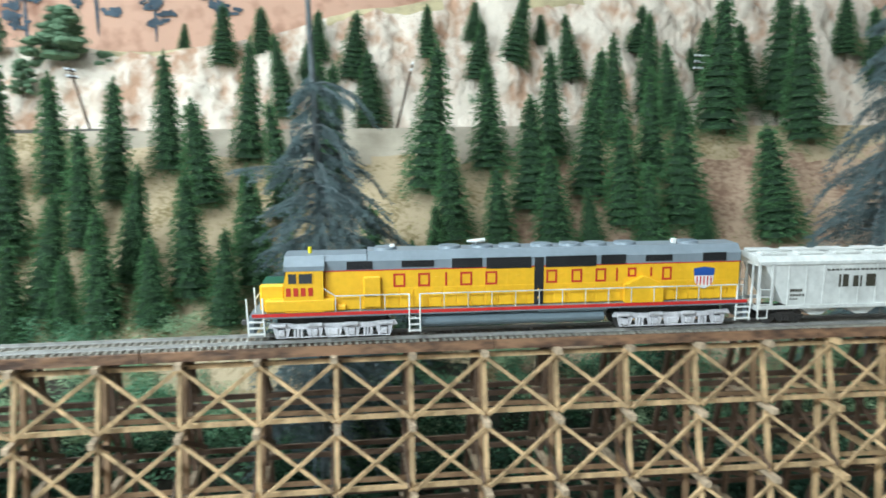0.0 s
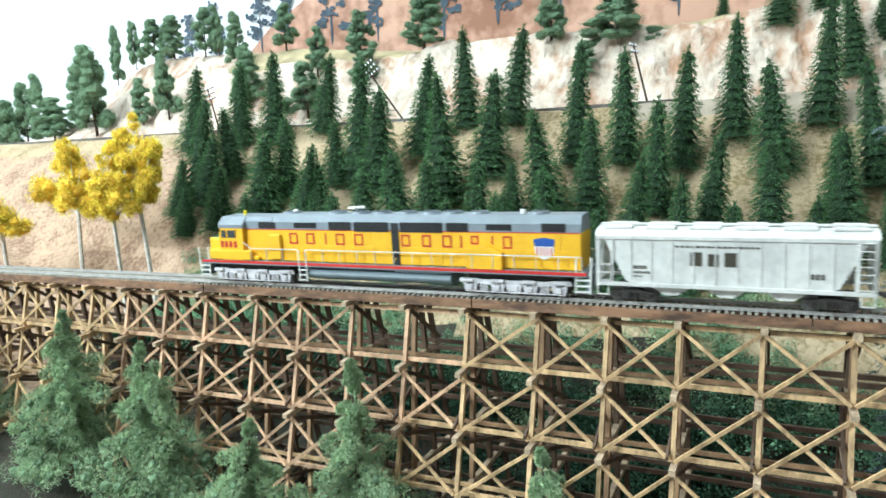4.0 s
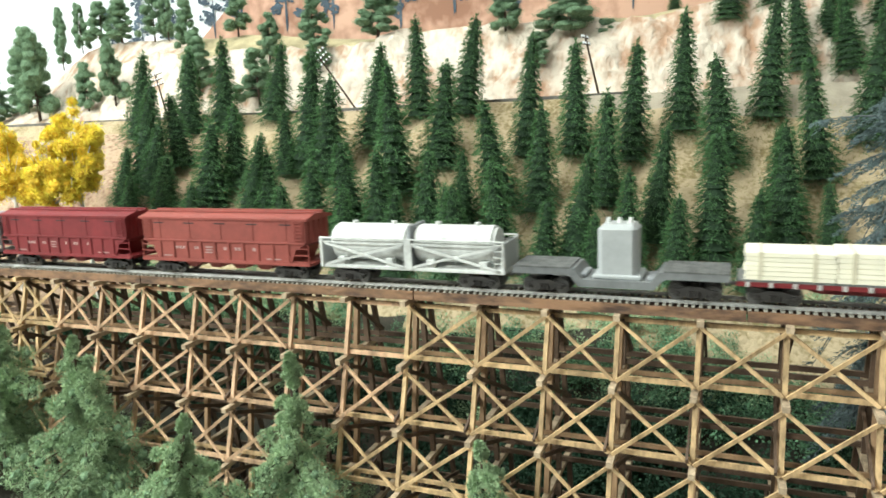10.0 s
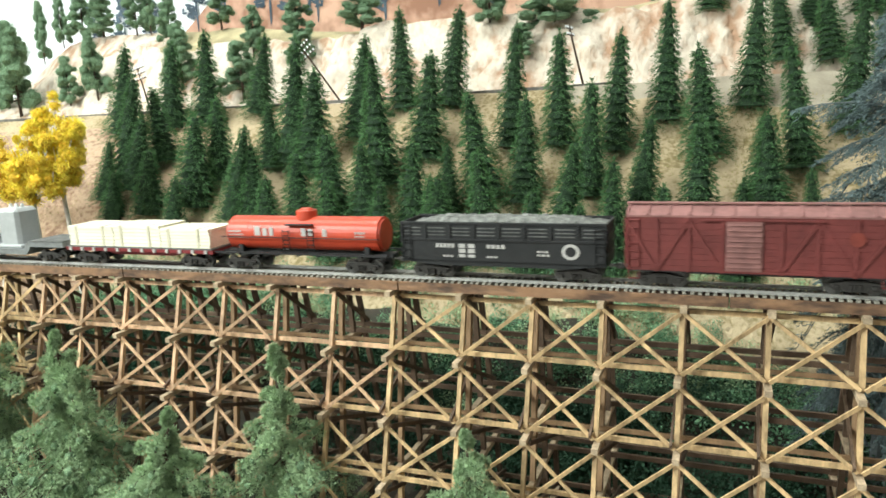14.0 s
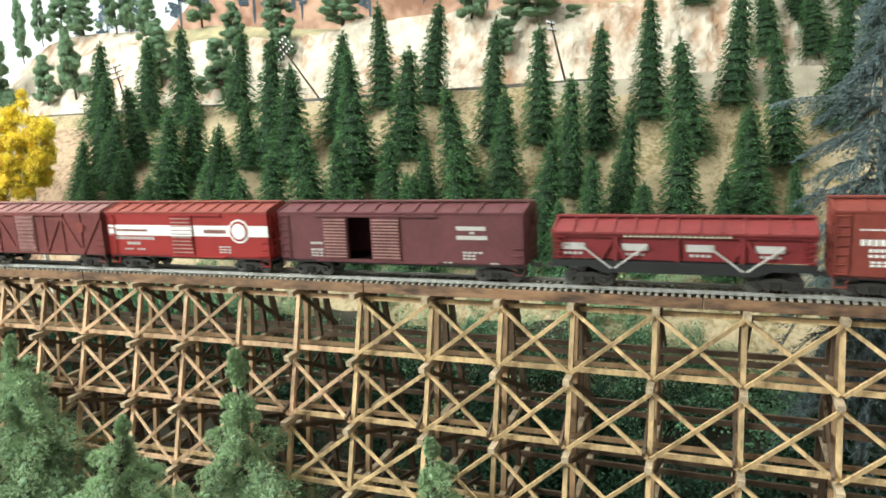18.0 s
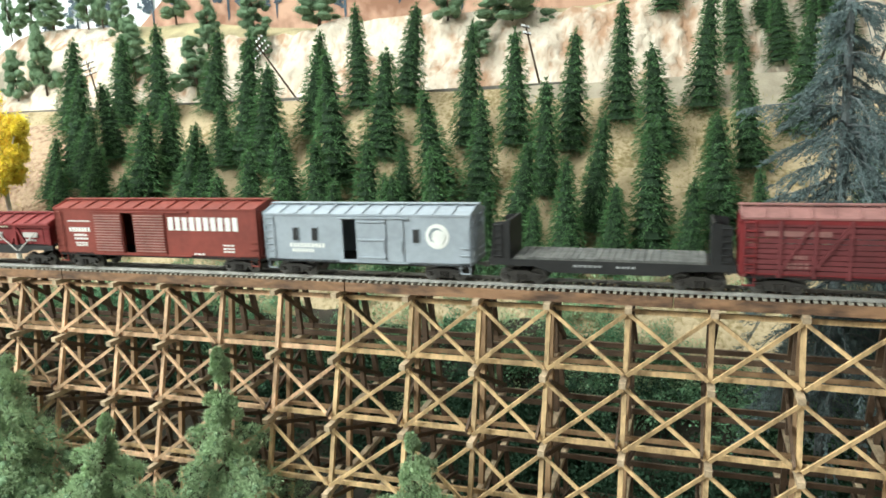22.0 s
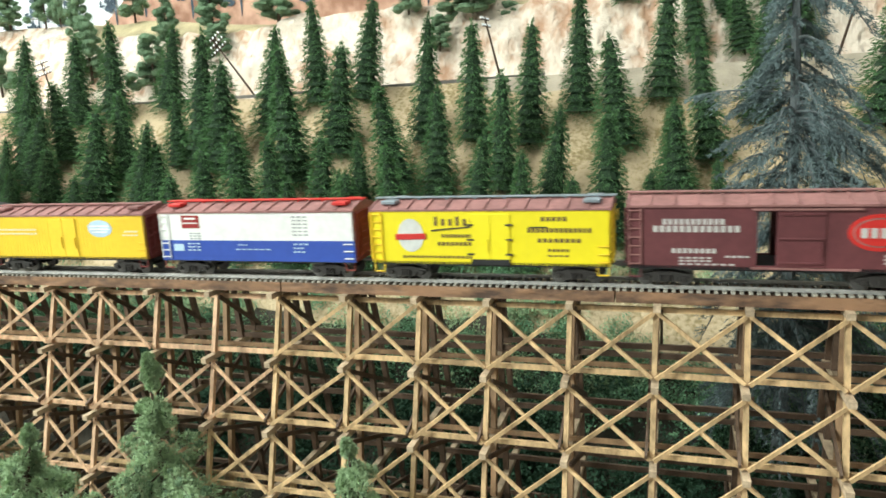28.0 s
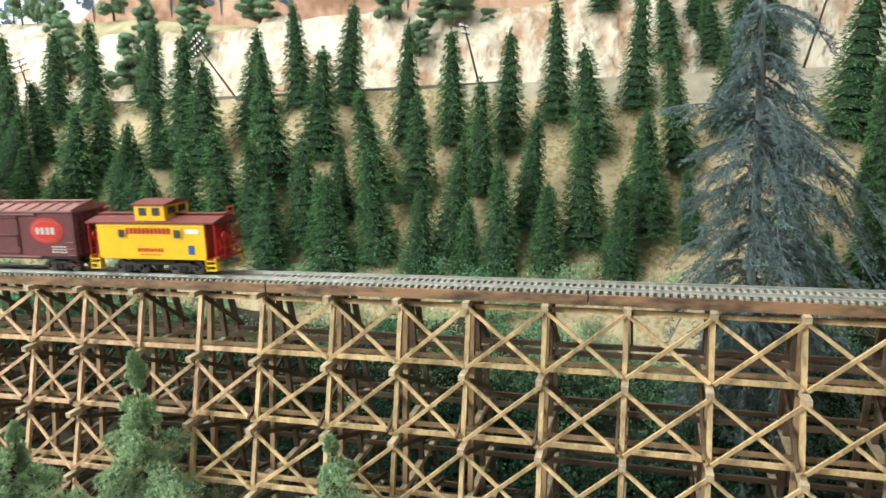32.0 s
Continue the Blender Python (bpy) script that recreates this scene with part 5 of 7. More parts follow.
def lumber_flatcar():
    root, L = car("flat_car", "dark red flat car loaded with pale cut lumber", 1.1926, 1.3444, "flat wagon")
    h = L / 2
    bm = bmesh.new()
    bx(bm, -h, h, -0.0172, 0.0172, 0.0110, 0.0140, 0.0003)
    prism(bm, [(-h + 0.03, 0.0112), (h - 0.03, 0.0112), (h - 0.045, 0.0070), (-h + 0.045, 0.0070)], -0.009, 0.009)
    part("frame", bm, C_OXIDE, root)
    bm = bmesh.new()
    bx(bm, -h, h, -0.0172, 0.0172, 0.0141, 0.0149)
    part("deck", bm, C_DECK, root)
    for i in range(12):
        for s in (-1, 1):
            bm = bmesh.new()
            x = -h + 0.006 + (L - 0.012) * i / 11
            bx(bm, x - 0.0011, x + 0.0011, s * 0.0170, s * 0.0184, 0.0112, 0.0140)
            part("stake_pocket", bm, C_DULL, root)
    for a, b, top in ((-h + 0.004, -h + 0.052, 0.0318), (-h + 0.0525, h - 0.0515, 0.0328), (h - 0.051, h - 0.003, 0.0306)):
        rows, cols = 6, 7
        bm = bmesh.new()
        bx(bm, a + 0.0008, b - 0.0008, -0.0150, 0.0150, 0.0150, top - 0.0028)
        part("lumber_core", bm, C_LUMBER, root)
        dz, dy = (top - 0.0150) / rows, 0.0322 / cols
        bm = bmesh.new()
        bx(bm, a, b, -dy / 2 + 0.0001, dy / 2 - 0.0001, 0.0001, dz - 0.0001, 0.0002)
        plank = part("lumber_plank", bm, C_LUMBER, root)
        spots = [(r, c) for r in range(rows) for c in range(cols) if c in (0, cols - 1) or r == rows - 1]
        for k, (r, c) in enumerate(spots):
            ob = plank if k == 0 else plank.copy()
            if k:
                scene.collection.objects.link(ob)
            ob.location = (0.0009 * math.sin(r * 7 + c * 3), -0.0161 + dy * (c + 0.5), 0.0150 + dz * r)
        for x in (a + (b - a) * 0.18, a + (b - a) * 0.78):
            bm = bmesh.new()
            bx(bm, x - 0.0011, x + 0.0011, -0.0164, -0.0160, 0.0150, top + 0.0003)
            bx(bm, x - 0.0005, x + 0.0005, -0.0164, 0.0164, top, top + 0.0004)
            part("strap", bm, C_STRAP, root)
    running_gear(root, L, C_TRUCK, 0.021)


lumber_flatcar()


def red_tank_car():
    root, L = car("tank_car", "bright red single-dome oil tank car on black frame", 1.3461, 1.4945, "tank wagon")
    h = L / 2
    a, b = -h + 0.0085, h - 0.0065
    bm = bmesh.new()
    cyl(bm, ((a + b) / 2, 0, 0.0268), 0.0128, b - a - 0.006, "X", 32)
    for x, d in ((a + 0.003, -1), (b - 0.003, 1)):
        cyl(bm, (x + d * 0.0012, 0, 0.0268), 0.0113, 0.0026, "X", 32)
    tank = part("tank", bm, C_TANKRED, root, "glossy red tank")
    bm = bmesh.new()
    for x in (a + 0.0025, a + 0.020, b - 0.020, b - 0.0025):
        cyl(bm, (x, 0, 0.0268), 0.01305, 0.0008, "X", 32)
    part("tank_band", bm, C_TANKRED, tank)
    bm = bmesh.new()
    cyl(bm, (0.0015, 0, 0.0410), 0.0082, 0.0065, "Z", 24, 0.0078)
    cyl(bm, (0.0015, 0, 0.0450), 0.0060, 0.0018, "Z", 20, 0.004)
    part("dome", bm, C_TANKRED, tank)
    bm = bmesh.new()
    bx(bm, -h, h, -0.0060, 0.0060, 0.0100, 0.0128)
    for s in (-1, 1):
        bx(bm, -h, h, s * 0.0135, s * 0.0165, 0.0125, 0.0135)
        for i in range(9):
            x = -h + 0.004 + (L - 0.008) * i / 8
            bx(bm, x - 0.0007, x + 0.0007, s * 0.004, s * 0.016, 0.0112, 0.0126)
    part("frame", bm, C_BLACK, root)
    for s in (-1, 1):
        bm = bmesh.new()
        rod(bm, (-h + 0.006, s * 0.0150, 0.0252), (h - 0.006, s * 0.0150, 0.0252), 0.0004)
        for i in range(6):
            x = -h + 0.008 + (L - 0.016) * i / 5
            rod(bm, (x, s * 0.0150, 0.0252), (x, s * 0.0128, 0.0252), 0.0004)
        part("handrail", bm, C_BLACK, root)
        for x in (-0.009, 0.012):
            ladder(root, x, s * 0.0138, 0.0135, 0.030, 0.0055, 6, C_BLACK)
        bm = bmesh.new()
        bx(bm, -0.010, 0.013, s * 0.0105, s * 0.0148, 0.0345, 0.0352)
        part("dome_platform", bm, C_BLACK, root)
    for x in (a + 0.012, b - 0.012):
        bm = bmesh.new()
        bx(bm, x - 0.0018, x + 0.0018, -0.0105, 0.0105, 0.0125, 0.0185)
        part("saddle", bm, C_BLACK, root)
    y = -0.0130
    strokes(root, y, [(-0.0385, 0.0262, 0.0062, 0.0072), (-0.0310, 0.0262, 0.0046, 0.0058), (-0.0250, 0.0262, 0.0040, 0.0068), (0.0030, 0.0262, 0.0045, 0.0062), (0.0090, 0.0262, 0.0042, 0.0056), (0.0210, 0.0262, 0.0040, 0.0056)], C_DULL, "worn white lettering as plain blocks")
    bars(root, y, [(-0.062, 0.0285, 0.012, 0.0016, 6), (-0.062, 0.0262, 0.014, 0.0011, 6), (-0.062, 0.0243, 0.018, 0.0009, 7), (0.048, 0.0285, 0.009, 0.0016, 4), (0.048, 0.0262, 0.008, 0.0010, 4)], C_DULL)
    running_gear(root, L, C_TRUCK, 0.0215)


red_tank_car()


def gondola():
    root, L = car("gondola_car", "black gondola car heaped with grey gravel", 1.5072, 1.6495, "open wagon")
    h = L / 2
    top = 0.0392
    for s in (-1, 1):
        bm = bmesh.new()
        bx(bm, -h, h, s * (W - 0.0010), s * W, 0.0115, top)
        bx(bm, -h, h, s * (W - 0.0014), s * (W + 0.0010), 0.0262, 0.0278, 0.0002)
        bx(bm, -h, h, s * (W - 0.0014), s * (W + 0.0010), top - 0.0016, top, 0.0002)
        prism(bm, [(-h, 0.0118), (h, 0.0118), (h - 0.024, 0.0090), (-h + 0.024, 0.0090)], *sorted((s * (W - 0.0012), s * (W - 0.0002))))
        part("side", bm, C_BLACK, root)
        for i in range(9):
            x = -h + 0.0012 + (L - 0.0024) * i / 8
            bm = bmesh.new()
            bx(bm, x - 0.0010, x + 0.0010, s * (W - 0.0005), s * (W + 0.0009), 0.0278, top - 0.0016)
            part("side_post", bm, C_BLACK, root)
        for i in range(8):
            x = -h + L * (i + 0.5) / 8
            bm = bmesh.new()
            for z in (0.0298, 0.0322, 0.0346):
                bx(bm, x - 0.0062, x + 0.0062, s * (W - 0.0004), s * (W + 0.0003), z, z + 0.0008)
            part("side_board", bm, C_DECK, root)
        for d in (-1, 1):
            ladder(root, d * (h - 0.0045), s * W, 0.0140, 0.0355, 0.006, 5, C_BLACK)
    bm = bmesh.new()
    for d in (-1, 1):
        bx(bm, d * h, d * (h - 0.0012), -W, W, 0.0115, top - 0.0005)
        for z in (0.018, 0.025, 0.032):
            bx(bm, d * (h + 0.0007), d * (h - 0.0004), -W, W, z, z + 0.0014)
    bx(bm, -h, h, -W, W, 0.0112, 0.0125)
    part("end_wall", bm, C_BLACK, root)
    rnd = np.random.RandomState(5)
    nx, ny = 60, 14
    vs = []
    for i in range(nx):
        for j in range(ny):
            x, y = -h + 0.0016 + (L - 0.0032) * i / (nx - 1), -W + 0.0016 + (2 * W - 0.0032) * j / (ny - 1)
            e = min(i, nx - 1 - i, 4 * j, 4 * (ny - 1 - j)) / 12
            vs.append((x, y, top - 0.003 + 0.0048 * min(1, e) + rnd.uniform(-0.0008, 0.0010)))
    fs = [(i * ny + j, (i + 1) * ny + j, (i + 1) * ny + j + 1, i * ny + j + 1) for i in range(nx - 1) for j in range(ny - 1)]
    mesh_part("gravel_load", vs, fs, C_LOAD, root, "heaped grey gravel")
    bars(root, -W, [(-0.045, 0.0215, 0.014, 0.0028, 5), (-0.0285, 0.0215, 0.0135, 0.0028, 2), (-0.0285, 0.0180, 0.0135, 0.0028, 2), (-0.0285, 0.0150, 0.0135, 0.0020, 2), (-0.0085, 0.0215, 0.0135, 0.0026, 4), (-0.040, 0.0150, 0.008, 0.0013, 3), (-0.0085, 0.0150, 0.008, 0.0013, 3), (0.026, 0.0195, 0.008, 0.0012, 3), (0.026, 0.0172, 0.009, 0.0012, 3)], C_DULL)
    disc(root, 0.048, -W, 0.0205, 0.0058, 0.0052, C_DULL, "herald", "round white emblem ring")
    disc(root, 0.048, -W - 0.0002, 0.0205, 0.0036, 0.0033, C_BLACK, "herald_core")
    running_gear(root, L, C_TRUCK, 0.0205)


gondola()


# -- house cars --
def house_car(name, label, s0, s1, mat, roof_mat, top=0.0497, opening=None, see_through=False, end_mat=None, lower=None, ribs=0, rib_mat=None, overhang=0.0008, board_mat=None, rung_mat=None, hatches=False, boards=0, category="box wagon"):
    """A closed car: side walls with their door opening, ends, roof, running board, ladders, sills and gear."""
    root, L = car(name, label, s0, s1, category)
    h = L / 2
    eave = top - 0.0054
    z0 = 0.0105
    for s in (-1, 1):
        bm = bmesh.new()
        y0, y1 = sorted((s * W, s * (W - 0.0012)))
        if opening and (s < 0 or see_through):
            a, b = opening
            bx(bm, -h, a, y0, y1, z0, eave)
            bx(bm, b, h, y0, y1, z0, eave)
            bx(bm, a, b, y0, y1, z0, z0 + 0.0022)
            bx(bm, a, b, y0, y1, eave - 0.0030, eave)
        else:
            bx(bm, -h, h, y0, y1, z0, eave)
        part("side_wall", bm, mat, root)
        if lower:
            bm = bmesh.new()
            bx(bm, -h, h, s * W, s * (W + 0.00025), z0, lower[1])
            part("lower_side", bm, lower[0], root, "contrasting lower side band")
        if boards:
            bm = bmesh.new()
            for i in range(boards):
                x = -h + L * (i + 0.5) / boards
                if not (opening and opening[0] - 0.001 < x < opening[1] + 0.001):
                    bx(bm, x - 0.00018, x + 0.00018, s * (W - 0.0001), s * (W + 0.00018), z0, eave)
            part("board_joint", bm, mat, root)
    bm = bmesh.new()
    bx(bm, -h + 0.001, h - 0.001, -W, W, z0 - 0.0006, z0 + 0.0014)
    bx(bm, -h + 0.012, h - 0.012, -0.0045, 0.0045, 0.0065, z0)
    part("floor", bm, C_BLACK, root)
    for d in (-1, 1):
        bm = bmesh.new()
        a, b = sorted((d * h, d * (h - 0.0012)))
        profile(bm, [(-W, z0), (-W, eave), (0, top - 0.0012), (W, eave), (W, z0)], a, b)
        wall = part("end_wall", bm, end_mat or mat, root)
        for i in range(7):
            bm = bmesh.new()
            z = z0 + 0.003 + i * (eave - z0 - 0.005) / 6
            bx(bm, d * h, d * (h + 0.0007), -W + 0.002, W - 0.002, z, z + 0.0013, 0.0003)
            part("end_rib", bm, end_mat or mat, wall)
        ladder(root, d * h, -0.0125, z0 + 0.003, eave - 0.002, 0.0065, 7, end_mat or mat, False)
        bm = bmesh.new()
        for x in (d * (h - 0.0012), d * (h - 0.0075)):
            rod(bm, (x, -W + 0.0004, 0.0050), (x, -W + 0.0004, z0), 0.0004)
        rod(bm, (d * (h - 0.0012), -W + 0.0004, 0.0051), (d * (h - 0.0075), -W + 0.0004, 0.0051), 0.0005)
        part("stirrup_step", bm, end_mat or mat, root)
    bm = bmesh.new()
    cyl(bm, (h + 0.0022, 0.006, eave - 0.006), 0.0034, 0.0006, "X", 16)
    rod(bm, (h, 0.006, eave - 0.006), (h + 0.0022, 0.006, eave - 0.006), 0.0005)
    part("brake_wheel", bm, end_mat or mat, root)
    bm = bmesh.new()
    profile(bm, [(-W - overhang, eave - 0.0003), (-W - overhang, eave + 0.0009), (0, top), (W + overhang, eave + 0.0009), (W + overhang, eave - 0.0003)], -h - 0.0006, h + 0.0006)
    roof = part("roof", bm, roof_mat, root)
    k = 12
    for i in range(k + 1):
        bm = bmesh.new()
        x = -h + L * i / k
        for s in (-1, 1):
            beam(bm, (x, s * 0.0035, top - 0.0002), (x, s * (W + overhang * 0.8), eave + 0.0013), 0.0011, 0.0009)
        part("roof_rib", bm, roof_mat, roof)
    bm = bmesh.new()
    for y in (-0.0031, -0.0010, 0.0011):
        bx(bm, -h - 0.002, h + 0.002, y, y + 0.0019, top + 0.0006, top + 0.0012)
    for i in range(8):
        x = -h + L * (i + 0.5) / 8
        bx(bm, x - 0.0005, x + 0.0005, -0.003, 0.003, top - 0.0004, top + 0.0006)
    part("running_board", bm, board_mat or roof_mat, root)
    for s in (-1, 1):
        ladder(root, s * (h - 0.0042), s * W, z0 + 0.0025, eave - 0.002, 0.0064, 7, rung_mat or mat)
        ladder(root, -s * (h - 0.0042), s * W, z0 + 0.0025, z0 + 0.012, 0.0064, 3, rung_mat or mat, True, False)
    if hatches:
        for d in (-1, 1):
            for s in (-1, 1):
                bm = bmesh.new()
                bx(bm, d * (h - 0.006), d * (h - 0.016), s * 0.005, s * 0.0135, top - 0.0020, top + 0.0004, 0.0005)
                part("ice_hatch", bm, board_mat or roof_mat, roof)
    running_gear(root, L, C_TRUCK, 0.0205)
    return root, L, h, z0, eave


def sliding_door(root, a, b, z0, eave, mat, ribs=0, y=-W, plain=False):
    """A panel door hung outside the wall, with cross ribs and a track above and below."""
    bm = bmesh.new()
    bx(bm, a, b, y - 0.0009, y - 0.0001, z0 + 0.0016, eave - 0.0022, 0.0002)
    door = part("door", bm, mat, root)
    for i in range(ribs):
        bm = bmesh.new()
        z = z0 + 0.0035 + (eave - z0 - 0.0085) * i / max(1, ribs - 1)
        bx(bm, a + 0.0008, b - 0.0008, y - 0.0019, y - 0.0008, z, z + (0.0009 if ribs > 5 else 0.0012), 0.0002)
        part("door_rib", bm, C_RIBLIGHT if ribs > 8 and mat in (C_WINE, C_BOX, C_TUSCAN) else mat, door)
    bm = bmesh.new()
    bx(bm, b - 0.0022, b - 0.0014, y - 0.0018, y - 0.0008, z0 + 0.008, z0 + 0.016)
    part("door_latch", bm, mat, door)
    return door


def door_track(root, a, b, z0, eave, mat):
    bm = bmesh.new()
    bx(bm, a, b, -W - 0.0020, -W, eave - 0.0022, eave - 0.0012)
    bx(bm, a, b, -W - 0.0014, -W, z0 + 0.0004, z0 + 0.0014)
    part("door_track", bm, mat, root)


# oxide red single-sheathed car with outside braces
root, L, h, z0, eave = house_car("box_car", "oxide red wooden box car with outside braces", 1.6617, 1.8087, C_OXB, C_ROOFP, boards=0)
for i in range(9):
    part_bm = bmesh.new()
    bz = z0 + (eave - z0) * i / 9
    bx(part_bm, -h, h, -W - 0.0003, -W, bz + 0.0003, bz + (eave - z0) / 9 - 0.0002)
    part("side_board", part_bm, C_OXB, root)
for xa, xb, up in ((-0.074, -0.0555, 0), (-0.0555, -0.037, 1), (-0.037, -0.018, 0), (0.014, 0.033, 1), (0.033, 0.052, 0), (0.052, 0.0735, 1)):
    part_bm = bmesh.new()
    beam(part_bm, (xa, -W - 0.0008, z0 + 0.001 if up else eave - 0.002), (xb, -W - 0.0008, eave - 0.002 if up else z0 + 0.001), 0.0010, 0.0020)
    part("diagonal_brace", part_bm, C_OXB, root)
for xp in (-0.0555, -0.037, -0.018, 0.014, 0.033, 0.052):
    part_bm = bmesh.new()
    bx(part_bm, xp - 0.0010, xp + 0.0010, -W - 0.0013, -W, z0, eave - 0.001)
    part("side_post", part_bm, C_OXB, root)
sliding_door(root, -0.016, 0.004, z0, eave, C_ROOFP, 9, -W - 0.0006)
door_track(root, -0.030, 0.036, z0, eave, C_OXB)
disc(root, 0.052, -W - 0.0012, 0.0325, 0.0040, 0.0042, C_BOX, "herald", "faint round emblem")

# red box car with a white band and a round emblem
root, L, h, z0, eave = house_car("box_car", "bright red box car with white band and round emblem", 1.8147, 1.9608, C_TUSCAN, C_BRICK)
part_bm = bmesh.new()
bx(part_bm, -h + 0.0002, h - 0.0002, -W - 0.0003, -W, 0.0268, 0.0348)
part("white_band", part_bm, C_WHITE, root, "broad white band along the side")
sliding_door(root, -0.012, 0.008, z0, eave, C_TUSCAN, 10)
part_bm = bmesh.new()
bx(part_bm, -0.0118, 0.0078, -W - 0.0018, -W - 0.0014, 0.0268, 0.0348)
part("white_band", part_bm, C_WHITE, root, "white band across the door")
door_track(root, -0.014, 0.034, z0, eave, C_TUSCAN)
disc(root, 0.0485, -W - 0.0003, 0.0308, 0.0088, 0.0088, C_WHITE, "herald", "round white emblem")
disc(root, 0.0485, -W - 0.0006, 0.0308, 0.0074, 0.0074, C_TUSCAN, "herald_ring")
disc(root, 0.0485, -W - 0.0009, 0.0308, 0.0058, 0.0058, C_WHITE, "herald_core")
bars(root, -W - 0.0002, [(-h + 0.007, 0.0235, 0.038, 0.0022, 12), (-h + 0.018, 0.0195, 0.013, 0.0022, 5), (-h + 0.015, 0.0155, 0.009, 0.0012, 3), (-h + 0.027, 0.0155, 0.008, 0.0012, 3), (0.030, 0.0185, 0.011, 0.0011, 3), (0.030, 0.0165, 0.011, 0.0011, 3), (0.030, 0.0145, 0.011, 0.0011, 3)], C_DULL)
bars(root, -W - 0.0005, [(0.018, 0.0292, 0.020, 0.0026, 7), (-h + 0.009, 0.0300, 0.030, 0.0016, 12)], C_BOX, "faint red printed bars")

# wine brown box car with an open door
root, L, h, z0, eave = house_car("box_car", "wine brown double-door box car with its door open", 1.9710, 2.1476, C_WINE, C_WINE, opening=(-0.0345, -0.0175))
sliding_door(root, -0.0535, -0.0350, z0, eave, C_WINE, 13)
sliding_door(root, -0.0168, 0.0045, z0, eave, C_WINE, 13)
door_track(root, -0.060, 0.030, z0, eave, C_WINE)
bars(root, -W, [(-h + 0.024, 0.0225, 0.010, 0.0018, 5), (-h + 0.024, 0.0180, 0.010, 0.0016, 4), (-h + 0.024, 0.0160, 0.010, 0.0012, 3), (-h + 0.024, 0.0140, 0.010, 0.0012, 3), (0.0435, 0.0335, 0.0195, 0.0026, 1), (0.0525, 0.0312, 0.003, 0.0014, 1), (0.0435, 0.0275, 0.0205, 0.0026, 1), (0.0475, 0.0185, 0.014, 0.0012, 4), (0.0475, 0.0165, 0.009, 0.0012, 3), (0.0475, 0.0145, 0.009, 0.0012, 3), (0.034, 0.0118, 0.007, 0.0009, 2), (0.066, 0.0118, 0.006, 0.0009, 2)], C_DULL)


# red roofed hopper with truss rods
def roofed_hopper():
    root, L = car("roofed_hopper_car", "dark red roofed ore hopper on a black trussed sill", 2.1649, 2.3105, "hopper wagon")
    h = L / 2
    top, eave = 0.0405, 0.0335
    bm = bmesh.new()
    bx(bm, -h + 0.004, h - 0.004, -W + 0.0025, W - 0.0025, 0.0170, eave + 0.001)
    part("body", bm, C_OXIDE, root)
    bm = bmesh.new()
    profile(bm, [(-W - 0.0018, eave - 0.0006), (-W - 0.0018, eave + 0.0006), (0, top), (W + 0.0018, eave + 0.0006), (W + 0.0018, eave - 0.0006)], -h, h)
    roof = part("roof", bm, C_DEEPRED, root)
    for i in range(13):
        bm = bmesh.new()
        x = -h + 0.001 + (L - 0.002) * i / 12
        for s in (-1, 1):
            beam(bm, (x, s * 0.003, top), (x, s * (W + 0.0014), eave + 0.0011), 0.0010, 0.0008)
        part("roof_rib", bm, C_DEEPRED, roof)
    bm = bmesh.new()
    bx(bm, -h, h, -0.0035, 0.0035, top + 0.0002, top + 0.0010)
    part("running_board", bm, C_OXIDE, root)
    for s in (-1, 1):
        bm = bmesh.new()
        bx(bm, -h, h, s * (W - 0.003), s * W, eave - 0.0026, eave - 0.0006)
        part("top_rail", bm, C_OXIDE, root)
        bm = bmesh.new()
        prism(bm, [(-h, 0.0165), (h, 0.0165), (h, 0.0125), (h - 0.022, 0.0125), (h - 0.030, 0.0095), (-h + 0.030, 0.0095), (-h + 0.022, 0.0125), (-h, 0.0125)], *sorted((s * (W - 0.0030), s * W)))
        part("side_sill", bm, C_BLACK, root)
        for i in range(5):
            x = -h + 0.003 + (L - 0.006) * i / 4
            bm = bmesh.new()
            bx(bm, x - 0.0013, x + 0.0013, s * (W - 0.0028), s * (W - 0.0004), 0.0165, eave - 0.002)
            part("side_post", bm, C_OXIDE, root)
        for x in (-h / 2, h / 2):
            for d in (-1, 1):
                bm = bmesh.new()
                beam(bm, (x + d * 0.0005, s * (W - 0.0012), eave - 0.004), (x + d * 0.0075, s * (W - 0.0012), 0.0172), 0.0014, 0.0022)
                part("inclined_post", bm, C_OXIDE, root)
                bm = bmesh.new()
                rod(bm, (x + d * 0.001, s * (W + 0.0002), 0.0120), (x + d * 0.020, s * (W + 0.0002), 0.0265), 0.0006)
                part("truss_rod", bm, C_DULL, root)
    bars(root, -W + 0.0022, [(-0.068 + i * 0.0365, 0.0225, 0.0150, 0.0042, 1) for i in range(4)] + [(-0.066 + i * 0.0365, 0.0195, 0.012, 0.0016, 4) for i in range(4)], C_DULL)
    bars(root, -W, [(-0.030, eave - 0.0024, 0.060, 0.0013, 20)], C_CREAM)
    for d in (-1, 1):
        ladder(root, d * (h - 0.004), -W + 0.0006, 0.0180, eave - 0.003, 0.0065, 5, C_OXIDE)
        ladder(root, d * (h - 0.003), -0.010, 0.0180, eave - 0.002, 0.0065, 5, C_OXIDE, False)
    running_gear(root, L, C_TRUCK, 0.021)


roofed_hopper()

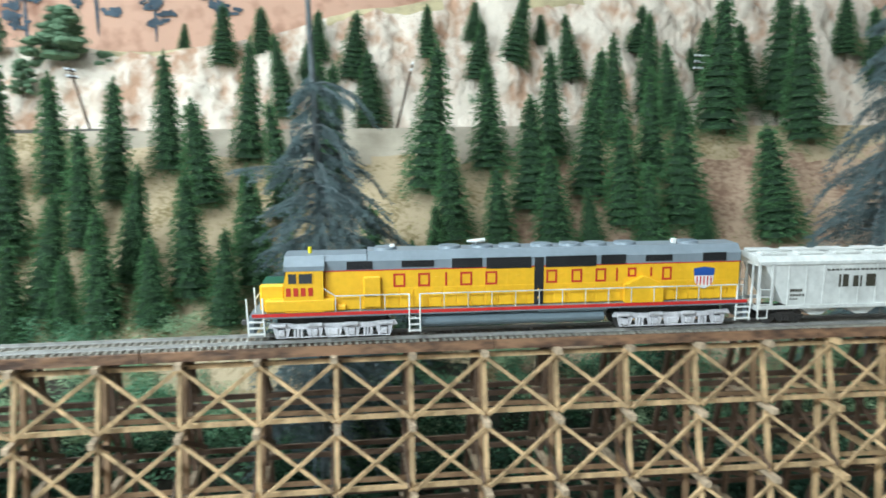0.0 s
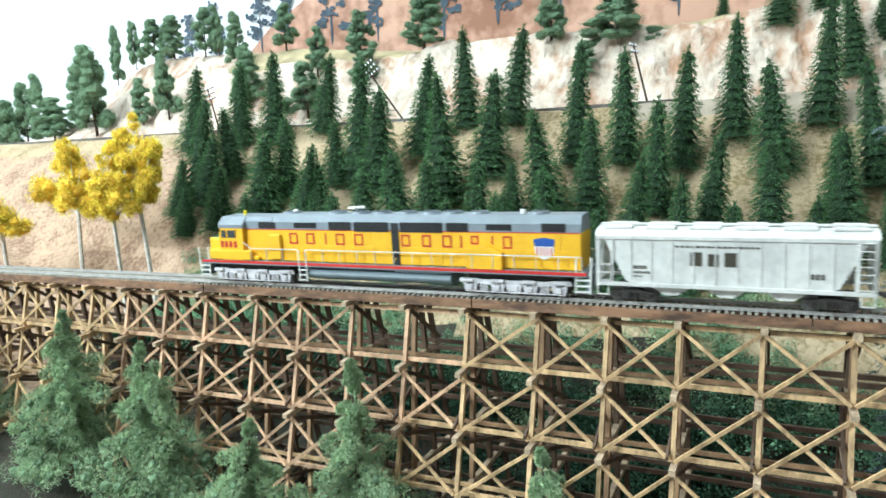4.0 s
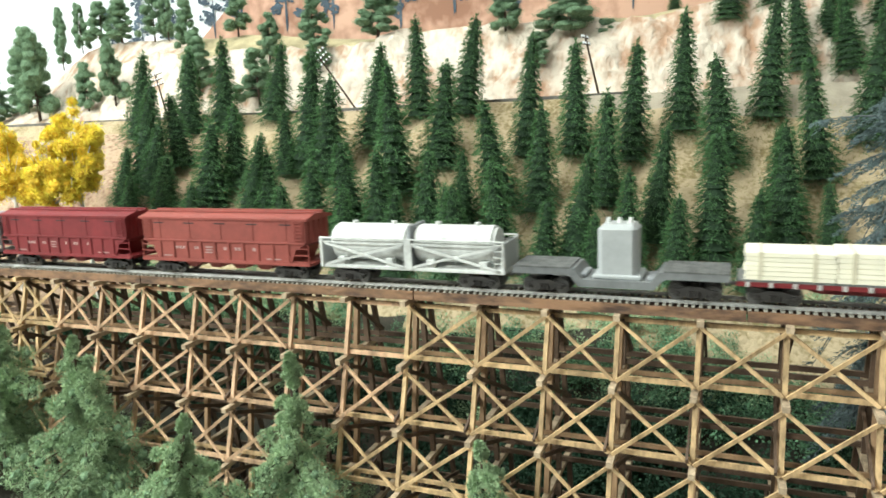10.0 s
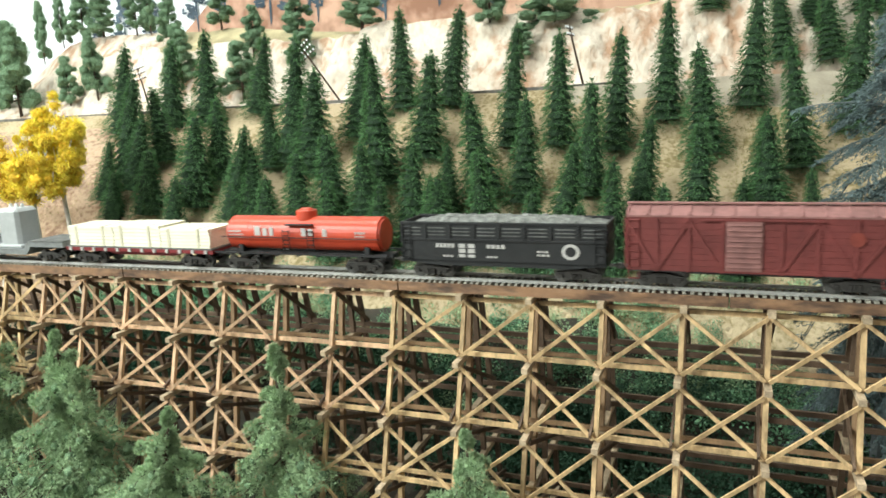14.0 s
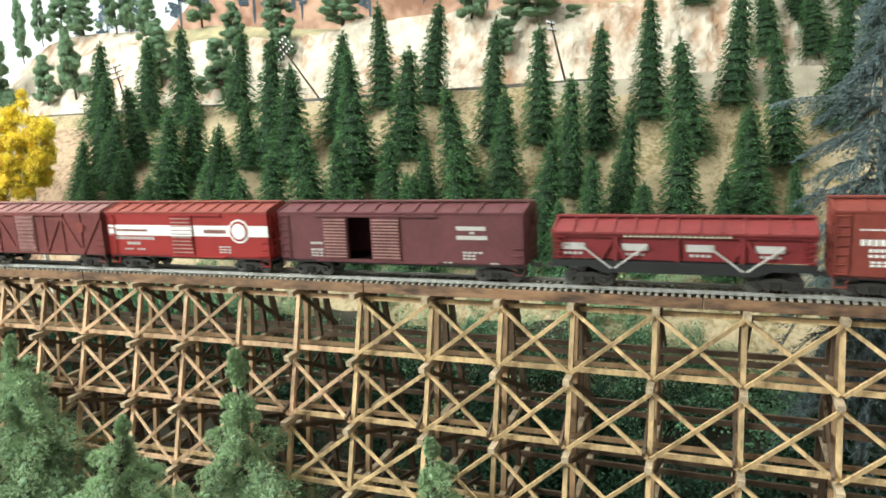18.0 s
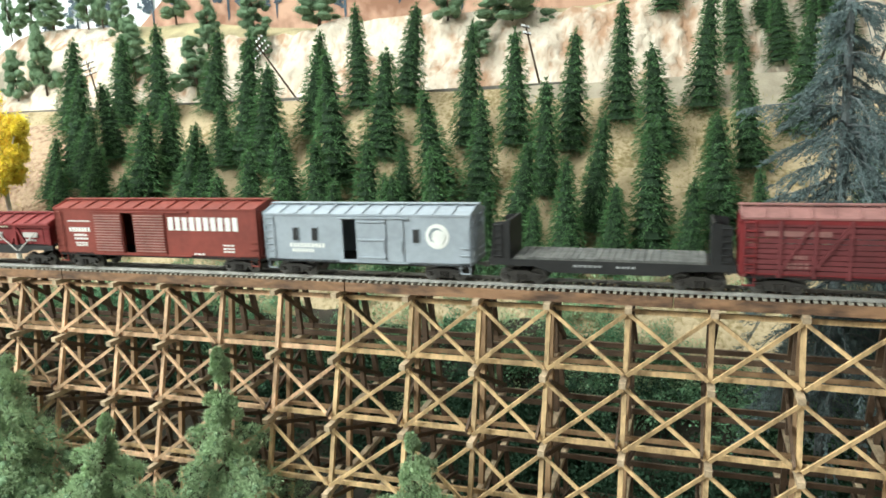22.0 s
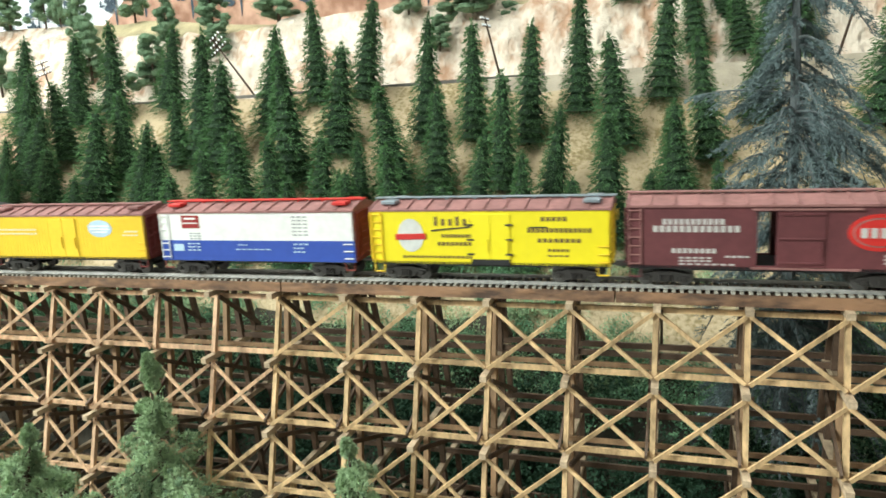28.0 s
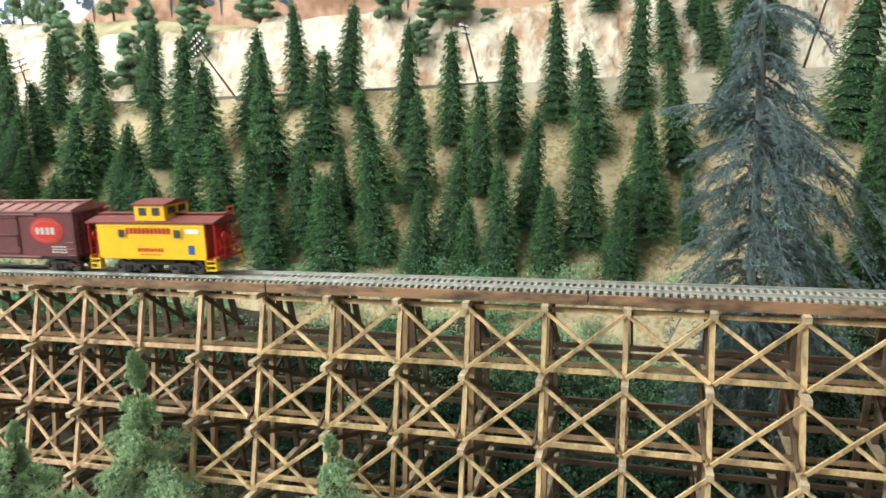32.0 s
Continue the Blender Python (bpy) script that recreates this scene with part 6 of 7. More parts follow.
# boxcar red car with a big white name
root, L, h, z0, eave = house_car("box_car", "red-brown double-door box car with big white lettering", 2.3171, 2.5009, C_BOX, C_BOX, top=0.0517, opening=(-0.0265, -0.0165))
sliding_door(root, -0.0535, -0.0268, z0, eave, C_BOX, 14)
sliding_door(root, -0.0162, 0.0125, z0, eave, C_BOX, 14)
door_track(root, -0.056, 0.034, z0, eave, C_BOX)
strokes(root, -W, [(0.0150 + i * 0.0062, 0.0308, 0.0052, 0.0100) for i in range(10)], C_WHITE, "large white road name as plain blocks")
bars(root, -W, [(-h + 0.0125, 0.0365, 0.022, 0.0010, 9), (-h + 0.0130, 0.0285, 0.021, 0.0034, 7), (-h + 0.017, 0.0250, 0.013, 0.0018, 5), (-h + 0.017, 0.0222, 0.014, 0.0016, 5), (-h + 0.018, 0.0190, 0.012, 0.0012, 4), (-h + 0.018, 0.0172, 0.012, 0.0012, 4), (0.062, 0.0195, 0.010, 0.0012, 3), (0.062, 0.0170, 0.010, 0.0012, 3), (0.062, 0.0148, 0.010, 0.0012, 3), (0.036, 0.0125, 0.010, 0.0012, 3)], C_WHITE)

# grey work car with windows
root, L, h, z0, eave = house_car("work_car", "light grey work car with small windows and open door", 2.5072, 2.6604, C_MOW, C_MOW, top=0.0490, opening=(-0.0155, -0.0055), see_through=True)
sliding_door(root, -0.0050, 0.0172, z0, eave, C_MOW, 3)
sliding_door(root, 0.0185, 0.0300, z0, eave, C_MOW, 0)
door_track(root, -0.018, 0.033, z0, eave, C_MOW)
for xw in (-0.054, -0.039, 0.0365):
    part_bm = bmesh.new()
    bx(part_bm, xw - 0.0006, xw + 0.0048, -W - 0.0006, -W, 0.0248, 0.0352)
    win = part("window", part_bm, C_MOW, root)
    part_bm = bmesh.new()
    bx(part_bm, xw, xw + 0.0042, -W - 0.0008, -W - 0.0004, 0.0255, 0.0345)
    part("pane", part_bm, C_BLACK, win, "dark window pane")
disc(root, 0.0535, -W - 0.0002, 0.0300, 0.0082, 0.0085, C_WHITE, "herald", "round white emblem")
disc(root, 0.0528, -W - 0.0005, 0.0306, 0.0050, 0.0052, C_GREY, "herald_ring")
disc(root, 0.0543, -W - 0.0008, 0.0296, 0.0046, 0.0048, C_WHITE, "herald_core")
bars(root, -W, [(-0.0570, 0.0205, 0.028, 0.0030, 10), (-0.0555, 0.0170, 0.018, 0.0026, 7)], C_WHITE)


# black bulkhead flat car
def bulkhead_flat():
    root, L = car("bulkhead_flat_car", "black bulkhead flat car with an empty grey deck", 2.6723, 2.8212, "flat wagon")
    h = L / 2
    bm = bmesh.new()
    prism(bm, [(-h, 0.0165), (h, 0.0165), (h, 0.0125), (h - 0.030, 0.0120), (h - 0.040, 0.0085), (-h + 0.040, 0.0085), (-h + 0.030, 0.0120), (-h, 0.0125)], -W, W)
    part("frame", bm, C_BLACK, root)
    for i in range(26):
        bm = bmesh.new()
        x = -h + 0.0165 + (L - 0.033) * (i + 0.5) / 26
        bx(bm, x - 0.0020, x + 0.0020, -W - 0.0004, W + 0.0004, 0.0165, 0.0180)
        part("deck_plank", bm, C_DECK, root)
    for d in (-1, 1):
        bm = bmesh.new()
        bx(bm, d * (h - 0.0125), d * (h - 0.0142), -W, W, 0.0165, 0.0415, 0.0003)
        for y in (-0.0165, -0.0083, 0, 0.0083, 0.0165):
            bx(bm, d * (h - 0.0105), d * (h - 0.0125), y - 0.0008, y + 0.0008, 0.0165, 0.0410)
        for s in (-1, 1):
            prism(bm, [(d * (h - 0.013), 0.0165), (d * (h - 0.001), 0.0165), (d * (h - 0.004), 0.0400), (d * (h - 0.013), 0.0412)], *sorted((s * (W - 0.0008), s * W)))
        part("bulkhead", bm, C_BLACK, root, "black end bulkhead")
        for s in (-1, 1):
            ladder(root, d * (h - 0.006), s * W, 0.0185, 0.0385, 0.0055, 6, C_BLACK)
    bars(root, -W, [(-0.020, 0.0125, 0.018, 0.0014, 6), (0.006, 0.0125, 0.012, 0.0012, 4)], C_HOPG)
    running_gear(root, L, C_TRUCK, 0.0205)


bulkhead_flat()

# slatted stock car
root, L, h, z0, eave = house_car("stock_car", "dark maroon slatted stock car with outside braces", 2.8235, 2.9678, C_OXIDE, C_ROOFP, opening=(-0.0735, 0.0735), see_through=True, top=0.0497, category="stock wagon")
M_STOCK = paint("maroon_slats", (0.15, 0.032, 0.036), 0.65, spread=0.3)
for s in (-1, 1):
    for i in range(10):
        part_bm = bmesh.new()
        bz = z0 + 0.0016 + (eave - z0 - 0.0030) * i / 10
        bx(part_bm, -h + 0.001, h - 0.001, s * (W - 0.0008), s * (W - 0.0001), bz, bz + 0.0026)
        part("slat", part_bm, M_STOCK, root)
    for xp in (-0.0705, -0.052, -0.034, -0.0165, 0.0165, 0.034, 0.052, 0.0705):
        part_bm = bmesh.new()
        bx(part_bm, xp - 0.0010, xp + 0.0010, s * (W - 0.0001), s * (W + 0.0011), z0, eave - 0.001)
        part("side_post", part_bm, M_STOCK, root)
    for xa, xb in ((-0.0165, -0.036), (-0.036, -0.0525), (0.0165, 0.036), (0.036, 0.0525)):
        part_bm = bmesh.new()
        beam(part_bm, (xa, s * (W + 0.0005), eave - 0.003), (xb, s * (W + 0.0005), z0 + 0.002), 0.0012, 0.0018)
        part("diagonal_brace", part_bm, M_STOCK, root)
bars(root, -W - 0.0002, [(-h + 0.012, 0.0345, 0.034, 0.0030, 1), (-h + 0.025, 0.0215, 0.010, 0.0022, 4), (-h + 0.024, 0.0180, 0.012, 0.0014, 4), (-h + 0.024, 0.0160, 0.012, 0.0014, 4)], C_ROOFP, "faded pink printed bars")
part_bm = bmesh.new()
bx(part_bm, -0.0150, 0.0150, -W - 0.0006, -W - 0.0001, z0 + 0.003, z0 + 0.0045)
bx(part_bm, -0.0150, 0.0150, -W - 0.0006, -W - 0.0001, eave - 0.004, eave - 0.003)
part("door_frame", part_bm, M_STOCK, root)

# orange box car
root, L, h, z0, eave = house_car("box_car", "orange box car with ribbed door and round emblem", 2.9767, 3.1198, C_ORANGE, C_ROOFG, top=0.0512, board_mat=C_ROOFG)
sliding_door(root, -0.0115, 0.0105, z0, eave, C_AMBER, 12)
sliding_door(root, 0.0115, 0.0330, z0, eave, C_ORANGE, 0)
door_track(root, -0.014, 0.036, z0, eave, C_ORANGE)
disc(root, 0.0478, -W - 0.0002, 0.0325, 0.0098, 0.0098, C_RING, "herald", "round red emblem ring")
disc(root, 0.0478, -W - 0.0005, 0.0325, 0.0070, 0.0070, C_ORANGE, "herald_core")
disc(root, 0.0485, -W - 0.0008, 0.0330, 0.0030, 0.0046, C_HOPW, "herald_figure")
bars(root, -W, [(-h + 0.010, 0.0310, 0.042, 0.0024, 15), (-h + 0.025, 0.0265, 0.010, 0.0020, 3), (-h + 0.024, 0.0210, 0.012, 0.0016, 4), (-h + 0.024, 0.0190, 0.012, 0.0014, 4), (-h + 0.024, 0.0160, 0.012, 0.0012, 4), (-h + 0.024, 0.0140, 0.012, 0.0012, 4)], C_BROWNPRINT, "brown printed bars")

# amber reefer with pink roof
root, L, h, z0, eave = house_car("refrigerator_car", "amber yellow wooden refrigerator car with pinkish roof", 3.1321, 3.2748, C_AMBER, C_ROOFP, top=0.0477, end_mat=C_OXB, hatches=True, boards=46, category="refrigerated wagon")
sliding_door(root, -0.012, 0.0, z0, eave, C_AMBER, 0)
sliding_door(root, 0.0002, 0.012, z0, eave, C_AMBER, 0)
disc(root, 0.033, -W - 0.0003, 0.0328, 0.0105, 0.0062, C_PALEBLUE, "herald", "oval pale blue emblem")
bars(root, -W - 0.0006, [(0.0245, 0.0340, 0.017, 0.0012, 1), (0.0245, 0.0318, 0.017, 0.0012, 1), (0.0265, 0.0298, 0.013, 0.0010, 1)], C_WHITE)
bars(root, -W - 0.0002, [(0.054, 0.0300, 0.012, 0.0012, 4), (0.052, 0.0275, 0.014, 0.0010, 4), (-0.060, 0.0315, 0.036, 0.0012, 12), (-0.060, 0.0285, 0.036, 0.0012, 12)], C_CREAM, "faint cream printed bars")

# white over blue car with red roof
root, L, h, z0, eave = house_car("refrigerator_car", "white over blue refrigerator car with a red roof", 3.2878, 3.4354, C_WHITE, C_ROOFP, top=0.0490, end_mat=C_BOX, lower=(C_COBALT, 0.0245), board_mat=C_RED, hatches=True, category="refrigerated wagon", rung_mat=C_WHITE)
bm = bmesh.new()
bx(bm, -h + 0.0185, -h + 0.0325, -W - 0.0004, -W, 0.0330, 0.0430 - 0.0012, 0.0001)
part("emblem", bm, C_TUSCAN, root, "red octagonal emblem")
bars(root, -W - 0.0005, [(-h + 0.021, 0.0390, 0.009, 0.0014, 1), (-h + 0.0195, 0.0362, 0.012, 0.0008, 1)], C_WHITE)
bars(root, -W - 0.0005, [(-h + 0.0105, 0.0172, 0.008, 0.0048, 1), (-h + 0.022, 0.0218, 0.011, 0.0009, 3), (-h + 0.022, 0.0196, 0.011, 0.0009, 3), (-h + 0.022, 0.0174, 0.011, 0.0009, 3), (-0.012, 0.0212, 0.008, 0.0007, 3), (-0.014, 0.0182, 0.028, 0.0007, 6), (0.030, 0.0218, 0.012, 0.0009, 3), (0.030, 0.0192, 0.008, 0.0009, 3), (0.030, 0.0166, 0.009, 0.0009, 3)], C_PALEBLUE, "pale blue printed bars")
bars(root, -W - 0.0002, [(0.030, 0.0400 - i * 0.0024, 0.012, 0.0008, 3) for i in range(6)] + [(-h + 0.024, 0.0290 - i * 0.0018, 0.010, 0.0007, 3) for i in range(3)], C_ROOFG, "grey printed bars")

# lemon yellow wooden reefer
root, L, h, z0, eave = house_car("refrigerator_car", "lemon yellow wooden refrigerator car with round emblem", 3.4476, 3.5959, C_LEMON, C_ROOFP, top=0.0492, end_mat=C_AMBER, hatches=True, board_mat=C_GREY, category="refrigerated wagon", boards=50, rung_mat=C_AMBER)
sliding_door(root, -0.0085, 0.0035, z0, eave, C_LEMON, 0)
sliding_door(root, 0.0037, 0.0155, z0, eave, C_LEMON, 0)
for xh in (-0.009, 0.0150):
    for zh in (0.0165, 0.0255, 0.0345):
        part_bm = bmesh.new()
        bx(part_bm, xh - 0.0022, xh + 0.0022, -W - 0.0016, -W - 0.0009, zh, zh + 0.0012, 0.0002)
        part("hinge", part_bm, C_DARKPRINT, root, "black door hinge")
part_bm = bmesh.new()
bx(part_bm, -0.0085, 0.0150, -W - 0.0014, -W - 0.0009, 0.0105, 0.0140)
part("door_sill", part_bm, C_BLACK, root)
disc(root, -h + 0.0265, -W - 0.0003, 0.0285, 0.0085, 0.0105, C_HOPW, "herald", "round white emblem")
bm = bmesh.new()
beam(bm, (-h + 0.0165, -W - 0.0008, 0.0275), (-h + 0.0365, -W - 0.0008, 0.0280), 0.0004, 0.0036)
part("herald_band", bm, C_RED, root, "red band across the emblem")
bm = bmesh.new()
beam(bm, (-h + 0.040, -W - 0.0004, 0.0315), (-h + 0.078, -W - 0.0004, 0.0350), 0.0003, 0.0009)
beam(bm, (0.027, -W - 0.0004, 0.0335), (0.038, -W - 0.0004, 0.0335), 0.0003, 0.0009)
part("flourish", bm, C_DARKPRINT, root, "dark script flourish as a plain line")
strokes(root, -W - 0.0002, [(-h + 0.0420 + i * 0.0046, 0.0345, 0.0024, 0.0042 if i % 3 else 0.0056) for i in range(7)], C_UMBER, "dark script name as plain blocks")
bars(root, -W - 0.0002, [(-h + 0.047, 0.0272, 0.020, 0.0020, 8), (-h + 0.044, 0.0222, 0.025, 0.0022, 9), (-h + 0.021, 0.0142, 0.052, 0.0015, 18), (0.034, 0.0372, 0.016, 0.0026, 5), (0.026, 0.0305, 0.038, 0.0026, 14), (0.032, 0.0245, 0.026, 0.0024, 8), (0.038, 0.0190, 0.013, 0.0016, 5), (0.038, 0.0160, 0.013, 0.0010, 4)], C_UMBER, "dark printed bars")

# maroon box car with a red oval emblem
root, L, h, z0, eave = house_car("box_car", "maroon box car with half-open door and red oval emblem", 3.6053, 3.7555, C_WINE, C_ROOFP, top=0.0507, opening=(-0.0075, 0.0022), see_through=True, overhang=0.0014, rung_mat=C_ROOFP)
sliding_door(root, 0.0025, 0.0255, z0, eave, C_WINE, 3)
door_track(root, -0.010, 0.042, z0, eave, C_ROOFP)
disc(root, 0.0505, -W - 0.0002, 0.0312, 0.0150, 0.0098, C_RED, "herald", "red oval emblem")
disc(root, 0.0505, -W - 0.0005, 0.0312, 0.0128, 0.0078, C_ROOFP, "herald_ring")
disc(root, 0.0505, -W - 0.0008, 0.0312, 0.0118, 0.0070, C_RED, "herald_core")
bars(root, -W - 0.0011, [(0.0415, 0.0285, 0.018, 0.0052, 4)], C_DULL)
bars(root, -W, [(-h + 0.019, 0.0352, 0.033, 0.0032, 11), (-h + 0.014, 0.0310, 0.046, 0.0036, 13), (-h + 0.024, 0.0192, 0.024, 0.0026, 8), (-h + 0.028, 0.0160, 0.018, 0.0010, 5), (-h + 0.028, 0.0143, 0.018, 0.0010, 5), (-h + 0.028, 0.0125, 0.030, 0.0009, 7), (-h + 0.052, 0.0170, 0.013, 0.0010, 4), (0.053, 0.0185, 0.014, 0.0010, 4), (0.053, 0.0165, 0.014, 0.0010, 4), (0.053, 0.0145, 0.014, 0.0010, 4)], C_DULL)


def caboose():
    root, L = car("caboose", "yellow caboose with red roof, red ends and cupola", 3.7660, 3.8720, "caboose")
    h = L / 2
    b = h - 0.0085
    eave, top = 0.0372, 0.0415
    bm = bmesh.new()
    bx(bm, -b, b, -W + 0.0006, W - 0.0006, 0.0110, eave, 0.0003)
    part("body", bm, C_YELLOW, root, "yellow caboose body")
    for d in (-1, 1):
        bm = bmesh.new()
        bx(bm, d * b, d * (b + 0.0005), -W + 0.0008, W - 0.0008, 0.0112, eave)
        part("end_wall", bm, C_TUSCAN, root, "red end wall")
        bm = bmesh.new()
        bx(bm, d * (b + 0.0004), d * (b + 0.0009), -0.0045, 0.0045, 0.0125, 0.0335)
        part("end_door", bm, C_RED, root)
        bm = bmesh.new()
        bx(bm, d * b, d * h, -W, W, 0.0102, 0.0118)
        part("platform", bm, C_TUSCAN, root)
        bm = bmesh.new()
        for s in (-1, 1):
            rod(bm, (d * (h - 0.001), s * 0.016, 0.0118), (d * (h - 0.001), s * 0.016, 0.0385), 0.0005)
            for yy in (0.004, 0.010):
                rod(bm, (d * (h - 0.001), s * yy, 0.0118), (d * (h - 0.001), s * yy, 0.0245), 0.0004)
        for z in (0.018, 0.0245):
            rod(bm, (d * (h - 0.001), -0.016, z), (d * (h - 0.001), 0.016, z), 0.0005)
        part("end_railing", bm, C_RED, root, "red end railing")
        ladder(root, d * (h - 0.002), 0.006, 0.013, 0.046, 0.007, 9, C_RED, False)
        bm = bmesh.new()
        cyl(bm, (d * (h + 0.0012), -0.007, 0.0270), 0.0034, 0.0006, "X", 14)
        rod(bm, (d * (h + 0.0004), -0.007, 0.0118), (d * (h + 0.0004), -0.007, 0.0270), 0.0005)
        part("brake_wheel", bm, C_RED, root)
        for s in (-1, 1):
            bm = bmesh.new()
            for k, z in enumerate((0.0035, 0.0070, 0.0102)):
                bx(bm, d * (h - 0.0085), d * (h - 0.0015), s * (W - 0.0050 + 0.001 * (2 - k)), s * (W + 0.0004), z, z + 0.0008)
            for xx in (h - 0.0088, h - 0.0012):
                bx(bm, d * (xx - 0.0003), d * (xx + 0.0003), s * (W - 0.0045), s * (W + 0.0006), 0.0035, 0.0135)
            part("step", bm, C_AMBER, root, "yellow boarding steps")
    bm = bmesh.new()
    profile(bm, [(-W - 0.0010, eave - 0.0002), (-W - 0.0010, eave + 0.0008), (-0.008, top - 0.0012), (0, top), (0.008, top - 0.0012), (W + 0.0010, eave + 0.0008), (W + 0.0010, eave - 0.0002)], -h, h)
    part("roof", bm, C_OXB, root, "faded red roof")
    bm = bmesh.new()
    for d in (-1, 1):
        a, c = sorted((d * 0.013, d * h))
        bx(bm, a, c, -0.0030, 0.0030, top + 0.0004, top + 0.0011)
    part("running_board", bm, C_OXB, root)
    bm = bmesh.new()
    bx(bm, -0.0125, 0.0125, -0.0145, 0.0145, eave, 0.0500, 0.0003)
    cup = part("cupola", bm, C_YELLOW, root, "yellow lookout cupola")
    bm = bmesh.new()
    profile(bm, [(-0.0158, 0.0498), (-0.0158, 0.0506), (0, 0.0532), (0.0158, 0.0506), (0.0158, 0.0498)], -0.0140, 0.0140)
    part("cupola_roof", bm, C_OXB, cup)
    for x in (-0.0085, 0.0025):
        for s in (-1, 1):
            bm = bmesh.new()
            bx(bm, x, x + 0.0060, s * 0.0144, s * 0.0149, 0.0425, 0.0480)
            part("cupola_window", bm, C_GLASS, cup)
    for d in (-1, 1):
        bm = bmesh.new()
        bx(bm, d * 0.0124, d * 0.0129, -0.0105, -0.0015, 0.0430, 0.0480)
        bx(bm, d * 0.0124, d * 0.0129, 0.0015, 0.0105, 0.0430, 0.0480)
        part("cupola_window", bm, C_GLASS, cup)
    for x in (-0.0255, 0.0205):
        bm = bmesh.new()
        bx(bm, x - 0.0012, x + 0.0062, -W - 0.0002, -W + 0.0008, 0.0262, 0.0335)
        w = part("window", bm, C_YELLOW, root)
        bm = bmesh.new()
        bx(bm, x, x + 0.0050, -W - 0.0006, -W - 0.0001, 0.0270, 0.0326)
        part("pane", bm, C_GLASS, w)
    bm = bmesh.new()
    bx(bm, -b, b, -W + 0.0001, -W + 0.0006, eave - 0.0024, eave - 0.0012)
    part("letter_board", bm, C_AMBER, root)
    strokes(root, -W + 0.0001, [(-0.0195 + i * 0.0034, 0.0298, 0.0026, 0.0040) for i in range(11)], C_LETTER, "red road name as plain blocks")
    bars(root, -W + 0.0005, [(-0.011, 0.0165, 0.022, 0.0026, 8), (-0.009, 0.0140, 0.018, 0.0008, 5)], C_LETTER, "red printed bars")
    bars(root, -W + 0.0005, [(0.0295, 0.0300, 0.010, 0.0030, 1)], C_WHITE)
    bm = bmesh.new()
    bx(bm, 0.0305, 0.0352, -W + 0.0001, -W + 0.0006, 0.0150, 0.0215, 0.0001)
    part("emblem", bm, C_BLUE, root, "small blue shield emblem")
    bm = bmesh.new()
    rod(bm, (-0.030, 0.008, 0.0400), (-0.030, 0.008, 0.0490), 0.0010, 8)
    part("smoke_jack", bm, C_BLACK, root)
    bm = bmesh.new()
    bx(bm, -0.020, 0.016, -0.012, 0.012, 0.0055, 0.0110, 0.0008)
    part("underframe_box", bm, C_BLACK, root)
    running_gear(root, L, C_TRUCK, 0.030, 0.0185)


caboose()

# the bodies ride a little above their trucks
for vehicle, way in TRAIN:
    for piece_of_car in vehicle.children:
        if not piece_of_car.name.startswith(("truck", "coupler")):
            piece_of_car.location.z += 0.0014


# ---- more planting ----
def blob_leaves(rnd, centres, per, size, mat, name="crown", wide=0.7, up=0.0, flat=1.0):
    """Foliage of small leaves on and in soft clumps: centres are (x, y, z, r)."""
    pts, dirs = [], []
    for x, y, z, r in centres:
        v = rnd.normal(size=(per, 3))
        v /= np.linalg.norm(v, axis=1, keepdims=True)
        q = v * (r * rnd.uniform(0.55, 1.05, (per, 1)))
        q[:, 2] *= flat
        pts.append(q + (x, y, z))
        d = v + rnd.normal(scale=0.6, size=(per, 3))
        d[:, 2] += up
        dirs.append(d)
    return leaf_mesh(name, np.concatenate(pts), np.concatenate(dirs), size, rnd, mat, wide)


def stem_mesh(segs, mat, name="trunk"):
    """Tapered round limbs: segments of (a, b, ra, rb)."""
    bm = bmesh.new()
    for a, b, ra, rb in segs:
        a, b = Vector(a), Vector(b)
        d = b - a
        m = Matrix.LocRotScale((a + b) / 2, d.to_track_quat("Z", "Y"), None)
        bmesh.ops.create_cone(bm, cap_ends=True, segments=7, radius1=ra, radius2=rb, depth=d.length, matrix=m)
    me = bpy.data.meshes.new(name)
    bm.to_mesh(me)
    bm.free()
    me.materials.append(mat)
    return me


def planted(name, label, category, group, meshes, m):
    root = thing(name, label, category, group)
    root.matrix_basis = m
    for me in meshes:
        ob = new(me.name.split(".")[0], me)
        ob.parent = root
    return root


def lump_mesh(rnd, centres, mat, name="inner_foliage", size=0.8):
    """Solid hearts of foliage clumps, coloured darker as inner shade: dented low balls at (x, y, z, r)."""
    vs, fs = [], []
    bm = bmesh.new()
    bmesh.ops.create_icosphere(bm, subdivisions=2, radius=1.0)
    base = np.array([v.co[:] for v in bm.verts])
    tris = [[v.index for v in f.verts] for f in bm.faces]
    bm.free()
    for x, y, z, r in centres:
        k = len(vs)
        dent = rnd.uniform(0.72, 1.08, (len(base), 1))
        vs += (base * dent * r * size + (x, y, z)).tolist()
        fs += [[k + a for a in t] for t in tris]
    me = bpy.data.meshes.new(name)
    me.from_pydata(vs, [], fs)
    me.materials.append(mat)
    return me


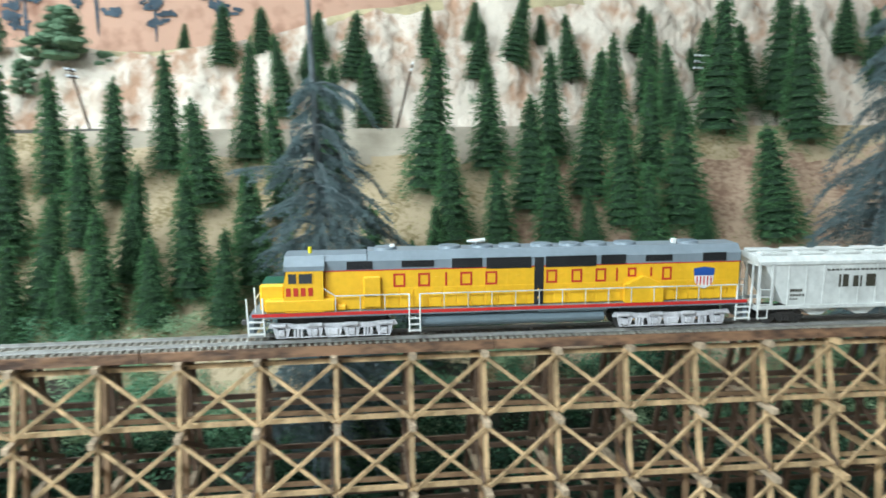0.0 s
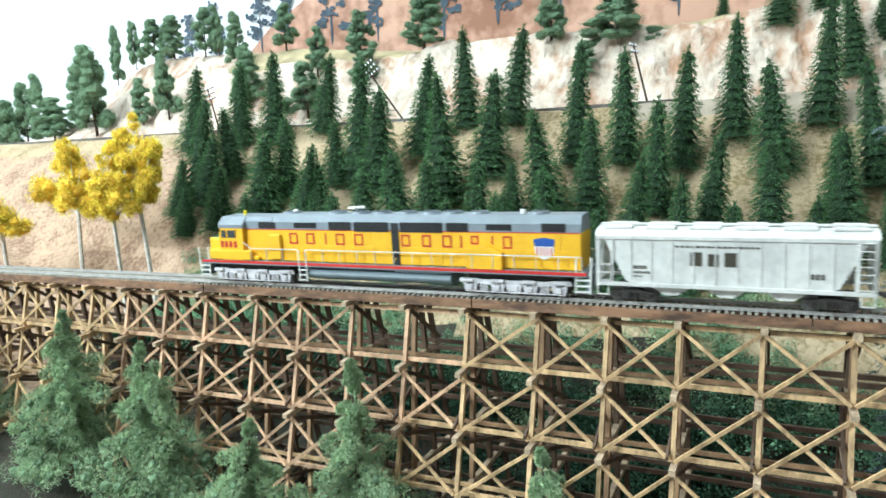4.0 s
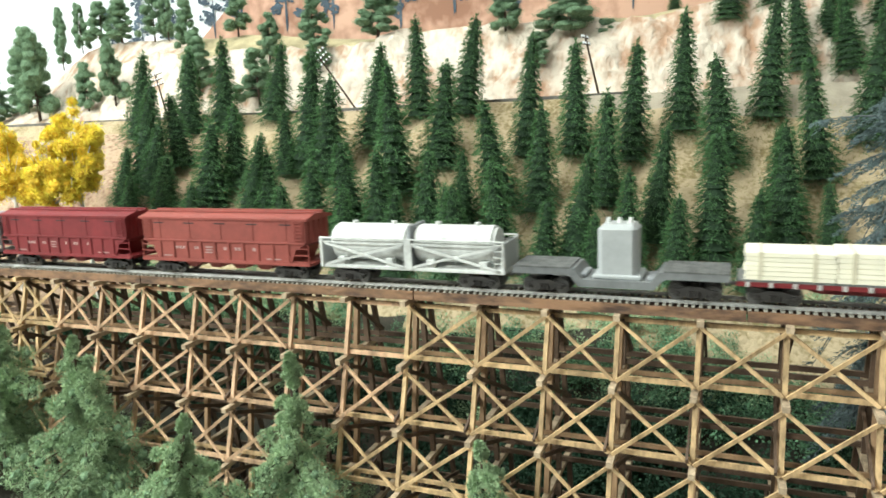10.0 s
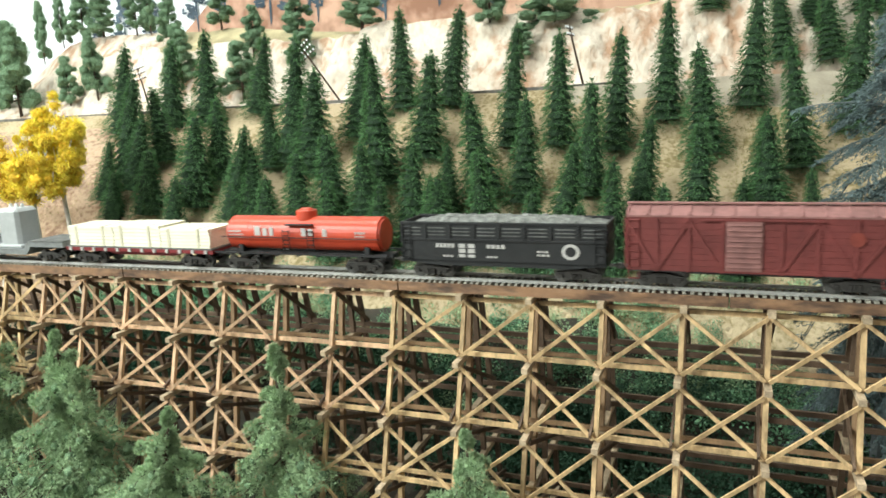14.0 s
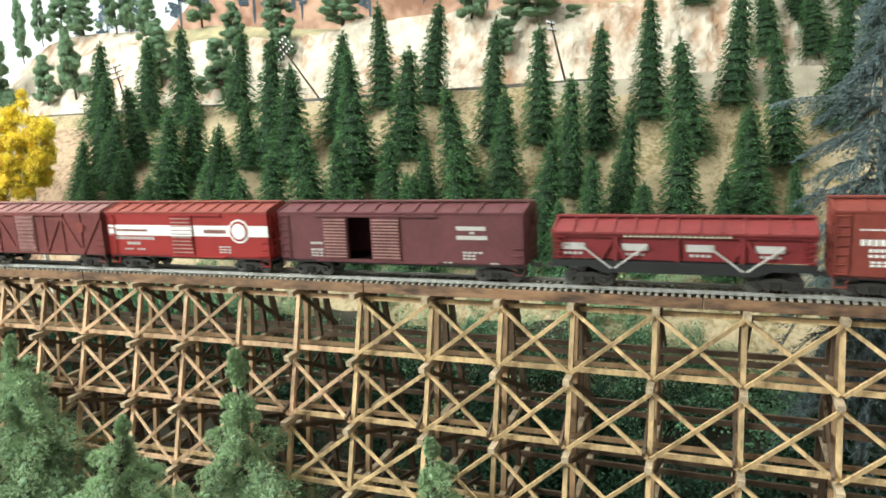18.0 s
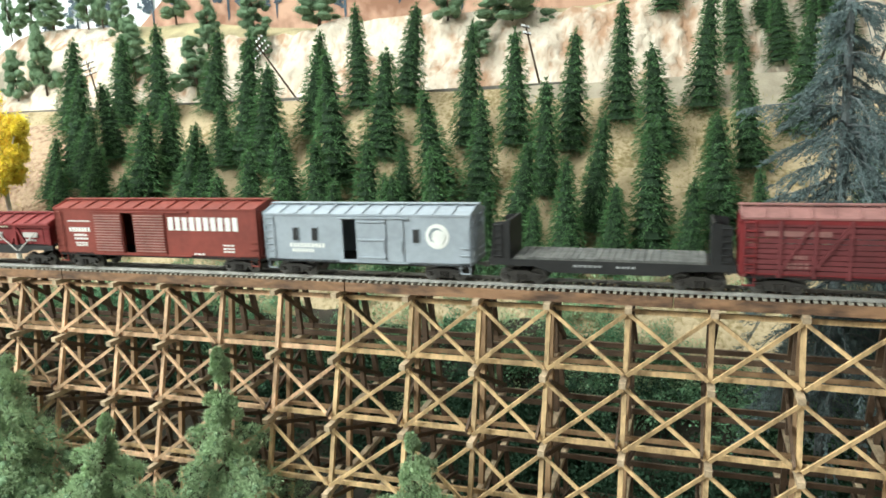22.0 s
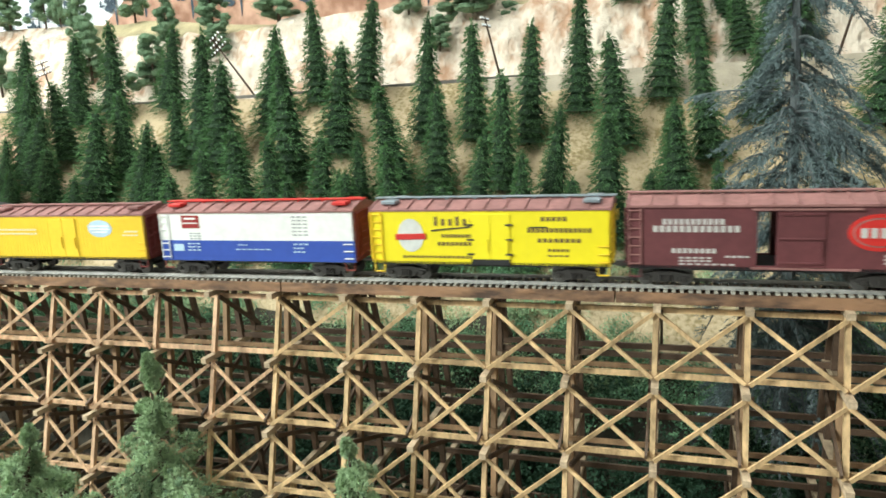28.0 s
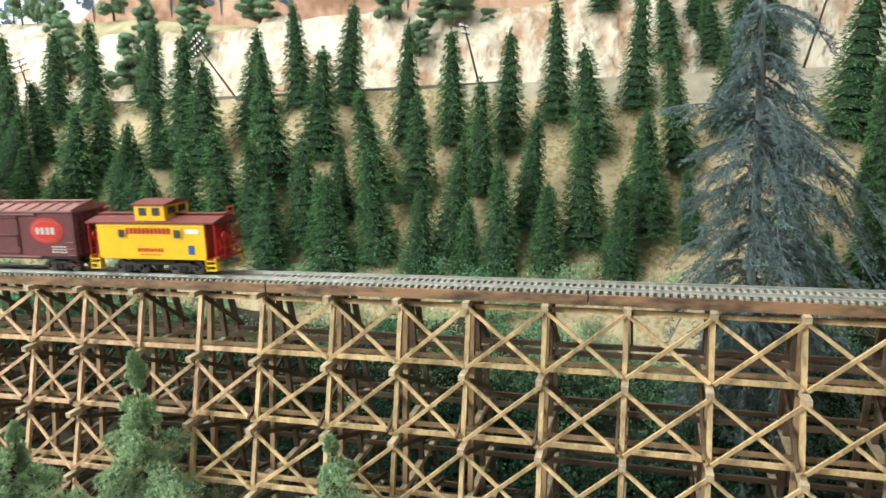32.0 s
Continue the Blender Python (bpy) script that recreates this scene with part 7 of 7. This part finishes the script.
def foam_tree(seed, x, y, top, radius, lean=0.0, taper=0.75):
    """A fir of soft sage-green foam on a wire trunk, in front of the trestle."""
    rnd = np.random.RandomState(seed)
    g = ground_z(x, y)
    h = top - g
    cs = []
    segs = [((0, 0, -0.01), (lean * h * 0.5, 0, h * 0.5), 0.0032, 0.002), ((lean * h * 0.5, 0, h * 0.5), (lean * h, 0, h * 0.97), 0.002, 0.0006)]
    tiers = 12
    for i in range(tiers):
        f = i / (tiers - 1)
        z = h * (0.20 + 0.77 * f)
        r = radius * 1.06 * ((1 - f) ** taper) + 0.0024
        k = max(3, int(6 * (1 - f)) + 3)
        for j in range(k):
            a = 2 * math.pi * (j + rnd.rand()) / k
            rr = r * rnd.choice((0.45, 0.75, 1.0, 1.35))
            zz = z + rnd.uniform(-0.010, 0.008)
            root = (lean * f * h, 0, zz + 0.004)
            tip = (math.cos(a) * rr + lean * f * h, math.sin(a) * rr, zz - rr * 0.30)
            segs.append((root, tip, 0.0008, 0.0003))
            for q in range(3):
                u = (q + 1) / 3 * rnd.uniform(0.85, 1.0)
                cs.append((root[0] + (tip[0] - root[0]) * u, tip[1] * u, root[2] + (tip[2] - root[2]) * u + rnd.uniform(-0.002, 0.003), (r * 0.17 + 0.0021) * rnd.uniform(0.6, 1.3)))
    cs.append((lean * h, 0, h - 0.002, 0.0018))
    crown = blob_leaves(rnd, cs, 420, 0.0024, M_FOAM, up=0.35, wide=0.26)
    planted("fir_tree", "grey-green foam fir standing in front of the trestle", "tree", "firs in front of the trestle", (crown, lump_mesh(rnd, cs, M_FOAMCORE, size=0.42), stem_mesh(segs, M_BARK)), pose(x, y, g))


foam_tree(31, -0.732, 0.395, 1.112, 0.043, 0.12)
foam_tree(33, -0.622, 0.400, 1.093, 0.052, -0.05, 0.75)
foam_tree(34, -0.520, 0.362, 1.056, 0.064, 0.26, 0.7)
foam_tree(35, -0.427, 0.410, 1.101, 0.056, 0.0, 1.05)
foam_tree(36, -0.2745, 0.402, 1.056, 0.059, -0.03, 0.7)
foam_tree(39, -0.880, 0.395, 1.090, 0.042)


def bush_meshes(seed, mat):
    rnd = np.random.RandomState(seed)
    cs = [(rnd.normal() * 0.45, rnd.normal() * 0.45, abs(rnd.normal()) * 0.45 + 0.1, rnd.uniform(0.25, 0.5)) for i in range(16)]
    return (blob_leaves(rnd, cs, 92, 0.085, mat, "foliage"),)


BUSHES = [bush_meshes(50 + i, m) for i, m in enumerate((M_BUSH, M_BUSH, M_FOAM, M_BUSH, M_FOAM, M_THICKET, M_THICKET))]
plant_rnd = random.Random(21)


def bush(x, y, r, which=None):
    b = BUSHES[plant_rnd.randrange(5) if which is None else which]
    root = planted("bush", "bushy green foam shrub on the slope below the track", "bush", "shrubs behind the trestle", b, pose(x, y, ground_z(x, y) - r * 0.1, 0, 0, plant_rnd.uniform(0, 360)))
    for c in root.children:
        c.scale = (r, r, r * 0.9)


for i in range(105):
    bxx, byy = plant_rnd.uniform(-0.92, 0.55), plant_rnd.uniform(0.61, 0.69)
    if byy > 0.668 and (-0.145 < bxx < -0.095 or -0.37 < bxx < -0.335 or 0.02 < bxx < 0.05):
        continue
    bush(bxx, byy, plant_rnd.uniform(0.030, 0.042) if byy < 0.635 else plant_rnd.uniform(0.018, 0.032))
for i in range(165):
    bxx, byy = plant_rnd.uniform(-0.92, 0.60), plant_rnd.uniform(0.645, 0.735)
    if noise.noise((bxx * 9, byy * 9, 11)) > 0.36:
        continue
    bush(bxx, byy, plant_rnd.uniform(0.014, 0.027))
for i in range(55):
    bush(plant_rnd.uniform(-0.80, 0.04), plant_rnd.uniform(0.622, 0.668), plant_rnd.uniform(0.018, 0.031), plant_rnd.choice((0, 1, 3, 0, 2)))


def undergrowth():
    """Tangled shrubs under the track, with the valley's shade put into their dark green."""
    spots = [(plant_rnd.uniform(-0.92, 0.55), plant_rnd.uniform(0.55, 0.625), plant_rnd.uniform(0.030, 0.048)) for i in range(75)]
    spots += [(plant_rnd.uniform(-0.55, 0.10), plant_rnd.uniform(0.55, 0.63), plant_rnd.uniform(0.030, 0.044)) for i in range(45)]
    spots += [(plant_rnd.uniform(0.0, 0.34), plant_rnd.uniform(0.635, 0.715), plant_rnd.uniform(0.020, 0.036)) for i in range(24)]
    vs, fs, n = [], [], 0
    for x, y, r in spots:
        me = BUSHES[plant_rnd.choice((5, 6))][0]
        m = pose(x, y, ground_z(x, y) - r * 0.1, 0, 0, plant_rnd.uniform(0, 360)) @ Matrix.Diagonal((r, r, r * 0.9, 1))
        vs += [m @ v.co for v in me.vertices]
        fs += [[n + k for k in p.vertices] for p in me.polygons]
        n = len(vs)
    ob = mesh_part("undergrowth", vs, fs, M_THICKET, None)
    tagged(ob, "tangled undergrowth under the track, its green darkened to give valley shade", "undergrowth", kind="stuff")


undergrowth()
for bxx, byy, r in ((-0.10, 0.995, 0.011), (-0.085, 0.992, 0.008), (-0.20, 0.995, 0.010), (-0.215, 0.993, 0.007), (0.18, 0.995, 0.010), (-0.14, 0.69, 0.015), (-0.27, 0.70, 0.014), (0.0, 0.70, 0.018), (-0.46, 0.70, 0.014), (-0.60, 0.43, 0.018), (-0.80, 0.43, 0.016)):
    bush(bxx, byy, r)


def golden_tree(seed, x, y, lumps, fork):
    """A golden aspen: pale forked trunk and fluffy clumps of foliage at (x, z, r) in its own plane."""
    rnd = np.random.RandomState(seed)
    g = ground_z(x, y)
    cs, segs = [], [((0, 0, -0.01), (fork[0] - x, 0, fork[1] - g), 0.0036, 0.0026)]
    for i, (lx, lz, r) in enumerate(lumps):
        c = Vector((lx - x, rnd.uniform(-0.5, 0.5) * r, lz - g))
        segs.append(((fork[0] - x, 0, fork[1] - g), c, 0.0018, 0.0006))
        if r < 0.010:
            cs.append((*c, r))
            continue
        for j in range(9):
            v = Vector(rnd.normal(size=3)).normalized()
            cs.append((*(c + v * r * 0.66), r * rnd.uniform(0.34, 0.58)))
        cs.append((*c, r * 0.6))
        for j in range(2):
            tip = c + Vector((rnd.normal() * 0.3, rnd.normal() * 0.3, 1)) * r * 1.15
            segs.append((c, tip, 0.0006, 0.0003))
    crown = blob_leaves(rnd, cs, 300, 0.0023, M_GOLD, wide=0.6)
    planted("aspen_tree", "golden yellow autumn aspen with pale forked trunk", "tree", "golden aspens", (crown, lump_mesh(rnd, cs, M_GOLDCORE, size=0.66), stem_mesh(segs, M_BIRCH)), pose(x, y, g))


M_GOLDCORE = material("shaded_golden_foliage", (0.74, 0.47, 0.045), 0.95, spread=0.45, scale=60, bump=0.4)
golden_tree(61, -0.900, 0.665, ((-0.936, 1.264, 0.0158), (-0.946, 1.255, 0.0144), (-0.909, 1.281, 0.0085), (-0.911, 1.293, 0.0055), (-0.895, 1.253, 0.0198), (-0.876, 1.249, 0.0126), (-0.917, 1.239, 0.0186), (-0.931, 1.221, 0.0217), (-0.896, 1.221, 0.0228), (-0.913, 1.210, 0.0216), (-0.890, 1.200, 0.0171), (-0.907, 1.189, 0.0144), (-0.939, 1.232, 0.0145), (-0.879, 1.217, 0.0113)), (-0.914, 1.186))
golden_tree(62, -0.930, 0.640, ((-0.933, 1.205, 0.0212), (-0.951, 1.191, 0.0229), (-0.916, 1.191, 0.0225), (-0.939, 1.177, 0.0200), (-0.957, 1.213, 0.0129), (-0.945, 1.233, 0.0065), (-0.948, 1.242, 0.0040), (-0.898, 1.184, 0.0154), (-0.907, 1.212, 0.0126)), (-0.935, 1.165))
golden_tree(63, -1.030, 0.655, ((-1.025, 1.212, 0.0298), (-1.043, 1.227, 0.0240), (-1.006, 1.197, 0.0252), (-1.037, 1.182, 0.0256), (-1.078, 1.197, 0.0260), (-1.017, 1.245, 0.0148), (-1.041, 1.258, 0.0089), (-1.024, 1.264, 0.0060), (-1.000, 1.178, 0.0178)), (-1.020, 1.165))
golden_tree(64, -1.105, 0.600, ((-1.105, 1.175, 0.0240), (-1.125, 1.160, 0.0260), (-1.085, 1.160, 0.0220), (-1.112, 1.202, 0.0130), (-1.145, 1.185, 0.0200), (-1.108, 1.220, 0.0060)), (-1.105, 1.140))


def pine_meshes(seed, pom):
    """A wire pine one metre tall with foam tufts on short limbs."""
    rnd = np.random.RandomState(seed)
    cs, segs = [], [((0, 0, -0.03), (0.02, 0, 0.98), 0.018, 0.005)]
    for i in range(17):
        f = 0.16 + 0.80 * i / 16
        for j in range(3 if f < 0.8 else 2):
            a = rnd.uniform(0, 6.28)
            r = (0.30 if pom else 0.22) * (1.06 - f) ** 0.7 * rnd.uniform(0.4, 1.1)
            c = (math.cos(a) * r, math.sin(a) * r, f - 0.03)
            cs.append((*c, rnd.uniform(0.06, 0.115)))
            segs.append(((0.01, 0, f), c, 0.006, 0.003))
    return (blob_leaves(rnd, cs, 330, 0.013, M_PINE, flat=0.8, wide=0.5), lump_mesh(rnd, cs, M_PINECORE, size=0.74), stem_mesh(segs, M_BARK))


PINES = [pine_meshes(70 + i, i % 2) for i in range(5)]


def pine(x, y, h, wide):
    root = planted("pine_tree", "thin wire pine with dusty green foam tufts", "tree", "pines along the crest", PINES[plant_rnd.randrange(5)], pose(x, y, ground_z(x, y), plant_rnd.uniform(-3, 3), plant_rnd.uniform(-4, 4), plant_rnd.uniform(0, 360)))
    for c in root.children:
        c.scale = (h * wide / 0.46, h * wide / 0.46, h)


PINE_SPOTS = ((-1.674, 1.05, 0.144, 0.42), (-1.624, 1.05, 0.144, 0.38), (-1.504, 0.991, 0.087, 0.77), (-1.382, 0.994, 0.172, 0.47), (-1.443, 1.019, 0.132, 0.5), (-1.464, 1.13, 0.125, 0.29), (-1.404, 1.13, 0.10, 0.32), (-1.26, 1.001, 0.091, 0.48), (-1.347, 1.13, 0.085, 0.6), (-1.294, 1.13, 0.085, 0.72), (-1.191, 1.0, 0.119, 0.42), (-1.209, 1.13, 0.095, 0.49),
    (-1.174, 1.13, 0.095, 0.37), (-1.092, 1.088, 0.103, 0.45), (-1.007, 1.011, 0.106, 0.62), (-1.008, 1.13, 0.085, 0.62), (-0.884, 1.049, 0.084, 0.57), (-0.869, 0.993, 0.094, 0.67))
for px, py, ph, pw in PINE_SPOTS:
    pine(px, py, ph, pw)
for px, py, ph, pw in ((-0.781, 1.034, 0.06, 0.9), (-0.674, 1.045, 0.089, 0.84), (-0.365, 1.035, 0.085, 1.05), (-0.465, 1.05, 0.078, 0.7), (-0.80, 1.06, 0.083, 0.61), (-0.406, 1.006, 0.048, 0.79), (-1.70, 1.02, 0.10, 0.45), (-1.75, 1.06, 0.12, 0.45)):
    pine(px, py, ph, pw)


def blue_spruce(x, y, top, apex, slope, reach, seed, singles=()):
    """A weeping blue-grey spruce with a bare leader: limbs arch out and hang, fringed with feathery sprays."""
    rnd = np.random.RandomState(seed)
    root = thing("blue_spruce", "tall ragged blue-grey spruce with drooping limbs", "tree")
    g = ground_z(x, y)
    root.matrix_basis = pose(x, y, g)
    h = top - g
    t = new("trunk", stem_mesh([((0.004, 0, -0.02), (0.002, 0, h * 0.6), 0.0058, 0.0036), ((0.002, 0, h * 0.6), (-0.006, 0, h), 0.0036, 0.0016)], M_BLUETRUNK))
    t.parent = root
    limbs = [(z, a, ln, rise, droop, 1.0) for z, a, ln, rise, droop in singles]
    whorls = 24
    for i in range(whorls):
        z = g + 0.09 + (apex - g - 0.10) * i / (whorls - 1)
        for j in range(6 if i < whorls - 3 else 4):
            a = 2 * math.pi * (j + 1.3 * rnd.rand()) / 6 + i * 0.9
            ln = min(reach, slope * (apex + 0.012 - z)) * rnd.uniform(0.5, 1.12) * (0.86 + 0.22 * math.cos(a)) + 0.006
            limbs.append((z + rnd.uniform(-0.012, 0.012), a, ln, rnd.uniform(0.1, 0.55), rnd.uniform(0.6, 1.6), rnd.uniform(0.6, 1.0)))
    for z, a, ln, rise, droop, dense in limbs:
        pts, dirs, segs = [], [], []
        prev = Vector((0, 0, z - g))
        steps = max(5, int(ln * 130))
        for k in range(1, steps + 1):
            u = k / steps
            b = a + rnd.uniform(-0.08, 0.08)
            cur = Vector((math.cos(b) * ln * u, math.sin(b) * ln * u, z - g + rise * ln * u - droop * ln * u * u))
            segs.append((prev, cur, 0.0009 * (1.1 - u) + 0.0003, 0.0009 * (1.0 - u) + 0.0002))
            for side in (-1, 1, -1, 1, 0, 0):
                if rnd.rand() > dense:
                    continue
                base = prev.lerp(cur, rnd.rand())
                w = a + side * rnd.uniform(0.35, 0.9)
                tl = (0.30 * ln * (1.05 - u) + 0.008) * rnd.uniform(0.6, 1.15)
                hang = rnd.uniform(0.3, 0.8)
                for q in range(int(12 + tl * 2000)):
                    d = tl * rnd.rand()
                    dirs.append((math.cos(w) + rnd.normal() * 0.35, math.sin(w) + rnd.normal() * 0.35, -hang - 8 * d + rnd.normal() * 0.3))
                    pts.append((base.x + math.cos(w) * d + rnd.normal() * 0.0006, base.y + math.sin(w) * d + rnd.normal() * 0.0006, base.z + rnd.normal() * 0.0005 - hang * d - 12 * d * d))
            prev = cur
        limb = new("limb", stem_mesh(segs, M_BLUETRUNK, "limb"))
        limb.parent = root
        fo = new("foliage", leaf_mesh("foliage", pts, dirs, 0.0027, rnd, M_BLUE, 0.2))
        fo.parent = limb
    return root


M_BLUETRUNK = material("blue_grey_bark", (0.135, 0.155, 0.16), 0.9, spread=0.35, scale=150, bump=0.4)
blue_spruce(-0.021, 0.590, 1.430, 1.335, 0.60, 0.078, 81, ((1.252, 3.25, 0.064, 0.25, 0.22), (1.322, 0.15, 0.048, 0.35, 1.05), (1.318, 5.9, 0.030, 0.2, 0.7), (1.240, 5.3, 0.060, 0.2, 0.5), (1.243, 4.3, 0.060, 0.25, 0.8)))
blue_spruce(0.545, 0.655, 1.46, 1.44, 0.42, 0.095, 82)


# ---- telegraph poles on the ledge ----
def telegraph_pole(x, y, h, lean, arms=3, turn=0.0):
    root = thing("telegraph_pole", "leaning dark telegraph pole with white insulators", "utility pole", "telegraph poles on the ledge")
    root.matrix_basis = pose(x, y, ground_z(x, y) - 0.003, 0, lean, 0)
    pole = new("pole", stem_mesh([((0, 0, 0), (0, 0, h), 0.0016, 0.0012)], M_POLE, "pole"))
    pole.parent = root
    for i in range(arms):
        z = h - 0.004 - i * 0.0085
        bm = bmesh.new()
        c, s = math.cos(turn), math.sin(turn)
        beam(bm, (-0.0155 * c, -0.0155 * s - 0.0016, z), (0.0155 * c, 0.0155 * s - 0.0016, z), 0.0011, 0.0015)
        arm = part("crossarm", bm, M_POLE, root)
        for k in range(6):
            d = -0.0145 + 0.0058 * k
            bm = bmesh.new()
            cyl(bm, (d * c, d * s - 0.0016, z + 0.0016), 0.00115, 0.0032, "Z", 8)
            part("insulator", bm, M_WHITE, arm)


telegraph_pole(-0.659, 0.945, 0.112, -37)
telegraph_pole(-1.020, 0.945, 0.082, -14)
telegraph_pole(-0.307, 0.945, 0.082, -14, 2, 1.5)
telegraph_pole(0.071, 0.945, 0.090, 14, 2, 1.5)
telegraph_pole(0.492, 0.95, 0.100, 3)


# ---- painted trees on the backdrop ----
def painted_tree(x, z, h, seed):
    """Flat brushwork of a dark blue tree on the painted mountains."""
    rnd = random.Random(seed)
    vs, fs = [], []

    def dab(cx, cz, rx, rz):
        k = len(vs)
        n = 9
        for i in range(n):
            a = 2 * math.pi * i / n
            q = rnd.uniform(0.7, 1.15)
            vs.append((cx + math.cos(a) * rx * q, 1.3952, cz + math.sin(a) * rz * q))
        fs.append(tuple(range(k, k + n)))
    dab(x, z + h * 0.25, h * 0.022, h * 0.30)
    for c in range(9):
        f = 0.22 + 0.75 * c / 8
        bx0, bz0 = x + rnd.uniform(-0.26, 0.26) * h * (1.1 - f), z + h * f
        for i in range(11):
            dab(bx0 + rnd.gauss(0, 0.055) * h, bz0 + rnd.gauss(0, 0.028) * h, h * rnd.uniform(0.025, 0.06), h * rnd.uniform(0.018, 0.036))
    vs[:] = [(a, b - 0.00004 * (i // 9), c) for i, (a, b, c) in enumerate(vs)]
    ob = mesh_part("painted_tree", vs, fs, M_PTREE, None)
    tagged(ob, "dark blue tree brushed onto the painted backdrop", "painting", "painted trees on the backdrop", "structure")


for i, (px, pz, ph) in enumerate(((-1.28, 1.46, 0.15), (-1.20, 1.47, 0.16), (-1.42, 1.44, 0.14), (-1.50, 1.43, 0.13), (-1.08, 1.46, 0.16), (-0.96, 1.45, 0.15), (-0.80, 1.44, 0.15), (-0.68, 1.46, 0.17), (-0.55, 1.44, 0.15), (-0.43, 1.46, 0.16), (-0.33, 1.45, 0.14), (-0.22, 1.47, 0.15), (-1.60, 1.42, 0.12))):
    painted_tree(px, pz, ph, 90 + i)


# way of the train along the track: seconds and metres
ROLLED = ((0, 0.0), (1, 0.1360), (2, 0.2710), (3.5, 0.4731), (6, 0.8026), (9, 1.1970), (11, 1.4570), (13, 1.7180), (16, 2.1144), (19, 2.5138), (23, 3.0483), (25, 3.3200), (28, 3.7261), (32, 4.2551))


def motions():
    """The whole train rolls along the track at a nearly even pace."""
    for vehicle, s in TRAIN:
        rows = []
        for i in range(33):
            x = s - knots(i, [r[0] for r in ROLLED], [r[1] for r in ROLLED])
            slope = (track_y(x + 0.05) - track_y(x - 0.05)) / 0.1
            rows.append((float(i), pose(x, track_y(x), RAIL + grade(x), 0, -math.degrees(math.atan((grade(x + 0.05) - grade(x - 0.05)) / 0.1)), math.degrees(math.atan(slope)))))
        walk(vehicle, rows)


motions()
